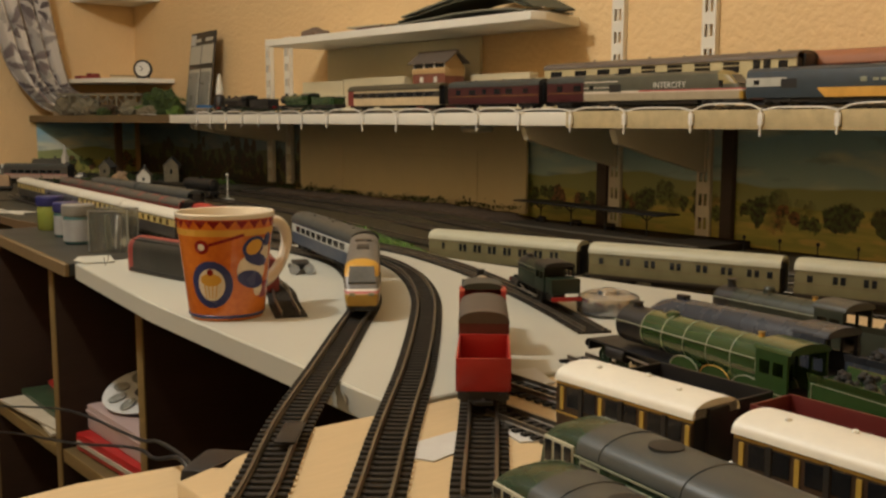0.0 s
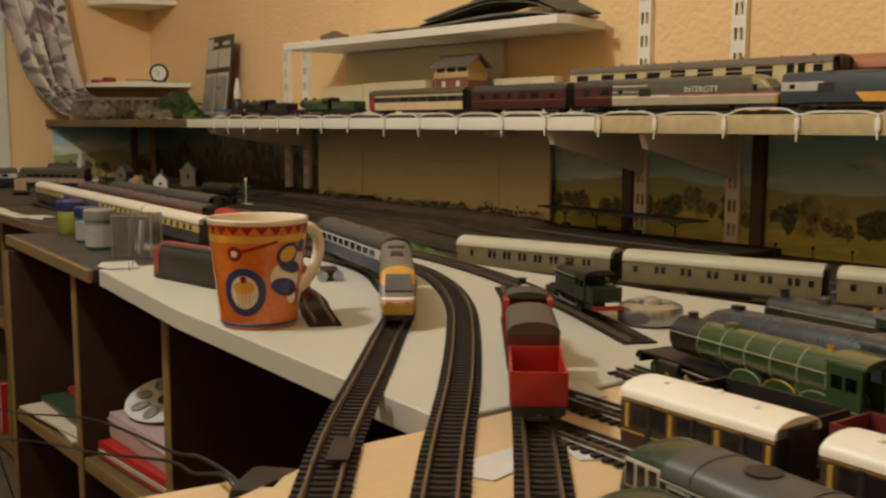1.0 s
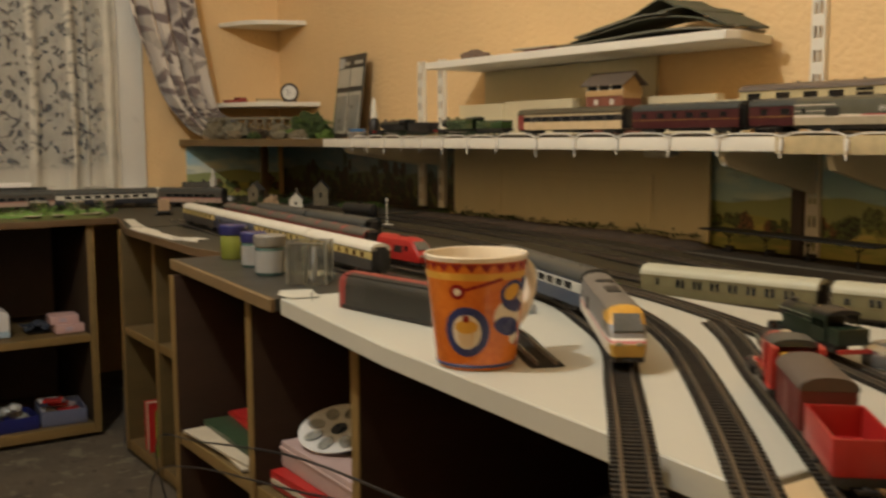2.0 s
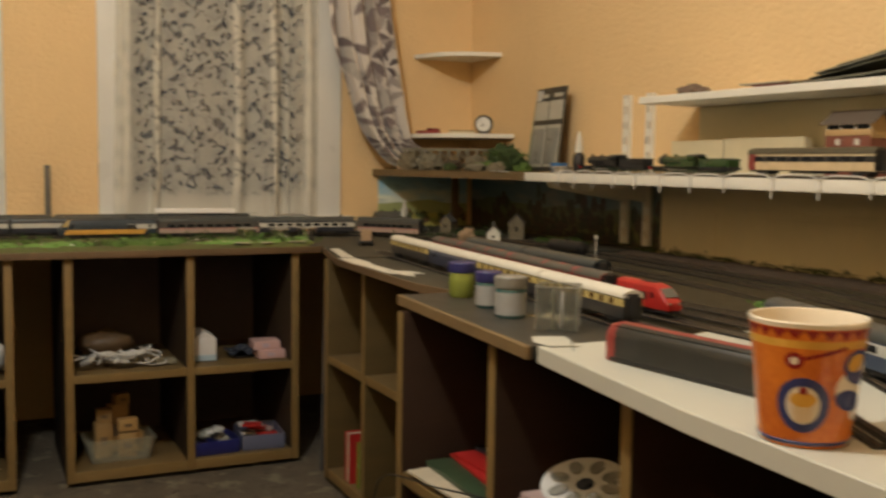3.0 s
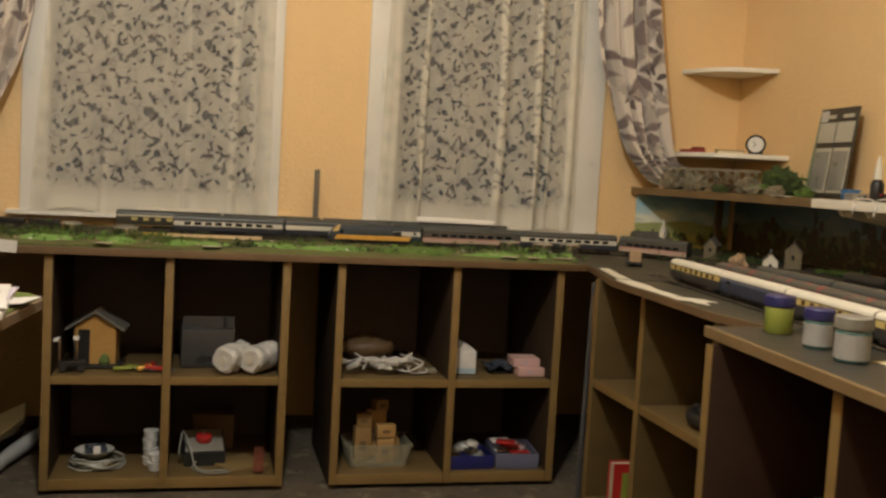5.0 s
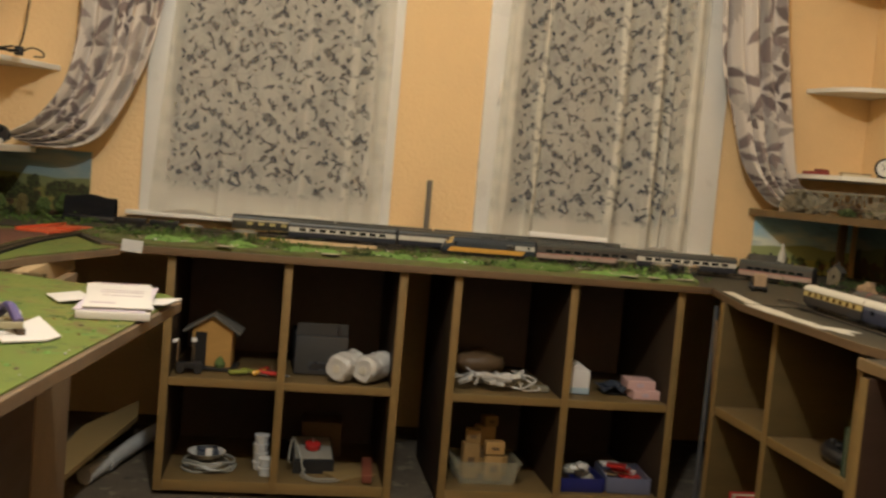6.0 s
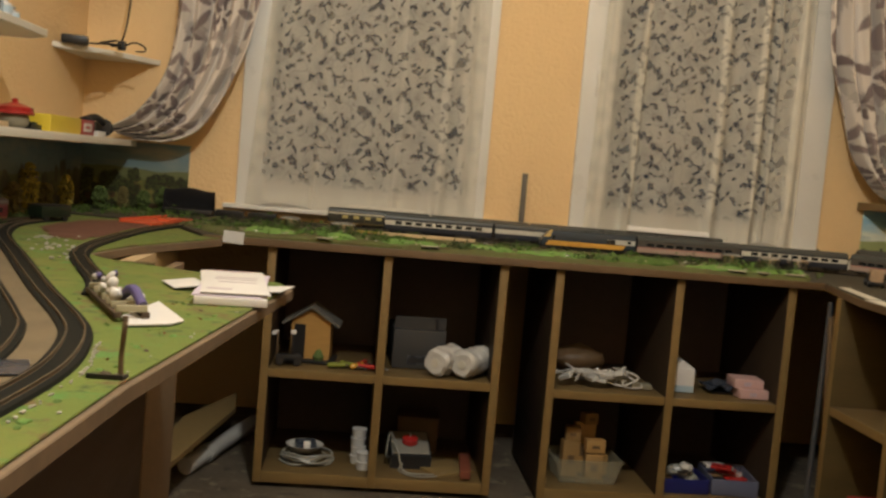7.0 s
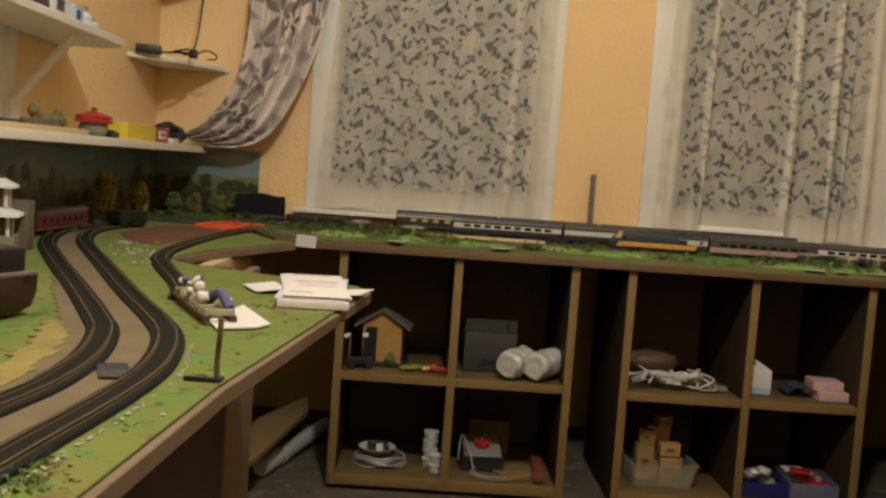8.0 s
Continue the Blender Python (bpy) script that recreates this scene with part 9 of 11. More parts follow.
# ---- window bench: trains and scenery ----
NB = 0.5522
NR = NB + 0.0055
track("straight track along the window bench", [(0.45, -0.145), (1.0, -0.145), (1.6, -0.145), (2.1, -0.145)], z=NB, n=4)
track("straight track along the window bench", [(0.40, -0.265), (1.0, -0.265), (1.6, -0.265), (2.05, -0.265), (2.25, -0.33), (2.36, -0.52), (2.41, -0.80), (2.42, -1.01)], z=NB, n=6)
track("front track along the window bench", [(0.45, -0.335), (1.0, -0.352), (1.6, -0.355), (1.95, -0.36), (2.11, -0.42), (2.20, -0.55), (2.22, -0.75), (2.22, -1.01)], z=NB, n=6)
P_PULL = livery("pullman_paint", (0.022, 0.022, 0.016), [(-1, 1, 0.0340, 0.1, 0, (0.50, 0.47, 0.36)), (-1, 1, 0.0100, 0.0115, 0, (0.3, 0.22, 0.08))], 0.4)
M_PANEY = surface("lit_yellow_pane", (0.42, 0.36, 0.14), 0.3, 0.2, 50)
pu = coach("dark green and cream dining coach by the window", 0.275, P_PULL, M_ROOFG, row_windows(0.275, 7, 0.015, 0.0085, 0.0275, 0.03), group="window bench trains", pane=M_PANEY, vents=4)
place(pu, 0.850, -0.145, NR, 0)
P_GREY = livery("dark_coach_paint", (0.030, 0.030, 0.030), [(-1, 1, 0.026, 0.033, 0, (0.10, 0.10, 0.09))], 0.45)
for x in (1.128, 1.405, 1.680):
    g = coach("dark grey coach in the rear train by the window", 0.268, P_GREY, M_ROOFG, row_windows(0.268, 8, 0.018, 0.007, 0.0295), group="window bench trains", vents=4)
    place(g, x, -0.145, NR, 0)
wr = thing("white_strip", "long white plastic strip laid on the coach roofs", "strip", at=(1.63, -0.145, NR + 0.0512), turn=0)
part("strip", B(-0.115, 0.115, -0.010, 0.010, 0, 0.013, bevel=0.001), surface("white_card_strip", (0.84, 0.83, 0.79), 0.5, 0.04, 30), wr)
wr.matrix_basis = pose(1.655, -0.160, NR + 0.0530, 0, 0.6, -1.5)
P_BGN = livery("blue_grey_bench_paint", (0.022, 0.026, 0.036), [(-1, 1, 0.0225, 0.0345, 0, (0.50, 0.49, 0.42))], 0.4)
for k, x in enumerate((1.006, 1.297, 1.590)):
    g = coach("blue and pale grey coach on the middle track", 0.282, P_BGN, M_ROOFG, [q for q in row_windows(0.282, 9, 0.017, 0.0075, 0.0290, 0.022) if not (k == 1 and q[0] < -0.01)], group="window bench trains", vents=3)
    place(g, x, -0.265, NR, 0)
P_HB = livery("blue_orange_power_paint", (0.022, 0.034, 0.046), [(-1, 1, 0.0, 0.0215, 0, (0.022, 0.034, 0.046)), (-0.085, 0.115, 0.008, 0.0215, 0.6, (0.58, 0.32, 0.06)), (-1, -0.075, 0.023, 0.0350, -0.8, (0.45, 0.45, 0.40)), (0.110, 1, 0.030, 0.1, 0.35, (0.40, 0.27, 0.06))])
hn = hst("blue power car with orange flash on the window bench", P_HB, yellow=False, L=0.245)
place(hn, 1.385, -0.357, NR, 180)
P_IB = livery("buff_intercity_coach_paint", (0.060, 0.055, 0.048), [(-1, 1, 0.0, 0.0205, 0, (0.36, 0.27, 0.22)), (-1, 1, 0.0205, 0.0225, 0, (0.42, 0.18, 0.15)), (-1, 1, 0.0105, 0.0, 0, (0.1, 0.1, 0.1))], 0.45)
ib = coach("buff and dark grey coach behind the blue power car", 0.272, P_IB, M_ROOFG, row_windows(0.272, 9, 0.018, 0.0075, 0.0290, 0.02), group="window bench trains", vents=2)
place(ib, 1.650, -0.359, NR, 0)
place(coach("blue and grey coach behind the buff one", 0.272, P_BGN, M_ROOFG, row_windows(0.272, 9, 0.018, 0.0075, 0.0290, 0.02), group="window bench trains", vents=2), 1.924, -0.379, NR, -6)
place(coach("grey coach at the bench corner", 0.20, P_IB, M_ROOFG, row_windows(0.20, 7, 0.018, 0.0075, 0.0290, 0.02), group="window bench trains", vents=2), 2.140, -0.478, NR, -52)

# ground cover along the front of the bench
M_STRIPG = surface("olive_and_brown_scenery", (0.075, 0.105, 0.022), 0.95, 0.5, 14, 0.001, 400, tint=(0.085, 0.055, 0.028))
lumpy("bench_scenery", "uneven green and brown scenery strip along the bench front", [(0.36, -0.46), (0.50, -0.705), (0.9, -0.708), (1.4, -0.708), (1.83, -0.708), (1.88, -0.60), (1.80, -0.47), (1.4, -0.41), (0.9, -0.405), (0.5, -0.40)], NB, 0.012, M_STRIPG, 0.012, 7)
for k, (x, y, a, b) in enumerate(((0.60, -0.61, 0.07, 0.06), (0.76, -0.63, 0.05, 0.045), (0.93, -0.64, 0.09, 0.05), (1.10, -0.62, 0.07, 0.06), (1.25, -0.64, 0.10, 0.05), (1.66, -0.66, 0.13, 0.035), (1.80, -0.61, 0.07, 0.05))):
    lumpy("scatter_patch", "bright green scatter patch on the bench front", [(x + a * math.cos(i * 0.785), y + b * math.sin(i * 0.785) * 0.9) for i in range(8)], NB + 0.004, 0.017, M_LIME, 0.010, 40 + k)
rnd = random.Random(3)
tufts("bench_scrub", "green and olive foam scrub round the tins", lambda r: (r.uniform(0.40, 0.95), r.uniform(-0.56, -0.39)), NB + 0.010, 90, 0.012, M_FOAM, 81, 1.1)
tufts("bench_scrub", "bright green foam scrub round the tins", lambda r: (r.choice((r.gauss(0.72, 0.05), r.gauss(1.70, 0.06), r.gauss(1.42, 0.07))), r.uniform(-0.66, -0.56)), NB + 0.012, 70, 0.011, M_LIME, 82, 0.9)
tufts("bench_tufts", "rough green and olive foam tufts along the bench", lambda r: (r.uniform(0.42, 1.86), r.uniform(-0.69, -0.42)), NB + 0.010, 150, 0.011, M_FOAM, 15)
tufts("bench_tufts_dark", "dark green foam tufts among the tracks", lambda r: (r.uniform(0.3, 2.0), r.choice((r.uniform(-0.215, -0.19), r.uniform(-0.40, -0.30), r.uniform(-0.6, -0.42)))), NB + 0.003, 110, 0.007, M_FOAMD, 16)
lumpy("scatter_mound", "olive green foam mounds along the bench front", [(1.34, -0.69), (1.52, -0.695), (1.56, -0.60), (1.44, -0.55), (1.33, -0.60)], NB + 0.004, 0.019, M_FOAM, 0.010, 77)
tufts("bench_grit", "pale stones and scraps along the bench front", lambda r: (r.uniform(0.5, 1.84), r.uniform(-0.70, -0.60)), NB + 0.014, 60, 0.006, M_PAPER, 18, 0.3)
M_SCRAP = surface("clean_white_scrap", (0.72, 0.71, 0.66), 0.6, 0.08, 40)
tufts("bench_flecks", "small bright white flecks among the bench scenery", lambda r: (r.uniform(0.45, 1.86), r.uniform(-0.705, -0.45)), NB + 0.014, 26, 0.0055, M_SCRAP, 19, 0.3)
for k, (x, y, sx, tall, mt) in enumerate(((0.50, -0.54, 0.028, 2.0, M_FOAMD), (0.585, -0.50, 0.022, 2.4, M_FOAM), (0.70, -0.56, 0.030, 1.6, M_FOAMD), (0.86, -0.62, 0.026, 1.6, M_FOAM), (1.02, -0.66, 0.030, 1.2, M_FOAMD), (1.16, -0.58, 0.024, 1.6, M_FOAM), (1.33, -0.66, 0.034, 1.3, M_FOAMD), (1.50, -0.62, 0.024, 1.7, M_FOAM), (1.60, -0.57, 0.022, 2.0, M_FOAMD), (1.76, -0.64, 0.030, 1.4, M_FOAMD))):
    tufts("bench_bush", "rough %s foam bush on the bench front" % ("dark green" if mt is M_FOAMD else "olive green"), lambda r, x=x, y=y, sx=sx: (r.gauss(x, sx), r.gauss(y, 0.014)), NB + 0.010, 26, 0.0105, mt, 300 + k, tall)
for k, (x, y, t, s) in enumerate(((0.96, -0.695, 12, 1), (1.66, -0.69, -8, 1), (1.72, -0.69, 20, 0.7), (0.73, -0.695, -15, 0.8), (1.80, -0.68, 5, 1.1))):
    p = thing("paper_scrap", "pale paper scrap at the bench edge", "paper", "paper scraps", (x, y, NB + 0.0105), t)
    part("sheet", slab(bmesh.new(), [(-0.022 * s, -0.012), (0.018 * s, -0.015), (0.024 * s, 0.006), (0.0, 0.012), (-0.018 * s, 0.008)], 0, 0.001), M_PAPER, p)
tg = thing("paper_tag", "white paper tag stuck on the bench edge", "paper", at=(0.535, -0.7205, 0.538), turn=0)
part("sheet", box(bmesh.new(), -0.022, 0.022, -0.0016, -0.0002, 0, 0.026, m=Matrix.Rotation(0.06, 4, "Y")), M_JARL, tg)
M_FOIL = surface("bright_foil", (0.66, 0.67, 0.66), 0.16, 0.08, 30, metal=1.0)
for k, (x, y, r) in enumerate(((0.632, -0.44, 0.026), (0.762, -0.50, 0.030), (1.720, -0.49, 0.027), (1.80, -0.53, 0.026), (1.885, -0.50, 0.028))):
    t = thing("tealight_tin", "small shiny metal tin on the window bench", "tin", "small tins", (x, y, NB + 0.011))
    part("tin", lathe(bmesh.new(), [(r * 0.86, 0), (r * 0.95, 0.002), (r * 0.95, 0.013), (r, 0.014), (r, 0.021), (r * 0.94, 0.0225), (r * 0.6, 0.0255), (r * 0.1, 0.0265)], 32), M_FOIL, t)
pl = thing("wood_strip_loose", "loose pale wooden strip on the bench", "wood strip", at=(0.965, -0.475, NB + 0.0125), turn=1.5)
part("strip", B(-0.118, 0.118, -0.007, 0.007, 0, 0.007, bevel=0.0008), M_PINE, pl)
yp = thing("yellow_strip", "yellow plastic strip by the power car", "strip", at=(0.84, -0.40, NB + 0.009), turn=-4)
part("strip", B(-0.045, 0.045, -0.006, 0.006, 0, 0.006, bevel=0.0008), M_YELP, yp)
ru = thing("steel_rule", "steel rule standing upright against the wall", "ruler", at=(1.262, -0.0225, NB), turn=0)
part("rule", B(-0.008, 0.008, -0.001, 0.001, 0, 0.192), surface("dull_steel", (0.20, 0.19, 0.17), 0.4, 0.2, 60, metal=0.7), ru)
for k in range(19):
    part("graduation", B(-0.008, -0.001 if k % 5 else 0.004, -0.0014, -0.001, 0.006 + k * 0.0098, 0.0072 + k * 0.0098), M_BLACK, ru)
cottage("small dark model house beside the tracks", 2.03, -0.235, 20, 0.038, 0.030, 0.018, M_SANDST, M_THATCH, NB)
cottage("small model house by the corner", 2.12, -0.20, -15, 0.040, 0.028, 0.016, M_SANDST, M_THATCH, NB)
wg = thing("model_engine_shed", "beige model crane truck at the bench corner", "model vehicle", at=(1.985, -0.69, NB), turn=70)
part("chassis", B(-0.045, 0.045, -0.014, 0.014, 0.006, 0.012, bevel=0.001), M_UNDER, wg)
part("cab", B(-0.040, -0.012, -0.014, 0.014, 0.012, 0.040, bevel=0.002), M_SANDST, wg)
part("load", B(-0.008, 0.042, -0.013, 0.013, 0.012, 0.030, bevel=0.002), M_BLACK, wg)
for x in (-0.03, 0.03):
    for s in (-1, 1):
        part("wheel", lathe(bmesh.new(), [(0.007, -0.003), (0.0075, 0), (0.007, 0.003)], 14, Matrix.Translation((x, s * 0.0145, 0.0072)) @ Matrix.Rotation(math.pi / 2, 4, "X")), M_UNDER, wg)
gs = thing("glasses_case", "open black spectacle case at the window", "case", at=(0.325, -0.085, NB), turn=-4)


def shellcase(bm, z0, z1, w, d):
    rings = []
    for t in range(9):
        a = math.pi * t / 8
        rings.append([(x, d * math.cos(a) * (1 - 0.12 * (abs(x) / w) ** 4), z0 + (z1 - z0) * math.sin(a) ** 0.7 * (0.94 + 0.06 * math.cos(4 * x / w))) for x in [w * (k / 6 - 1) for k in range(13)]])
    vs = [[bm.verts.new(p) for p in r] for r in rings]
    for a, b in zip(vs, vs[1:]):
        for k in range(12):
            bm.faces.new((a[k], a[k + 1], b[k + 1], b[k]))
    bmesh.ops.solidify(bm, geom=bm.faces[:], thickness=0.003)
    return bm


part("lid", shellcase(bmesh.new(), 0.012, 0.074, 0.068, 0.020), surface("black_felt", (0.010, 0.010, 0.013), 0.95, 0.2, 50), gs, smooth=True)
part("base", B(-0.069, 0.069, -0.024, 0.022, 0, 0.016, bevel=0.005), M_BLACK, gs)
wh = thing("window_catch", "white casement catch on the window frame", "window catch", at=(1.452, -0.0135, 0.985))
part("plate", B(-0.008, 0.008, -0.004, 0, 0, 0.085, bevel=0.001), M_FRAME, wh)
part("lever", B(-0.005, 0.005, -0.014, -0.004, 0.015, 0.07, bevel=0.002), M_SHELF, wh)

ws = thing("white_strip", "long cream plastic strip along the dining coach roof", "strip", at=(0.87, -0.145, NR + 0.0512), turn=0)
part("strip", B(-0.105, 0.105, -0.009, 0.009, 0, 0.008, bevel=0.001), M_RENDER, ws)
for x in (0.462, 0.545):
    fw = open_wagon("low black open wagon by the window", M_BLACK, 0.072, 0.012, "low black wagons")
    place(fw, x, -0.265, NR, 0)

# ---- west layout board ----
WB = 0.5487
M_RAILD = surface("dull_brown_rail", (0.105, 0.078, 0.046), 0.5, 0.35, 60, metal=0.3)
M_BED = surface("black_roadbed", (0.012, 0.012, 0.009), 0.85, 0.35, 60, 0.0004, 500, spec=0.15)
M_STONE = surface("white_stone_chips", (0.36, 0.345, 0.29), 0.85, 0.2, 80, 0.0006, 400)
M_REDC = surface("orange_red_plastic", (0.62, 0.10, 0.035), 0.4, 0.15, 40)
M_ROAD = surface("red_brown_earth", (0.13, 0.050, 0.028), 0.95, 0.4, 40, 0.0008, 500)
M_DRY = surface("straw_scatter", (0.24, 0.19, 0.055), 0.95, 0.4, 30, 0.0008, 500)
M_LILAC = surface("purple_plastic", (0.085, 0.070, 0.20), 0.45, 0.15, 50)
M_PRINT = surface("white_paper", (0.62, 0.60, 0.57), 0.6, 0.04, 20)
M_LILACP = surface("lilac_paper", (0.56, 0.50, 0.58), 0.6, 0.06, 20)
M_INK = surface("pale_ink", (0.42, 0.34, 0.40), 0.6, 0.2, 60)
M_YTREE = surface("yellow_green_foliage", (0.36, 0.30, 0.055), 0.95, 0.45, 90, 0.001, 300)
M_BTREE = surface("brown_green_foliage", (0.15, 0.125, 0.045), 0.95, 0.45, 90, 0.001, 300)
M_GTREE = surface("mid_green_foliage", (0.080, 0.125, 0.032), 0.95, 0.45, 90, 0.001, 300)
M_BARK = surface("brown_bark", (0.07, 0.045, 0.025), 0.9, 0.3, 80)
M_RUSTW = surface("dark_brown_wire", (0.10, 0.065, 0.03), 0.6, 0.3, 60)


def board_track(label, pts):
    t = track(label, pts, z=WB + 0.0010, n=8, w=0.0130, rail=M_RAILD)
    part("roadbed", strip(bmesh.new(), smooth_path([(x, y, WB) for x, y in pts], 8), [(-0.0160, 0), (0.0160, 0), (0.0150, 0.0034), (-0.0150, 0.0034)]), M_BED, t)
    return t


T_OUT = [(0.40, -3.35), (0.47, -3.0), (0.53, -2.70), (0.562, -2.45), (0.574, -2.30), (0.582, -2.19), (0.582, -2.085), (0.562, -1.965), (0.529, -1.870), (0.435, -1.665), (0.300, -1.355), (0.180, -1.077), (0.122, -0.88), (0.112, -0.74), (0.135, -0.60)]
T_IN = [(0.34, -3.0), (0.43, -2.70), (0.49, -2.45), (0.517, -2.25), (0.526, -2.155), (0.519, -2.05), (0.494, -1.94), (0.464, -1.865), (0.376, -1.670), (0.230, -1.357), (0.140, -1.150), (0.082, -0.960), (0.068, -0.83), (0.078, -0.70), (0.110, -0.60)]
board_track("outer black-sleepered track curving over the green board", T_OUT)
board_track("inner black-sleepered track curving over the green board", T_IN)
board_track("short siding curving past the gap in the board", [(0.506, -1.69), (0.478, -1.575), (0.406, -1.385), (0.362, -1.245), (0.342, -1.066), (0.347, -0.73), (0.396, -0.39)])

# sand between and inside the tracks
lumpy("sand_between_tracks", "buff sand strip between the two tracks", [(x - 0.004, y) for x, y in T_OUT[2:14]] + [(x + 0.004, y) for x, y in T_IN[2:14][::-1]], WB, 0.0009, M_BANK, 0.0055, 5)
lumpy("sand_inside_curve", "buff sand patch inside the inner curve", [(0.44, -2.62), (0.475, -2.30), (0.484, -2.112), (0.467, -2.015), (0.427, -1.879), (0.354, -1.704), (0.262, -1.449), (0.225, -1.36), (0.372, -1.670), (0.458, -1.865), (0.488, -1.94), (0.513, -2.05), (0.520, -2.155), (0.511, -2.25), (0.48, -2.45)], WB, 0.0009, M_BANK, 0.007, 6)
lumpy("straw_patch", "straw-yellow scatter inside the curve", [(0.455, -2.34), (0.465, -2.14), (0.452, -2.02), (0.418, -1.89), (0.435, -1.885), (0.475, -1.965), (0.497, -2.06), (0.500, -2.18), (0.488, -2.34)], WB + 0.0008, 0.0025, M_DRY, 0.008, 7)
lumpy("brown_earth_west", "red-brown earth yard between the sidings", [(0.15, -0.80), (0.235, -1.0), (0.30, -1.03), (0.318, -0.90), (0.315, -0.70), (0.36, -0.42), (0.27, -0.42), (0.17, -0.56)], WB, 0.004, M_ROAD, 0.010, 8)

# white stone chips along the outer track
rnd = random.Random(21)
sc = thing("stone_edging", "row of white stone chips beside the outer track", "stone chips", at=(0, 0, 0), kind="stuff")
bm = bmesh.new()
for q, a in along(smooth_path([(x + 0.0235, y - 0.002, WB) for x, y in T_OUT[2:8]], 10), 0.0034):
    if rnd.random() < 0.55:
        s = rnd.uniform(0.0009, 0.0018)
        bmesh.ops.create_icosphere(bm, subdivisions=1, radius=s, matrix=Matrix.Translation(q + Vector((rnd.uniform(-0.002, 0.002), 0, s * 0.5))) @ Matrix.Rotation(rnd.uniform(0, 3), 4, "Z") @ Matrix.Diagonal((1.2, 0.9, 0.7, 1)))
for k in range(60):
    c = rnd.choice(((0.285, -1.15), (0.25, -1.02), (0.37, -1.31), (0.31, -1.20)))
    s = rnd.uniform(0.0015, 0.004)
    bmesh.ops.create_icosphere(bm, subdivisions=1, radius=s, matrix=Matrix.Translation((c[0] + rnd.gauss(0, 0.016), c[1] + rnd.gauss(0, 0.025), WB + s * 0.4)) @ Matrix.Diagonal((1.3, 0.9, 0.6, 1)))
for k in range(16):
    y = rnd.uniform(-2.7, -1.50)
    x = 0.718 + (y + 1.475) * 0.117 if y > -2.118 else 0.642 + (y + 2.118) * 0.058
    s = rnd.uniform(0.0010, 0.0022)
    bmesh.ops.create_icosphere(bm, subdivisions=1, radius=s, matrix=Matrix.Translation((x - 0.008 - abs(rnd.gauss(0, 0.003)), y, WB + s * 0.3)) @ Matrix.Diagonal((1, 1.6, 0.6, 1)))
part("chips", bm, M_STONE, sc)


def clear_of_track(r, f):
    while True:
        x, y = f(r)
        if all(math.hypot(x - a, y - b) > 0.030 for a, b in TRACK_PTS):
            return x, y


TRACK_PTS = [(p.x, p.y) for tr in (T_OUT, T_IN) for p in smooth_path([(x, y, 0) for x, y in tr], 6)]
edge_x = lambda y: 0.705 + (y + 1.475) * 0.117 if y > -2.118 else 0.63 + (y + 2.118) * 0.058
M_RUST = surface("rust_red_scatter", (0.16, 0.055, 0.022), 0.95, 0.4, 60)
tufts("verge_tufts", "green foam tufts on the verge by the board edge", lambda r: clear_of_track(r, lambda r: (lambda y: (r.uniform(edge_x(y) - 0.10, edge_x(y) - 0.012), y))(r.uniform(-2.75, -1.48))), WB - 0.001, 14, 0.0046, M_LIME, 31, 0.35)
tufts("verge_tufts_dark", "dark green foam tufts on the grass", lambda r: clear_of_track(r, lambda r: (r.uniform(0.36, 0.62), r.uniform(-2.5, -1.45))), WB - 0.001, 40, 0.0050, M_FOAM, 32, 0.3)
tufts("rust_tufts", "rust-red scatter flecks on the grass", lambda r: clear_of_track(r, lambda r: (lambda y: (r.uniform(edge_x(y) - 0.10, edge_x(y) - 0.012), y))(r.uniform(-2.75, -1.48))), WB, 10, 0.0040, M_RUST, 33, 0.35)


def clumps(name, label, material, n, seed):
    """Soft flattened foam clumps on the verge between the outer track and the board edge."""
    r = random.Random(seed)
    bm = bmesh.new()
    for _ in range(n):
        x, y = clear_of_track(r, lambda r: (lambda y: (edge_x(y) - 0.008 - abs(r.gauss(0, 0.030)), y))(r.uniform(-2.6, -1.50)))
        s = r.uniform(0.0016, 0.0042)
        g = bmesh.ops.create_icosphere(bm, subdivisions=2, radius=1)
        for v in g["verts"]:
            f = 1 + 0.45 * noise.noise(v.co * 1.9 + Vector((x * 90, y * 90, 0))) + 0.2 * noise.noise(v.co * 6 + Vector((y * 70, 0, 0)))
            v.co = Vector((x + v.co.x * s * f, y + v.co.y * s * 1.5 * f, WB + v.co.z * s * 0.42 * f))
    ob = mk(name, material, bm)
    tagged(ob, label=label, kind="stuff", category="scenery")


M_VERGE = surface("fresh_green_foam", (0.105, 0.20, 0.038), 0.95, 0.4, 60)
clumps("verge_clumps", "soft bright green foam clumps on the verge", M_VERGE, 16, 71)
clumps("verge_clumps", "soft mid green foam clumps on the verge", M_FOAM, 22, 72)
clumps("verge_clumps", "soft brown foam clumps on the verge", M_EARTH, 14, 73)
tufts("hedge_west", "green foam hedge along the foot of the backdrop", lambda r: (r.uniform(0.02, 0.06) + 0.03 * max(0, math.sin(r.random() * 6)), r.uniform(-1.9, -0.05)), WB, 260, 0.012, M_GTREE, 34)
tufts("hedge_corner", "low green foam bushes in the corner", lambda r: (r.uniform(0.06, 0.36), r.uniform(-0.36, -0.03)), WB + 0.003, 150, 0.012, M_FOAM, 35)
tufts("bush_edge", "rounded green foam bush by the board edge", lambda r: (0.592 + r.gauss(0, 0.010), -2.375 + r.gauss(0, 0.022)), WB, 30, 0.006, M_FOAM, 36, 0.6)


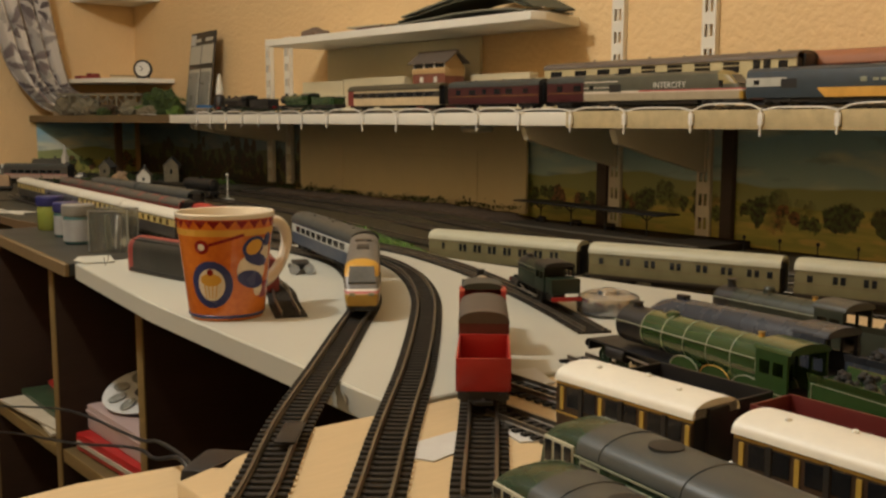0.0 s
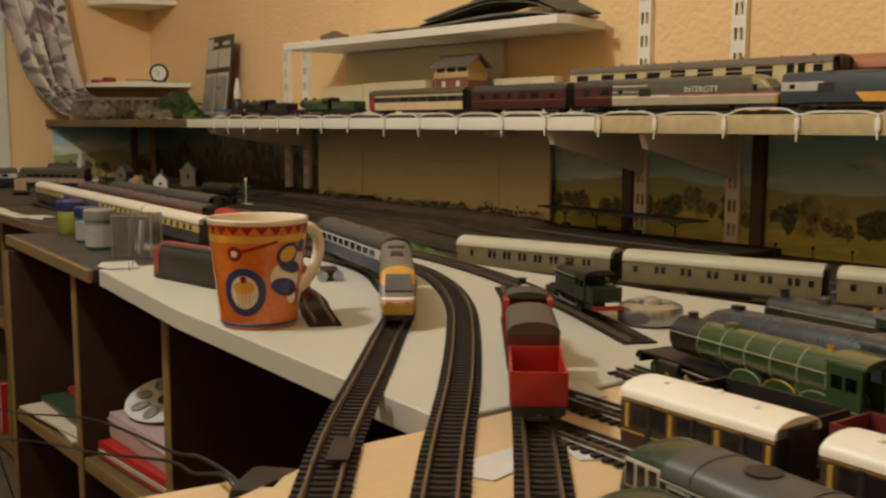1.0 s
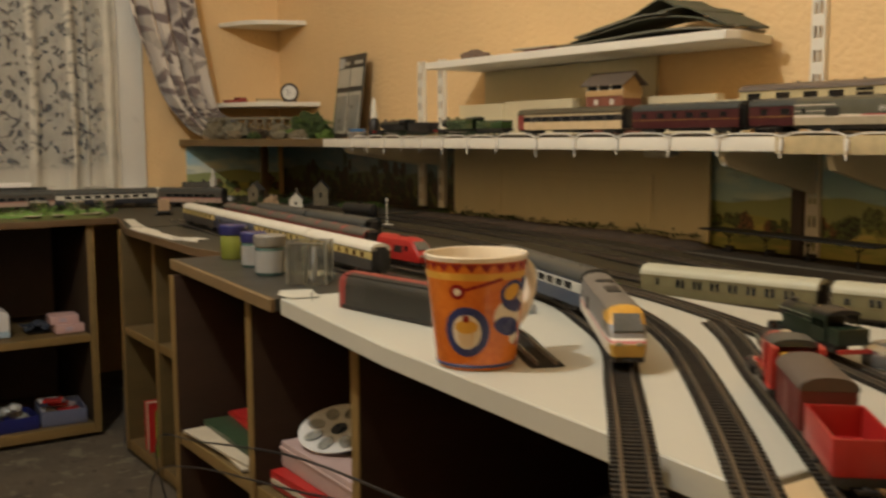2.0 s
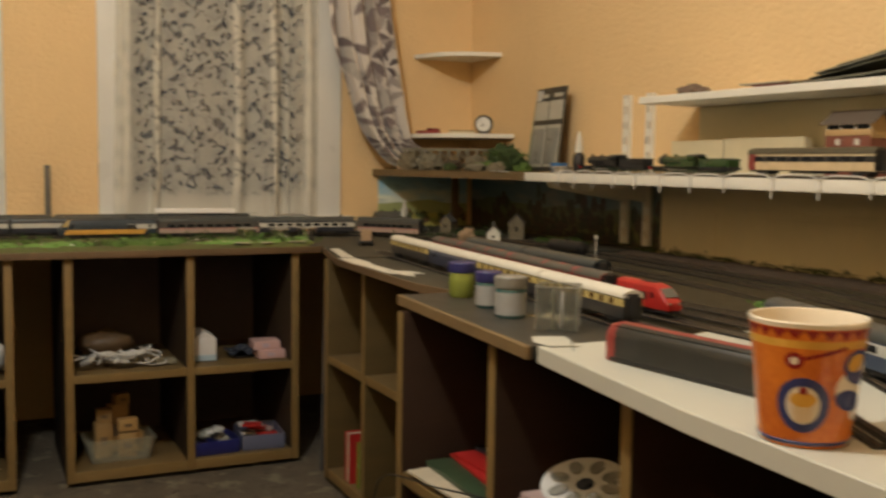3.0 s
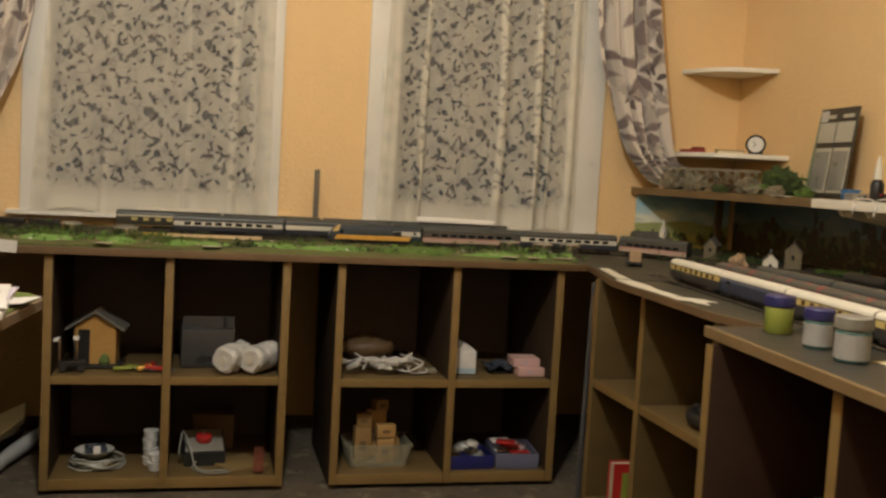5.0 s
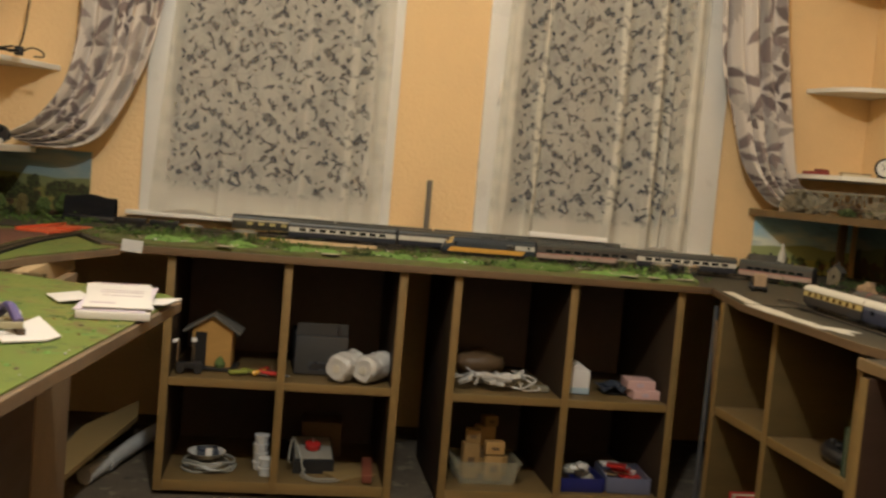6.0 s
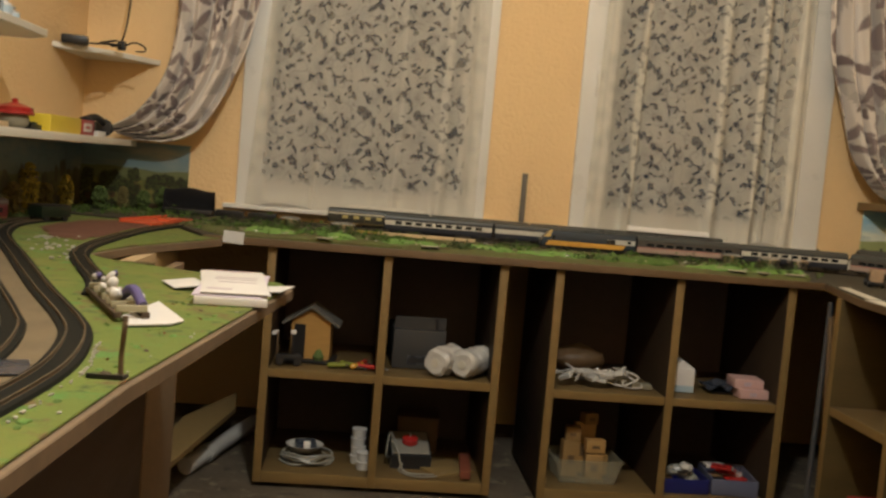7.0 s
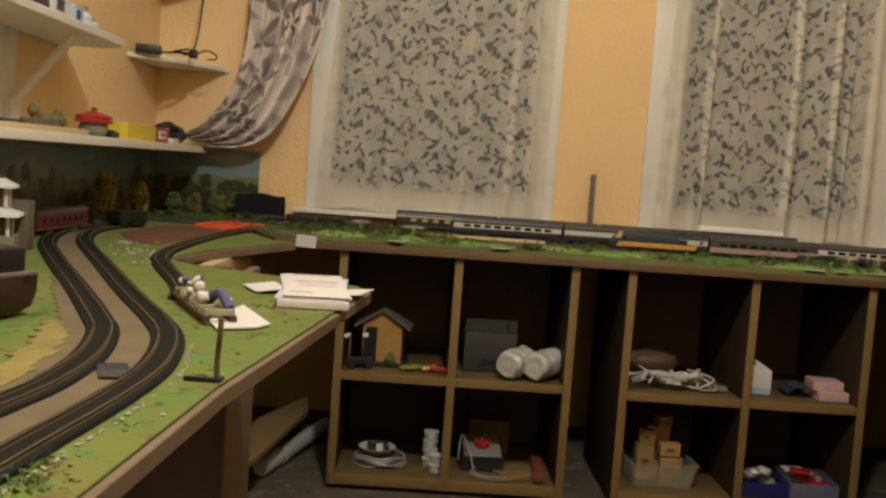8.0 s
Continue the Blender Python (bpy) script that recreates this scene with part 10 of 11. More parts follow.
def foam_tree(label, x, y, h, r, material, seed, slim=1.0):
    """Model tree: wire trunk, a few limbs and a crown of many foam clumps."""
    rr = random.Random(seed)
    t = thing("model_tree", label, "model tree", "model trees by the backdrop", (x, y, WB))
    bm = tube(bmesh.new(), [(0, 0, 0), (0.001, 0, h * 0.3), (0, 0.001, h * 0.85)], 0.0022, 6, r_end=0.0008)
    for k in range(6):
        a = k * 2.4
        z = h * (0.25 + 0.08 * k)
        tube(bm, [(0, 0, z), (r * 0.5 * math.cos(a), r * 0.5 * math.sin(a), z + h * 0.06)], 0.0009, 5, r_end=0.0004)
    part("trunk", bm, M_BARK, t)
    bm = bmesh.new()
    for k in range(230):
        u = rr.random()
        prof = math.sin(math.pi * (0.06 + 0.90 * u)) ** 0.55
        a = rr.uniform(0, 6.28)
        d = r * prof * rr.uniform(0.45, 0.95)
        s = r * rr.uniform(0.13, 0.24)
        m = Matrix.Translation((d * math.cos(a), d * math.sin(a), h * (0.12 + 0.84 * u))) @ Matrix.Rotation(rr.uniform(0, 3), 4, (1, 1, 0)) @ Matrix.Diagonal((1, rr.uniform(0.6, 1), rr.uniform(0.5, 1), 1))
        bmesh.ops.create_icosphere(bm, subdivisions=1, radius=s, matrix=m)
    for v in bm.verts:
        v.co += Vector((rr.gauss(0, 1), rr.gauss(0, 1), rr.gauss(0, 1))) * r * 0.035
    part("crown", bm, material, t)
    return t


for k, (x, y, h, r, m, l) in enumerate(((0.030, -0.50, 0.124, 0.024, M_YTREE, "tall yellow-green poplar model tree"), (0.056, -0.30, 0.093, 0.021, M_YTREE, "yellow rounded model tree"), (0.036, -0.40, 0.074, 0.022, M_BTREE, "brown-green bushy little model tree"), (0.10, -0.15, 0.066, 0.022, M_GTREE, "green model tree in the corner"), (0.145, -0.085, 0.066, 0.018, M_BTREE, "olive model tree in the corner"), (0.195, -0.06, 0.060, 0.02, M_GTREE, "small green model tree in the corner"), (0.035, -0.62, 0.080, 0.022, M_BTREE, "dark olive small model tree"), (0.034, -0.22, 0.064, 0.020, M_BTREE, "brown-green bushy little model tree"), (0.25, -0.05, 0.072, 0.026, M_GTREE, "green model tree under the window"))):
    foam_tree(l, x, y, h, r, m, 50 + k)

# papers, figures and scraps on the grass
pb = thing("paper_box", "flat white box of printed papers on the grass", "paper box", at=(0.652, -1.575, WB + 0.001), turn=6)
part("tray", B(-0.043, 0.043, -0.125, 0.115, 0, 0.0095, bevel=0.0015), M_PRINT, pb)
part("sheet", box(bmesh.new(), -0.041, 0.042, -0.121, 0.112, 0.0097, 0.0112, 0.0004, Matrix.Rotation(-0.045, 4, "Z")), M_LILACP, pb)
part("sheet", box(bmesh.new(), -0.042, 0.039, -0.112, 0.116, 0.0114, 0.0132, 0.0004, Matrix.Rotation(0.07, 4, "Z")), M_PRINT, pb)
part("sheet", box(bmesh.new(), -0.040, 0.040, -0.118, 0.108, 0.0135, 0.0150, 0.0004, Matrix.Rotation(0.03, 4, "Z")), M_PRINT, pb)
for k, (a, b, c, d) in enumerate(((-0.03, 0.02, 0.095, 0.103), (-0.025, 0.03, 0.03, 0.034), (-0.025, 0.03, 0.01, 0.014), (-0.02, 0.03, -0.02, -0.016), (-0.03, 0.0, -0.09, -0.082))):
    part("print_bar", B(a, b, c, d, 0.0151, 0.0154), M_INK, pb)
for x, y, tn in ((0.585, -1.555, 25), (0.700, -1.555, -12)):
    c = thing("paper_card", "white card sticking out beside the paper box", "card", "cards by the paper box", (x, y, WB + 0.001), tn)
    part("sheet", box(bmesh.new(), -0.022, 0.022, -0.034, 0.034, 0.004, 0.0055, 0.0003, Matrix.Rotation(-0.10, 4, "Y")), M_PRINT, c)
tp = thing("paper_triangle", "folded white paper triangle on the grass", "paper", at=(0, 0, WB + 0.0018))
part("sheet", slab(bmesh.new(), [(0.585, -1.715), (0.636, -1.835), (0.628, -1.862), (0.590, -1.885), (0.572, -1.84)], 0, 0.0016), M_PRINT, tp)
M_TIMBERP = surface("dull_cream_plastic", (0.34, 0.31, 0.20), 0.5, 0.15, 50)
fg = thing("toppled_stand", "toppled wire stand heaped with white and purple pieces", "model stand", at=(0.552, -1.775, WB), turn=-66)
part("stand", box(box(bmesh.new(), -0.10, 0.085, -0.018, -0.010, 0.004, 0.010, 0.001), -0.10, 0.085, 0.010, 0.018, 0.004, 0.010, 0.001), M_BARK, fg)
for k in range(7):
    part("crossbar", B(-0.09 + k * 0.028, -0.085 + k * 0.028, -0.016, 0.016, 0.010, 0.0170, bevel=0.001), M_TIMBERP, fg)
rnd = random.Random(4)
for k in range(16):
    bm = bmesh.new()
    bmesh.ops.create_icosphere(bm, subdivisions=2, radius=0.0048, matrix=Matrix.Diagonal((rnd.uniform(0.7, 1.3), 0.8, rnd.uniform(0.8, 1.7), 1)))
    o = part("piece", bm, M_LILAC if k in (3, 8, 9) else M_PRINT, fg, "purple plastic piece" if k in (3, 8, 9) else "", smooth=True)
    o.matrix_basis = pose(rnd.uniform(-0.085, 0.07), rnd.uniform(-0.018, 0.022), 0.018 + rnd.uniform(0, 0.012), rnd.uniform(-40, 40), rnd.uniform(-40, 40), rnd.uniform(0, 90))
o = part("long_piece", tube(bmesh.new(), smooth_path([(0.03, 0.0, 0.020), (0.055, 0.006, 0.030), (0.075, 0.012, 0.016)], 5), 0.0055, 10), M_LILAC, fg, "purple plastic piece")
wp = thing("wire_post", "thin brown wire post with a black foot on the verge", "wire post", at=(0.637, -2.103, WB))
part("post", tube(bmesh.new(), smooth_path([(0, 0, 0.001), (-0.0008, 0.002, 0.018), (0.0006, 0.001, 0.036), (0.0002, 0.004, 0.048)], 6), 0.0022, 8), M_RUSTW, wp)
part("foot", B(-0.024, 0.004, -0.0105, -0.0075, 0, 0.004, bevel=0.0005), M_BLACK, wp)
part("foot_plate", B(-0.005, 0.005, -0.006, 0.006, 0, 0.002, bevel=0.0004), M_BLACK, wp)
bp = thing("base_plate", "thin blue-grey plastic plate lying on the sand", "plate", at=(0.556, -2.103, WB + 0.0016), turn=20)
part("plate", B(-0.012, 0.012, -0.026, 0.026, 0, 0.0015, bevel=0.0004), M_SLATE, bp)
rp = thing("orange_tray", "flat orange-red plastic tray on the layout", "tray", at=(0.318, -0.44, WB + 0.001), turn=-14)
part("base", B(-0.040, 0.040, -0.12, 0.12, 0, 0.006, bevel=0.001), M_REDC, rp)
part("rim", B(-0.040, -0.034, -0.12, 0.12, 0.006, 0.011, bevel=0.001), M_REDC, rp)
part("rim", B(0.012, 0.040, -0.03, 0.05, 0.006, 0.010, bevel=0.001), M_REDC, rp)
dw = thing("model_truck", "dark green model box truck at the track end", "model truck", "model vehicles", (0.128, -0.655, WB), 62)
part("body", B(-0.042, 0.042, -0.020, 0.020, 0.010, 0.034, bevel=0.002), M_DGREEN, dw)
part("roof", B(-0.043, 0.043, -0.021, 0.021, 0.034, 0.037, bevel=0.001), M_UNDER, dw)
for a in (-0.027, 0.027):
    for b in (-0.017, 0.017):
        part("wheel", lathe(bmesh.new(), [(0.002, -0.003), (0.008, -0.003), (0.008, 0.003), (0.002, 0.003)], 14, Matrix.Translation((a, b, 0.0085)) @ Matrix.Rotation(math.pi / 2, 4, "X")), M_UNDER, dw)
P_MAR = livery("maroon_coach_paint", (0.10, 0.014, 0.016), [(-1, 1, 0.0105, 0.012, 0, (0.3, 0.22, 0.08))], 0.4)
mc = coach("maroon coach with pale grey roof by the backdrop", 0.25, P_MAR, M_VANROOF, row_windows(0.25, 7, 0.014, 0.009, 0.0265), vents=4)
place(mc, 0.062, -0.905, WB + 0.001, 88)

# white pagoda and dark boat-like engine by the board's inner side
pg = thing("model_pagoda", "white two-tier model pavilion with dark roof edges", "model building", at=(0.122, -1.325, WB), turn=15)
part("base", B(-0.035, 0.035, -0.035, 0.035, 0, 0.028, bevel=0.0015), M_BRG, pg, "grey stone base")
for z, w in ((0.028, 0.030), (0.072, 0.024)):
    for a in (-1, 1):
        for b in (-1, 1):
            part("column", rod(bmesh.new(), (a * w * 0.8, b * w * 0.8, z), (a * w * 0.8, b * w * 0.8, z + 0.030), 0.0032, 10), M_PRINT, pg)
    part("core", B(-w * 0.6, w * 0.6, -w * 0.6, w * 0.6, z, z + 0.030), M_BROWN, pg)
    part("roof", loft(bmesh.new(), [[(sx * q, sy * q, zz) for sx, sy in ((-1, -1), (1, -1), (1, 1), (-1, 1))] for q, zz in ((w * 1.35, z + 0.030), (w * 1.30, z + 0.034), (w * 0.75, z + 0.041), (w * 0.6, z + 0.044))]), M_PRINT, pg)
part("finial", lathe(bmesh.new(), [(0.006, 0.116), (0.008, 0.120), (0.003, 0.126), (0.001, 0.134)], 12), M_PRINT, pg)
gb = thing("grey_block", "plain grey model wall block beside the pavilion", "model building", at=(0.135, -1.262, WB), turn=5)
part("block", B(-0.02, 0.02, -0.018, 0.018, 0, 0.080, bevel=0.001), M_TAUPE, gb)
bt = thing("model_boat", "brown wooden model boat with dark deckhouse", "model boat", at=(0.352, -1.945, WB + 0.001), turn=68)
M_HULL = surface("dark_hull_wood", (0.055, 0.030, 0.020), 0.6, 0.3, 40)
rings = []
for x, w, lo in ((-0.105, 0.004, 0.020), (-0.08, 0.021, 0.008), (-0.03, 0.030, 0.002), (0.03, 0.030, 0.002), (0.075, 0.024, 0.004), (0.095, 0.015, 0.008)):
    rings.append([(x, -w, 0.042), (x, -w * 0.92, 0.024), (x, -w * 0.5, lo), (x, w * 0.5, lo), (x, w * 0.92, 0.024), (x, w, 0.042)])
part("hull", loft(bmesh.new(), rings), M_HULL, bt)
part("gunwale", B(-0.07, 0.08, -0.028, 0.028, 0.0425, 0.046, bevel=0.001), M_TAUPE, bt, "grey deck")
part("deckhouse", B(0.02, 0.075, -0.018, 0.018, 0.046, 0.070, bevel=0.003), M_BLACK, bt)
part("hatch", B(-0.045, -0.01, -0.014, 0.014, 0.046, 0.054, bevel=0.002), M_UNDER, bt)
part("keel", B(-0.06, 0.07, -0.002, 0.002, 0.0, 0.0035), M_BROWN, bt)

M_PANELW = surface("dark_stained_panel", (0.055, 0.030, 0.018), 0.5, 0.3, 6, stretch=(1, 1, 5))
# brace under the gap in the board, panels and things beneath
gbm = bmesh.new()
box(gbm, 0.40, 0.425, -1.18, -0.74, 0.494, 0.5305, 0.001)
structure("gap_brace", gbm, M_PINE, "bare wooden batten under the board's cut-out")
structure("panel_west", B(0.485, 0.500, -3.85, -1.345, 0.002, 0.5305, bevel=0.001), M_PANELW, "dark brown wooden end panel under the layout board")
structure("upright_west", B(0.486, 0.502, -1.3445, -1.10, 0.002, 0.5305, bevel=0.001), M_EDGEW, "oak-veneer upright under the layout board")
structure("upright_west_inner", B(0.30, 0.46, -1.16, -1.14, 0.002, 0.5305, bevel=0.001), M_OAK, "oak-veneer inner partition under the layout board")
PLANK = [(0.452, -0.96), (0.529, -0.407), (0.509, -0.243), (0.421, -0.521), (0.40, -0.96)]
M_PLANK = surface("dull_yellow_pine", (0.19, 0.13, 0.05), 0.6, 0.2, 8, stretch=(1, 6, 1))
pk = thing("loose_plank", "pale pine plank resting under the layout board", "plank", at=(0, 0, 0))
part("board", slab(bmesh.new(), PLANK, 0.086, 0.100, 0.001), M_PLANK, pk)
for y in (-0.52, -0.92):
    part("block", B(0.428, 0.446, y - 0.02, y + 0.02, 0.0, 0.0858, bevel=0.001), M_OAK, pk)
M_PAPER2 = surface("grey_white_tube", (0.42, 0.42, 0.40), 0.5, 0.15, 20)
tb = thing("white_tube", "white plastic tube lying on the carpet", "tube", at=(0, 0, 0))
part("pipe", lathe(lathe(bmesh.new(), [(0.018, 0), (0.019, 0.001), (0.019, 0.40), (0.018, 0.401)], 20, Matrix.Translation((0.455, -0.655, 0.020)) @ Vector((0.118, 0.42, 0.01)).to_track_quat("Z", "Y").to_matrix().to_4x4()), [(0.022, 0.10), (0.022, 0.13)], 20, Matrix.Translation((0.455, -0.655, 0.020)) @ Vector((0.118, 0.42, 0.01)).to_track_quat("Z", "Y").to_matrix().to_4x4()), M_PAPER2, tb)

# low west shelf
LS = 0.7432
wd = thing("wood_offcut", "flat pale wooden offcut lying on the shelf", "wood strip", at=(0.10, -1.15, LS), turn=88)
part("strip", B(-0.16, 0.16, -0.045, 0.045, 0, 0.010, bevel=0.001), M_PINE, wd)
gp = thing("grey_rail_pieces", "dark flat plastic strips on the shelf", "plastic strips", at=(0.09, -1.25, LS + 0.0105), turn=85)
part("strip", B(-0.10, 0.10, -0.015, 0.015, 0, 0.006, bevel=0.001), M_SLATE, gp)
part("strip", B(0.06, 0.16, -0.03, -0.005, 0, 0.010, bevel=0.001), M_TAUPE, gp)
rk = thing("clay_ornament", "small olive-brown clay ornament on the shelf", "ornament", at=(0.10, -1.06, LS + 0.0105), turn=80)
for k, (x, z, r) in enumerate(((-0.05, 0.026, 0.012), (-0.045, 0.011, 0.011), (-0.02, 0.011, 0.012), (0.0, 0.012, 0.012), (0.022, 0.012, 0.013), (0.03, 0.026, 0.009), (0.045, 0.010, 0.010))):
    bm = bmesh.new()
    bmesh.ops.create_icosphere(bm, subdivisions=2, radius=r, matrix=Matrix.Translation((x, 0, z)) @ Matrix.Diagonal((1, 0.8, 1, 1)))
    for v in bm.verts:
        v.co += v.co.normalized() * 0.003 * noise.noise(v.co * 120)
        v.co.z = max(v.co.z, 0.0)
    part("clay_lump", bm, M_BTREE, rk, smooth=True)
bw = thing("red_lidded_pot", "small grey pot with a red pagoda lid", "pot", at=(0.105, -0.835, LS))
part("pot", lathe(bmesh.new(), [(0.018, 0), (0.026, 0.006), (0.029, 0.018), (0.026, 0.027)], 24), M_BRG, bw, smooth=True)
part("lid", lathe(bmesh.new(), [(0.037, 0.0275), (0.039, 0.031), (0.035, 0.034), (0.036, 0.041), (0.020, 0.047), (0.008, 0.050), (0.005, 0.054), (0.007, 0.057), (0.001, 0.060)], 24), M_REDL, bw, "red glossy lid", smooth=False)
sb = thing("black_block", "small black and green plastic block", "plastic block", at=(0.115, -0.765, LS), turn=88)
part("block", B(-0.028, 0.028, -0.012, 0.012, 0, 0.012, bevel=0.002), M_BLACK, sb)
part("cap", B(-0.020, 0.010, -0.010, 0.010, 0.012, 0.016, bevel=0.001), M_DGREEN, sb)
yb = thing("yellow_box", "yellow cardboard box with a red end", "box", at=(0.118, -0.585, LS), turn=90)
part("carton", B(-0.150, 0.071, -0.026, 0.026, 0, 0.036, bevel=0.001), surface("yellow_carton", (0.62, 0.47, 0.035), 0.45, 0.06, 40), yb)
part("end", B(0.0715, 0.180, -0.026, 0.026, 0, 0.036, bevel=0.001), M_REDP, yb, "red printed end")
part("panel", B(0.092, 0.155, -0.0275, -0.0262, 0.008, 0.028), M_PRINT, yb)
part("panel_bar", B(0.105, 0.142, -0.0285, -0.0276, 0.015, 0.021), M_REDP, yb)
pd = thing("black_headphones", "black plastic headset lying on the shelf", "headset", at=(0.112, -0.285, LS))
part("band", tube(bmesh.new(), smooth_path([(0.01, -0.085, 0.016), (0.0, -0.07, 0.038), (0.0, 0.0, 0.048), (0.0, 0.07, 0.040), (0.015, 0.10, 0.016)], 7), 0.009, 10), M_BLACK, pd)
for b in (-0.075, 0.085):
    part("ear_cup", lathe(bmesh.new(), [(0.010, -0.012), (0.022, -0.010), (0.024, 0.0), (0.022, 0.010), (0.010, 0.012)], 18, Matrix.Translation((0.0, b, 0.0245)) @ Matrix.Rotation(math.pi / 2, 4, "X")), M_BLACK, pd)
part("pad", B(-0.01, 0.02, -0.035, 0.04, 0.0, 0.014, bevel=0.004), M_PRINT, pd, "white padding")

# high west shelf: bottles and cartons, bracket below
HS = 0.9452
M_PBLUE = surface("pale_blue_carton", (0.34, 0.44, 0.50), 0.5, 0.1, 40)
for y, l, h, m, nm in ((-1.20, 0.075, 0.060, M_SLATE, "dark blue and red carton"), (-1.105, 0.085, 0.040, M_PRINT, "white carton with blue print"), (-1.02, 0.045, 0.032, M_PBLUE, "pale blue carton")):
    cb = thing("carton", nm + " on the upper shelf", "carton", "cartons on the upper shelf", (0.115, y, HS), 90)
    part("box", B(-l / 2, l / 2, -0.018, 0.018, 0, h, bevel=0.001), m, cb)
    part("print", B(-l * 0.3, l * 0.1, -0.0192, -0.0182, h * 0.2, h * 0.7), M_REDP if m is M_SLATE else M_SLATE, cb)
for y, h in ((-0.955, 0.040), (-0.915, 0.024)):
    bo = thing("small_bottle", "small clear white bottle on the upper shelf", "bottle", "small bottles", (0.118, y, HS))
    part("body", lathe(bmesh.new(), [(0.013, 0), (0.015, 0.002), (0.015, h * 0.6), (0.007, h * 0.72), (0.006, h * 0.78)], 18), M_JARL, bo)
    part("cap", lathe(bmesh.new(), [(0.0075, h * 0.79), (0.0075, h), (0.006, h + 0.001)], 14), M_LIDG, bo)
    part("label", lathe(bmesh.new(), [(0.0153, h * 0.2), (0.0153, h * 0.5)], 18, cap=False), M_PBLUE, bo)
hb = thing("shelf_bracket", "white wooden shelf bracket with a slanting strut", "bracket", "wooden shelf brackets")
part("plate", B(0.0012, 0.012, -1.055, -0.995, 0.76, 0.9297, bevel=0.002), M_SHELF, hb)
part("strut", tube(bmesh.new(), [(0.014, -1.02, 0.79), (0.125, -1.02, 0.922)], 0.009, 8), M_SHELF, hb)
part("foot", B(0.012, 0.026, -1.045, -1.0, 0.762, 0.80, bevel=0.003), M_SHELF, hb)

# corner shelf: adapter, plug and cable
NZ = 0.9722
ad = thing("power_adapter", "black mains adapter with ribbed top", "power adapter", at=(0.045, -0.26, NZ), turn=12)
part("case", B(-0.032, 0.032, -0.024, 0.024, 0, 0.021, bevel=0.004), M_BLACK, ad)
for k in range(5):
    part("rib", B(-0.022 + k * 0.01, -0.018 + k * 0.01, -0.018, 0.018, 0.021, 0.0225), M_UNDER, ad)
part("cable", tube(bmesh.new(), smooth_path([(0.032, 0, 0.006), (0.055, -0.01, 0.006), (0.075, 0.005, 0.012), (0.09, 0.03, 0.008), (0.11, 0.0, 0.010), (0.06, -0.03, 0.006), (0.10, -0.02, 0.018)], 6), 0.0028, 6), M_BLACK, ad)
pc = thing("hanging_plug", "black plug on a cable hanging down the wall", "plug", at=(0.146, -0.20, NZ))
part("body", B(-0.010, 0.010, -0.010, 0.010, 0, 0.024, bevel=0.003), M_BLACK, pc)
part("cable", tube(bmesh.new(), smooth_path([(0, 0, 0.024), (0.002, 0.02, 0.05), (-0.004, 0.07, 0.10), (-0.008, 0.12, 0.18), (-0.006, 0.192, 0.262), (-0.006, 0.194, 0.45)], 6), 0.0024, 6), M_BLACK, pc)
part("lead", tube(bmesh.new(), smooth_path([(0.008, 0, 0.012), (0.035, -0.01, 0.022), (0.058, 0.0, 0.014), (0.055, 0.02, 0.004), (0.03, 0.03, 0.003)], 6), 0.0022, 6), M_BLACK, pc)

# ---- things in the storage units ----
C1, C0 = 0.2695, 0.0365  # shelf and bottom surfaces
M_OCHRE = surface("ochre_wood", (0.36, 0.205, 0.055), 0.6, 0.18, 30, 0.0003, 200, stretch=(1, 1, 4))
M_BLOCK = surface("orange_wood_block", (0.34, 0.205, 0.072), 0.6, 0.2, 30, stretch=(1, 1, 3), per=0.25)
M_GREYB = surface("dark_grey_plastic_box", (0.034, 0.034, 0.033), 0.55, 0.12, 20)
M_FILM = surface("crinkled_white_film", (0.48, 0.47, 0.44), 0.25, 0.25, 30, 0.004, 90)
M_BLUEBX = surface("royal_blue_plastic", (0.014, 0.017, 0.11), 0.35, 0.12, 20)
M_TRAYB = surface("grey_blue_plastic", (0.10, 0.11, 0.17), 0.4, 0.12, 20)
M_TUB = surface("cloudy_plastic", (0.38, 0.36, 0.26), 0.3, 0.15, 20)
M_TUB.node_tree.nodes["Principled BSDF"].inputs["Alpha"].default_value = 0.32
M_PINK = surface("pale_pink_carton", (0.48, 0.31, 0.29), 0.5, 0.08, 40)
M_GREENM = surface("green_magazine", (0.035, 0.06, 0.03), 0.35, 0.3, 30)

# small house with grey roof, vehicle and tools
hh = thing("toy_house", "small ochre wooden house with a grey pitched roof", "toy house", at=(0.712, -0.575, C1), turn=-4)
bm = loft(bmesh.new(), [[(-0.045, y, 0.006), (0.045, y, 0.006), (0.045, y, 0.092), (0.0, y, 0.123), (-0.045, y, 0.092)] for y in (-0.03, 0.035)])
part("wall_shell", bm, M_OCHRE, hh)
for s in (-1, 1):
    part("roof", loft(bmesh.new(), [[(0, y, 0.1245), (0, y, 0.130), (s * 0.066, y, 0.088), (s * 0.064, y, 0.083)] for y in (-0.042, 0.046)]), M_THATCH, hh)
part("doorway", B(-0.038, -0.012, -0.0318, -0.0302, 0.006, 0.085), M_BLACK, hh)
part("plinth", B(-0.058, 0.058, -0.05, 0.045, 0, 0.006, bevel=0.001), M_UNDER, hh)
part("bush", lathe(bmesh.new(), [(0.010, 0.006), (0.013, 0.014), (0.008, 0.026), (0.002, 0.032)], 10, Matrix.Translation((0.022, -0.038, 0))), M_GTREE, hh)
tv = thing("toy_tractor", "small black and white toy vehicle before the house", "toy vehicle", at=(0.668, -0.655, C1), turn=6)
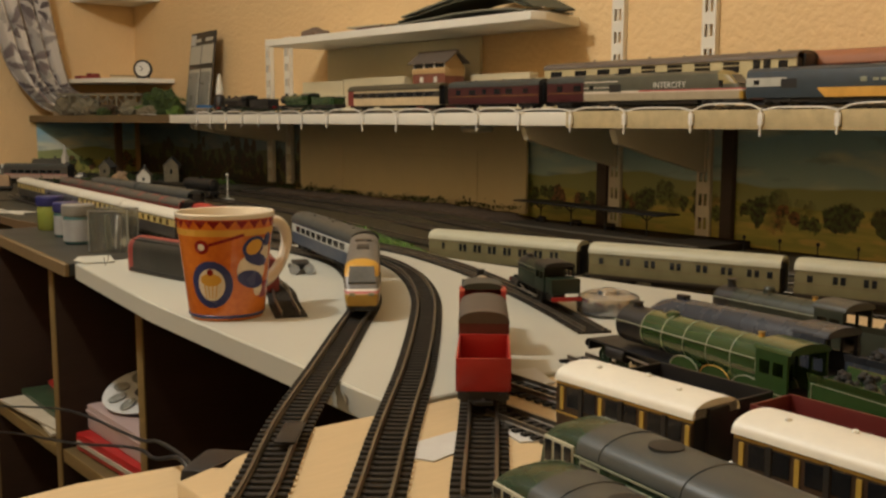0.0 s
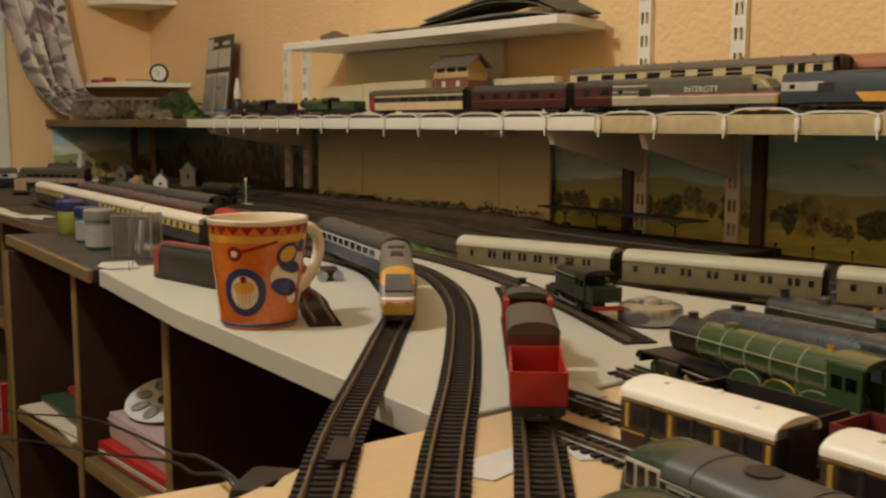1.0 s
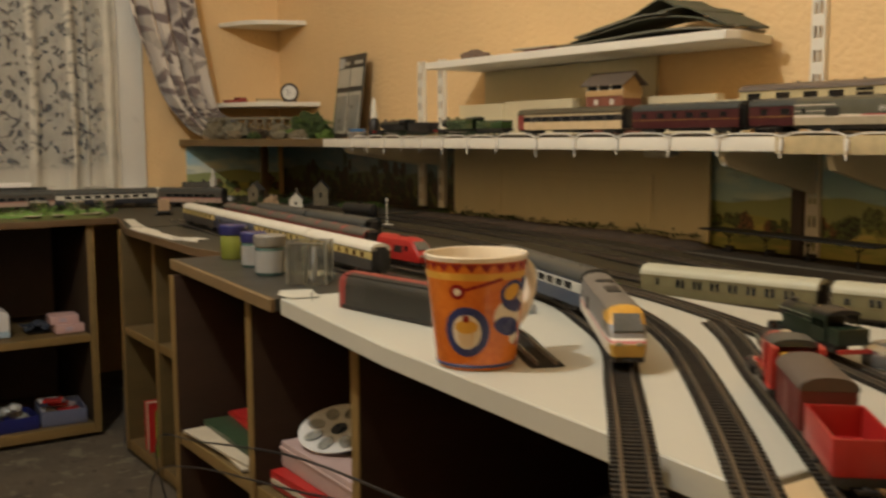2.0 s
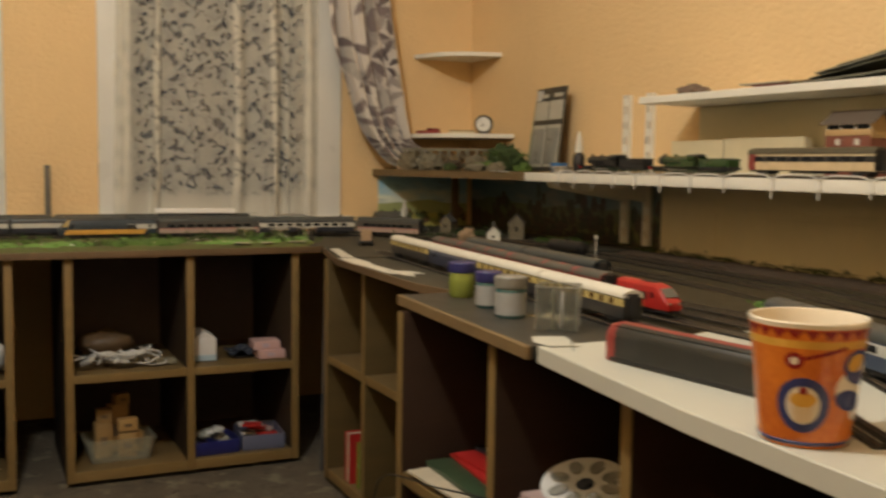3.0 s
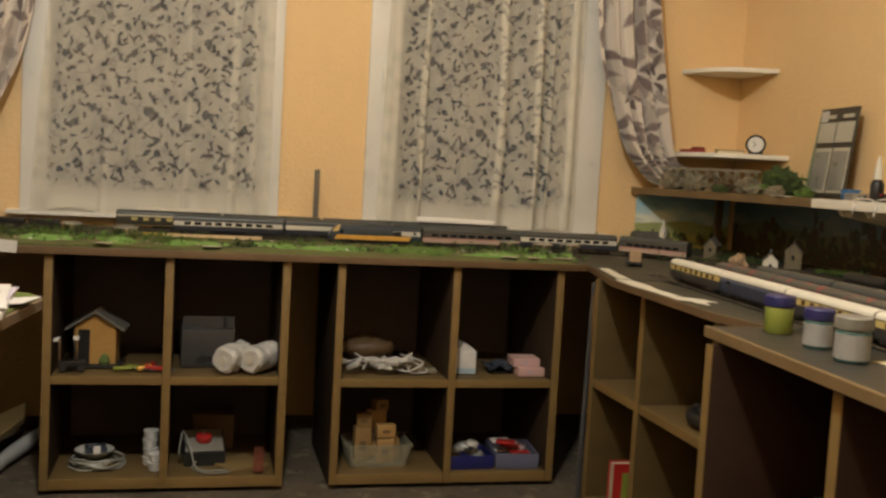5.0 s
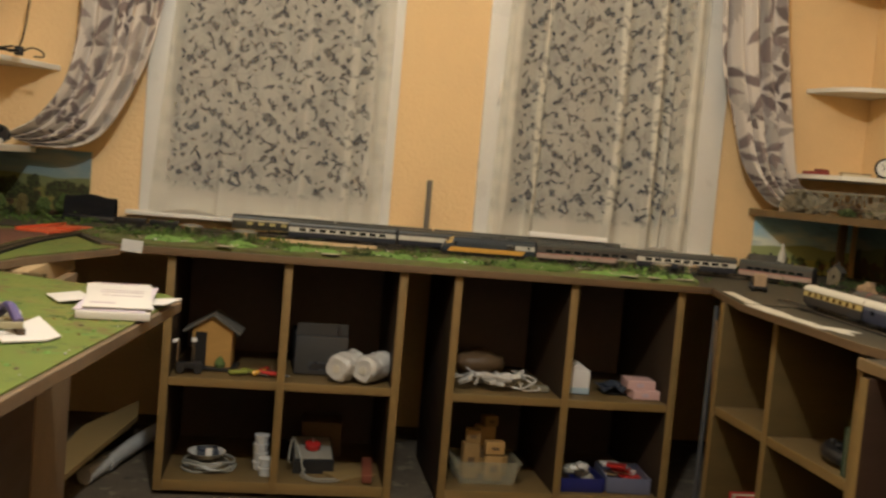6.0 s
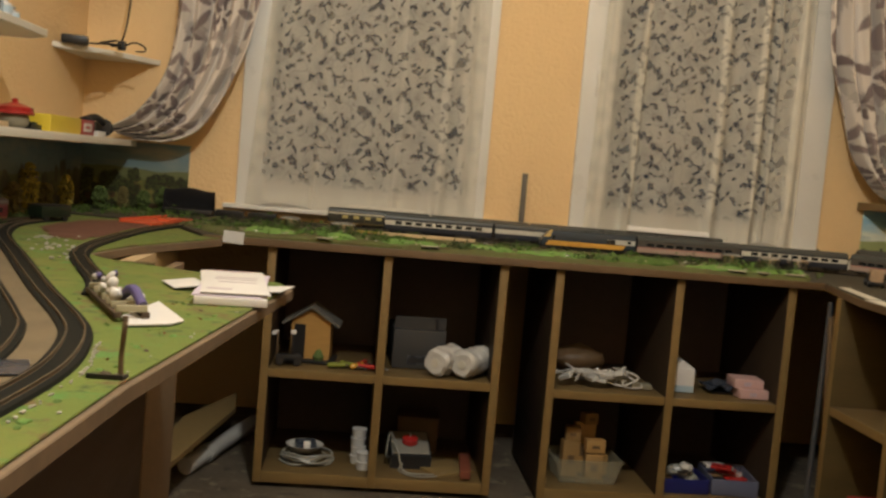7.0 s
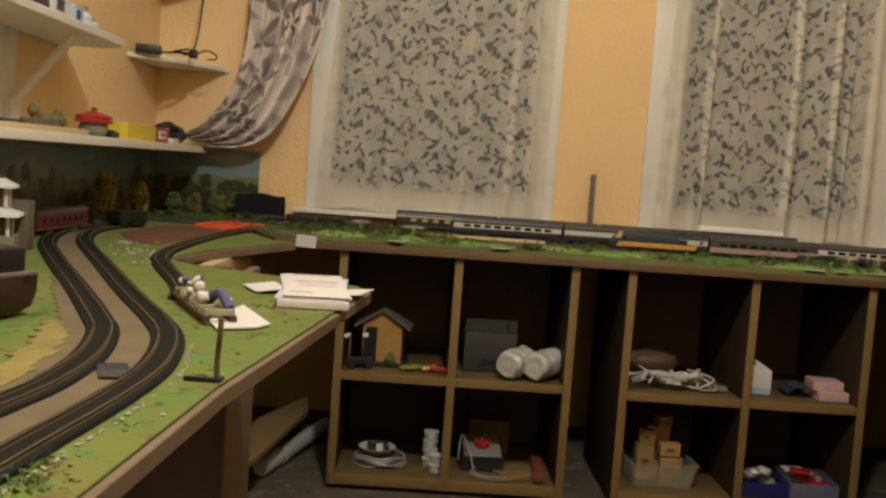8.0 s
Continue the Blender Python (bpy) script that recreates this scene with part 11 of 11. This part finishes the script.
part("body", B(-0.030, 0.026, -0.012, 0.012, 0.010, 0.024, bevel=0.003), M_BLACK, tv)
part("mast", B(-0.030, -0.026, -0.008, 0.008, 0.024, 0.075, bevel=0.001), M_BROWN, tv)
part("arm", box(bmesh.new(), -0.030, -0.008, -0.006, 0.006, 0.074, 0.081, 0.001, Matrix.Rotation(-0.25, 4, "Y")), M_PRINT, tv)
part("arm", box(bmesh.new(), 0.000, 0.012, -0.006, 0.006, 0.070, 0.078, 0.001), M_PRINT, tv)
part("mast", B(0.002, 0.007, -0.006, 0.006, 0.024, 0.070, bevel=0.001), M_BLACK, tv)
for a in (-0.021, 0.018):
    for b in (-0.013, 0.013):
        part("wheel", lathe(bmesh.new(), [(0.003, -0.003), (0.0085, -0.003), (0.0085, 0.003), (0.003, 0.003)], 14, Matrix.Translation((a, b, 0.009)) @ Matrix.Rotation(math.pi / 2, 4, "X")), M_UNDER, tv)
for k, (x, y, tn, m, l) in enumerate(((0.775, -0.655, 20, M_JARG, "yellow-green"), (0.800, -0.640, -35, M_JARG, "yellow-green"), (0.822, -0.645, 50, M_MYEL, "yellow"), (0.842, -0.650, -15, M_REDP, "red"), (0.832, -0.615, 70, M_REDP, "red"))):
    tl = thing("hand_tool", l + " plastic-handled small hand tool", "hand tool", "hand tools", (x, y, C1), tn)
    part("grip", lathe(bmesh.new(), [(0.003, 0), (0.0062, 0.004), (0.0052, 0.03), (0.0062, 0.04), (0.003, 0.044)], 12, Matrix.Translation((-0.022, 0, 0.0064)) @ Matrix.Rotation(math.pi / 2, 4, "Y")), m, tl)
    part("blade", rod(bmesh.new(), (0.021, 0, 0.0064), (0.052, 0, 0.0045), 0.0016, 8), M_TIN, tl)

# grey box, white rolls
gx = thing("grey_storage_box", "dark grey plastic box with a hand hole", "storage box", at=(0.958, -0.56, C1), turn=3)
part("body", B(-0.060, 0.062, -0.045, 0.10, 0, 0.090, bevel=0.002), M_GREYB, gx)
part("flap", loft(bmesh.new(), [[(-0.060, y, 0.0905), (0.062, y, 0.0905), (0.062, y, 0.119), (-0.056, y, 0.119)] for y in (-0.03, -0.026)]), M_GREYB, gx, "dark card inside")
part("post", B(0.036, 0.044, -0.034, -0.0305, 0.0905, 0.118), M_BLACK, gx)
part("handle_recess", B(-0.022, 0.018, -0.0465, -0.0452, 0.014, 0.026), M_BLACK, gx)
part("handle_rim", B(-0.026, 0.022, -0.0458, -0.0451, 0.010, 0.030), M_SLATE, gx)


def film_roll(r, length, z, seed):
    """A soft roll lying along y in loose crinkled film."""
    prof = [(r * 0.28, 0.0), (r * 0.80, -0.002), (r * 0.97, 0.004)] + [(r * (1.0 + 0.02 * (q % 2)), 0.004 + (length - 0.012) * q / 9) for q in range(1, 10)] + [(r * 0.8, length), (r * 0.2, length + 0.002)]
    bm = lathe(bmesh.new(), prof, 30, Matrix.Translation((0, 0, z)) @ Matrix.Rotation(-math.pi / 2, 4, "X"))
    for v in bm.verts:
        out = Vector((v.co.x, 0, v.co.z - z))
        v.co += out * (0.20 * noise.noise(v.co * 34 + Vector((seed * 3, 0, 0))) + 0.12 * noise.noise(v.co * 95 + Vector((seed, 5, 0))))
        v.co.z = max(v.co.z, z - r * 0.995)
    return bm


for k, (x, z, tn) in enumerate(((0.995, 0.0, -30), (1.055, 0.0, -33))):
    rl = thing("paper_roll", "white paper roll wrapped in crinkled plastic film", "paper roll", "white paper rolls", (x, -0.685, C1), tn)
    bm = film_roll(0.031, 0.100, 0.0325, k)
    part("wrap", bm, M_FILM, rl)
    part("core", lathe(bmesh.new(), [(0.0095, 0), (0.0095, 0.003)], 16, Matrix.Translation((0, -0.0028, 0.0325)) @ Matrix.Rotation(-math.pi / 2, 4, "X")), M_PACKC, rl)
sg = thing("grey_pouch", "grey folded pouch at the compartment side", "pouch", at=(1.105, -0.50, C1))
part("pouch", B(-0.012, 0.012, -0.06, 0.06, 0, 0.032, bevel=0.004), M_PACKG, sg)

# coil of white cable, plate, pots
cc = thing("cable_coil", "coil of white cable lying on the bottom board", "cable coil", at=(0.722, -0.61, C0))
rnd = random.Random(12)
pts = []
for k in range(120):
    a = k * 2 * math.pi / 20
    r = 0.060 + 0.006 * math.sin(k * 0.7) - 0.012 * (k % 40) / 40
    pts.append((r * math.cos(a), r * 0.82 * math.sin(a), 0.004 + 0.0036 * (k // 20) + 0.002 * math.sin(k * 1.3)))
part("coiled_cable", tube(bmesh.new(), pts, 0.0026, 7), M_PACKG, cc)
pt = thing("foil_dish", "crumpled blue and white foil dish on the coil", "dish", at=(0.715, -0.60, C0 + 0.0268), turn=15)
part("dish", lathe(bmesh.new(), [(0.010, 0.0005), (0.030, 0.0), (0.042, 0.012), (0.044, 0.012), (0.031, -0.001), (0.010, -0.0005)], 22), M_FILM, pt)
part("wrapper", box(bmesh.new(), -0.022, 0.026, -0.014, 0.016, 0.002, 0.018, 0.003, Matrix.Rotation(0.25, 4, "X")), M_SLATE, pt)
part("wrapper", box(bmesh.new(), -0.006, 0.010, -0.018, -0.012, 0.004, 0.022, 0.002), M_PRINT, pt)
for x, y, n in ((0.838, -0.60, 4), (0.852, -0.645, 2)):
    st = thing("pot_stack", "stack of small white plastic pots", "plastic pots", "white plastic pots", (x, y, C0))
    for k in range(n):
        part("pot", lathe(bmesh.new(), [(0.013, 0), (0.015, 0.002), (0.0165, 0.016), (0.018, 0.017), (0.018, 0.020), (0.012, 0.0205)], 20, Matrix.Translation((0.0015 * (k % 2), 0, 0.021 * k))), M_JARL, st)

# controller with red knob and cables, board, block
ct = thing("train_controller", "dark train controller with a red round knob", "controller", at=(0.960, -0.57, C0), turn=4)
part("case", loft(bmesh.new(), [[(x, -0.05, 0), (x, 0.05, 0), (x, 0.05, 0.062), (x, -0.05, 0.030)] for x in (-0.048, 0.048)]), M_BLACK, ct)
m = Matrix.Translation((0, 0, 0.0468)) @ Matrix.Rotation(math.radians(17.7), 4, "X")
part("face", box(bmesh.new(), -0.044, 0.044, -0.046, 0.046, 0, 0.002, 0.0006, m), M_LIDG, ct, "grey face plate")
part("knob", lathe(bmesh.new(), [(0.017, 0.0025), (0.019, 0.005), (0.018, 0.015), (0.013, 0.018)], 22, m), M_REDP, ct, "red round knob")
part("pointer", box(bmesh.new(), -0.0015, 0.0015, 0.0, 0.016, 0.0182, 0.0195, 0, m), M_PRINT, ct)
part("cable", tube(bmesh.new(), smooth_path([(-0.046, 0.0, 0.012), (-0.058, -0.04, 0.028), (-0.050, -0.02, 0.075), (-0.035, -0.06, 0.05), (-0.02, -0.085, 0.006), (0.03, -0.10, 0.004), (0.06, -0.085, 0.004), (0.05, -0.055, 0.004)], 7), 0.0020, 7), M_PACKG, ct)
part("cable", tube(bmesh.new(), smooth_path([(-0.02, -0.051, 0.012), (-0.03, -0.08, 0.004), (0.0, -0.118, 0.004), (0.05, -0.112, 0.004), (0.085, -0.07, 0.004)], 7), 0.0022, 7), M_LIDG, ct)
bx = thing("brown_carton", "brown cardboard box at the back of the compartment", "carton", at=(0.985, -0.43, C0), turn=-3)
part("box", B(-0.05, 0.05, -0.04, 0.04, 0, 0.088, bevel=0.002), M_BROWN, bx)
part("flap", box(bmesh.new(), -0.05, 0.05, -0.052, -0.04, 0.086, 0.089, 0, Matrix.Rotation(0.02, 4, "X")), M_BROWN, bx)
wb2 = thing("plywood_offcut", "thin plywood offcut on the bottom board", "wood board", at=(1.040, -0.61, C0), turn=32)
part("board", B(-0.05, 0.055, -0.05, 0.05, 0, 0.006, bevel=0.0006), M_PLANK, wb2)
rb = thing("red_brown_block", "red-brown stained wooden bar", "wooden bar", at=(1.088, -0.635, C0), turn=-4)
part("bar", B(-0.012, 0.012, -0.058, 0.09, 0.0065, 0.024, bevel=0.002), surface("red_brown_stain", (0.17, 0.05, 0.028), 0.5, 0.2, 30), rb)
part("runner", B(-0.010, 0.010, -0.05, 0.08, 0, 0.0064), M_BROWN, rb)

# tangle of white leads
ta = thing("lead_tangle", "tangle of white leads and plastic pieces", "cables", at=(1.385, -0.635, 0.2655))
rnd = random.Random(6)
for k in range(5):
    x0 = -0.095 + k * 0.038
    pts = [(x0 + rnd.uniform(-0.05, 0.05), rnd.uniform(-0.03, 0.06), 0.006 + rnd.random() * 0.034) for _ in range(9)]
    part("lead", tube(bmesh.new(), smooth_path(pts, 6), 0.0023, 7), M_FILM, ta)
for k in range(9):
    s = rnd.uniform(0.010, 0.020)
    o = part("clip_piece", B(-s, s, -s * 0.6, s * 0.6, -s * 0.35, s * 0.35, bevel=0.0025), M_FILM, ta)
    o.matrix_basis = pose(rnd.uniform(-0.09, 0.05), rnd.uniform(-0.03, 0.04), 0.015 + rnd.random() * 0.018, rnd.uniform(-25, 25), rnd.uniform(-25, 25), rnd.uniform(0, 180))
for k, x in enumerate((0.085, 0.112)):
    part("connector", B(x - 0.010, x + 0.010, -0.01, 0.02, 0, 0.016 - 0.004 * k, bevel=0.002), M_BRG, ta)
cl = thing("yarn_ball", "dark brown ball of yarn at the back of the shelf", "yarn", at=(1.36, -0.48, 0.2655))
bm = bmesh.new()
bmesh.ops.create_icosphere(bm, subdivisions=3, radius=0.055, matrix=Matrix.Translation((0, 0, 0.035)) @ Matrix.Diagonal((1.3, 0.8, 0.6, 1)))
for v in bm.verts:
    v.co += Vector((0, 0, 1)) * 0.012 * noise.noise(v.co * 60)
    v.co.z = max(v.co.z, 0)
part("ball", bm, M_BROWN, cl, smooth=True)

# cartons on the shelf
wc = thing("white_carton", "white and blue small cardboard carton", "carton", at=(1.580, -0.605, 0.2655), turn=-3)
part("box", B(-0.028, 0.028, -0.035, 0.07, 0.015, 0.056, bevel=0.001), M_PRINT, wc)
part("band", B(-0.0284, 0.0284, -0.0354, 0.0704, 0, 0.0149, bevel=0.001), M_PBLUE, wc, "blue printed band")
part("lid", loft(bmesh.new(), [[(-0.028, y, 0.0562), (0.028, y, 0.0562), (0.0, y, 0.074 if y < 0 else 0.070)] for y in (-0.033, 0.068)]), M_PRINT, wc)
for k in range(2):
    pk2 = thing("pink_carton", "pale pink small flat carton", "carton", "pink cartons", (1.742 - 0.008 * k, -0.645 + 0.012 * k, 0.2655 + 0.0215 * k), 3 - 6 * k)
    part("box", B(-0.034, 0.034, -0.024, 0.04, 0, 0.021, bevel=0.001), M_PINK, pk2)
    part("print", B(-0.012, 0.004, -0.0252, -0.0242, 0.006, 0.015), M_INK, pk2)
    part("end", B(0.0342, 0.0352, -0.02, 0.036, 0.002, 0.019), M_REDP, pk2)
bwp = thing("blue_wrapper", "crumpled dark blue plastic wrapper", "wrapper", at=(1.682, -0.60, 0.2655))
bm = bmesh.new()
bmesh.ops.create_grid(bm, x_segments=12, y_segments=10, size=0.04)
for v in bm.verts:
    v.co.z = 0.014 + 0.014 * noise.noise(v.co * 45) + 0.02 * max(0, v.co.x * 10)
g = bmesh.ops.extrude_face_region(bm, geom=bm.faces[:])
for v in [e for e in g["geom"] if isinstance(e, bmesh.types.BMVert)]:
    v.co.z += 0.001
part("film", bm, M_SLATE, bwp)
part("base", B(-0.03, 0.03, -0.03, 0.03, 0, 0.004), M_BLACK, bwp)

# clear tub of blocks
tu = thing("plastic_tub", "cloudy clear plastic tub holding wooden blocks", "tub", at=(1.372, -0.60, C0), turn=2)
bm = bmesh.new()
o = [(-0.066, -0.05), (0.066, -0.05), (0.066, 0.05), (-0.066, 0.05)]
rings = [[(x * k, y * k, z) for x, y in o] for k, z in ((1.0, 0.0), (1.18, 0.052), (1.24, 0.053), (1.24, 0.056), (1.14, 0.056), (0.97, 0.003))]
loft(bm, rings)
part("tub", bm, M_TUB, tu)
rnd = random.Random(9)
for k, (x, y, z, w, d, h, tn) in enumerate(((-0.034, 0.0, 0.004, 0.040, 0.03, 0.085, 4), (0.022, -0.012, 0.004, 0.042, 0.03, 0.058, -3), (0.022, -0.01, 0.066, 0.046, 0.028, 0.030, 4), (-0.030, 0.0, 0.0895, 0.036, 0.03, 0.032, -8), (0.004, 0.03, 0.004, 0.05, 0.022, 0.120, 2), (0.045, 0.022, 0.004, 0.03, 0.03, 0.05, 12), (0.012, 0.025, 0.1245, 0.036, 0.026, 0.026, 20))):
    bl = thing("wooden_block", "orange-brown wooden building block in the tub", "wooden block", "wooden blocks in the tub", (1.372 + x, -0.60 + y, C0 + z), tn)
    part("block", B(-w / 2, w / 2, -d / 2, d / 2, 0, h, bevel=0.0015), M_BLOCK, bl)
    part("slot", B(-w * 0.2, w * 0.2, -d / 2 - 0.0006, -d / 2 + 0.0006, h * 0.35, h * 0.6), M_BROWN, bl)


def open_box(label, x, y, w, d, h, material, turn):
    b = thing("open_box", label, "plastic box", "plastic boxes", (x, y, C0), turn)
    part("base", B(-w / 2, w / 2, -d / 2, d / 2, 0, 0.003), material, b)
    for s in (-1, 1):
        part("side", B(s * w / 2 - 0.0015, s * w / 2 + 0.0015, -d / 2, d / 2, 0.003, h, bevel=0.0005), material, b)
        part("end", B(-w / 2 + 0.0016, w / 2 - 0.0016, s * d / 2 - 0.0015, s * d / 2 + 0.0015, 0.003, h, bevel=0.0005), material, b)
    return b


open_box("royal blue open plastic box", 1.598, -0.630, 0.110, 0.10, 0.034, M_BLUEBX, 2)
open_box("grey-blue open plastic tray", 1.722, -0.610, 0.105, 0.14, 0.038, M_TRAYB, -5)
rnd = random.Random(14)
for k in range(7):
    bg = thing("plastic_bag", "crinkled clear plastic bag with small parts", "plastic bag", "bags of small parts", (1.598 + rnd.uniform(-0.032, 0.032), -0.625 + rnd.uniform(-0.025, 0.03), C0 + 0.004 + 0.006 * k), rnd.uniform(0, 180))
    bm = bmesh.new()
    bmesh.ops.create_icosphere(bm, subdivisions=2, radius=0.022, matrix=Matrix.Translation((0, 0, 0.012)) @ Matrix.Diagonal((1, 0.7, 0.5, 1)))
    for v in bm.verts:
        v.co += v.co * 0.35 * noise.noise(v.co * 90 + Vector((k * 3, 0, 0)))
        v.co.z = max(0, v.co.z)
    part("bag", bm, M_FILM if k % 3 == 0 else M_PACKG, bg)
for k in range(8):
    pkx = thing("small_packet", ("red" if k % 2 else "white") + " flat packet heaped in the tray", "packet", "packets in the tray", (1.718 + rnd.uniform(-0.022, 0.022), -0.61 + rnd.uniform(-0.04, 0.04), C0 + 0.0035 + 0.0062 * k), rnd.uniform(-40, 40))
    part("packet", B(-0.024, 0.024, -0.016, 0.016, 0, 0.006, bevel=0.001), (M_PINK, M_REDP, M_PRINT, M_REDP)[k % 4], pkx)
    part("seal", B(0.0242, 0.028, -0.015, 0.015, 0.0025, 0.0035), M_FILM, pkx)

# corner unit
gp2 = thing("game_controller", "dark game controller lying on the shelf", "controller", at=(1.855, -1.315, 0.3095), turn=75)
bm = tube(bmesh.new(), smooth_path([(-0.05, -0.035, 0.014), (-0.042, 0.0, 0.018), (0.0, 0.012, 0.018), (0.042, 0.0, 0.018), (0.05, -0.035, 0.014)], 6), 0.0135, 12)
part("body", bm, M_BLACK, gp2, smooth=True)
for s in (-1, 1):
    part("stick", lathe(bmesh.new(), [(0.004, 0.028), (0.004, 0.036), (0.007, 0.037), (0.006, 0.040)], 14, Matrix.Translation((s * 0.018, 0.004, 0))), M_UNDER, gp2)
for k, (x, y, z0, w, d, h, m, l) in enumerate(((1.90, -1.01, C0, 0.030, 0.16, 0.115, M_REDP, "red"), (1.90, -1.062, C0, 0.010, 0.15, 0.105, M_JARG, "yellow-green"), (1.90, -1.44 + 0.03, 0.3095, 0.012, 0.16, 0.10, M_GREENM, "green"), (1.90, -1.395, 0.3095, 0.012, 0.16, 0.085, M_GREENM, "green"))):
    fo = thing("folder", l + " card folder standing in the shelf unit", "folder", "folders in the shelf units", (x, y, z0), 90)
    part("cover", B(-w / 2, -w / 2 + 0.002, -d / 2, d / 2, 0, h), m, fo)
    part("cover", B(w / 2 - 0.002, w / 2, -d / 2, d / 2, 0, h), m, fo)
    part("page_block", B(-w / 2 + 0.0022, w / 2 - 0.0022, -d / 2 + 0.004, d / 2 - 0.004, 0.001, h - 0.004), M_PAPER, fo)

# long unit: magazines, folders, paint palette
LU = 0.2735
for k, (x, y, w, h, m, l, tn) in enumerate(((1.785, -1.815, 0.12, 0.005, M_PAPER, "grey", 84), (1.775, -1.82, 0.125, 0.004, M_PAPER, "grey", 94), (1.80, -1.815, 0.12, 0.008, M_GREENM, "dark green", 88), (1.835, -1.818, 0.12, 0.005, M_REDP, "red", 84), (1.85, -1.815, 0.115, 0.005, M_REDP, "red", 92), (1.885, -1.815, 0.11, 0.006, M_SLATE, "dark blue", 90))):
    fo = thing("magazine", l + " magazine lying in a pile in the storage unit", "magazine", "magazines in the storage unit", (x, y, LU + (0.0, 0.0055, 0.010, 0.0185, 0.024, 0.0295)[k]), tn)
    part("cover", B(-w, w, -0.125, 0.10, 0, h, bevel=0.001), m, fo)
    part("page_block", B(-w + 0.003, w - 0.003, -0.1265, -0.1251, 0.0015, h - 0.0015), M_PAPER, fo)
rbx = thing("red_folder", "flat red card folder lying on the shelf", "folder", at=(1.80, -2.12, LU), turn=2)
part("cover", B(-0.112, 0.10, -0.125, 0.125, 0, 0.024, bevel=0.002), M_REDP, rbx)
part("page_block", B(-0.1135, -0.1121, -0.12, 0.12, 0.008, 0.014), M_PAPER, rbx)
M_WALLET = surface("dull_pink_plastic", (0.42, 0.31, 0.29), 0.45, 0.12, 40)
pkb = thing("pink_wallet", "pale pink plastic wallet box on the red folder", "plastic box", at=(1.805, -2.118, LU + 0.0245), turn=-1)
part("body", B(-0.105, 0.09, -0.122, 0.122, 0, 0.036, bevel=0.003), M_WALLET, pkb)
part("lid_edge", B(-0.1065, 0.0905, -0.1235, 0.1235, 0.024, 0.028, bevel=0.0005), M_WALLET, pkb)
pl2 = thing("paint_palette", "white plastic paint palette with round hollows", "paint palette", at=(1.756, -2.066, LU + 0.0612))
m = Matrix.Translation((0, 0, 0.022)) @ Matrix.Rotation(math.radians(25), 4, "Z") @ Matrix.Rotation(math.radians(-24), 4, "Y") @ Matrix.Scale(0.98, 4)
part("plate", lathe(bmesh.new(), [(0.052, 0.0), (0.060, 0.002), (0.061, 0.004), (0.058, 0.0045), (0.050, 0.0025), (0.010, 0.002)], 36, m @ Matrix.Diagonal((0.85, 1.0, 1, 1))), M_JARL, pl2)
for k in range(8):
    a = k * 0.785
    part("hollow", lathe(bmesh.new(), [(0.0115, 0.0030), (0.0125, 0.0050), (0.0100, 0.0052), (0.0070, 0.0032)], 16, m @ Matrix.Translation((0.033 * math.cos(a), 0.038 * math.sin(a), 0)) @ Matrix.Rotation(a, 4, "Z") @ Matrix.Diagonal((1.1, 0.75, 1, 1))), M_PACKG, pl2)
part("thumb_hole", lathe(bmesh.new(), [(0.012, 0.0024), (0.012, 0.0030)], 16, m), M_SLATE, pl2)
part("prop", B(0.02, 0.05, -0.03, 0.03, 0, 0.032, bevel=0.002), M_PACKG, pl2)
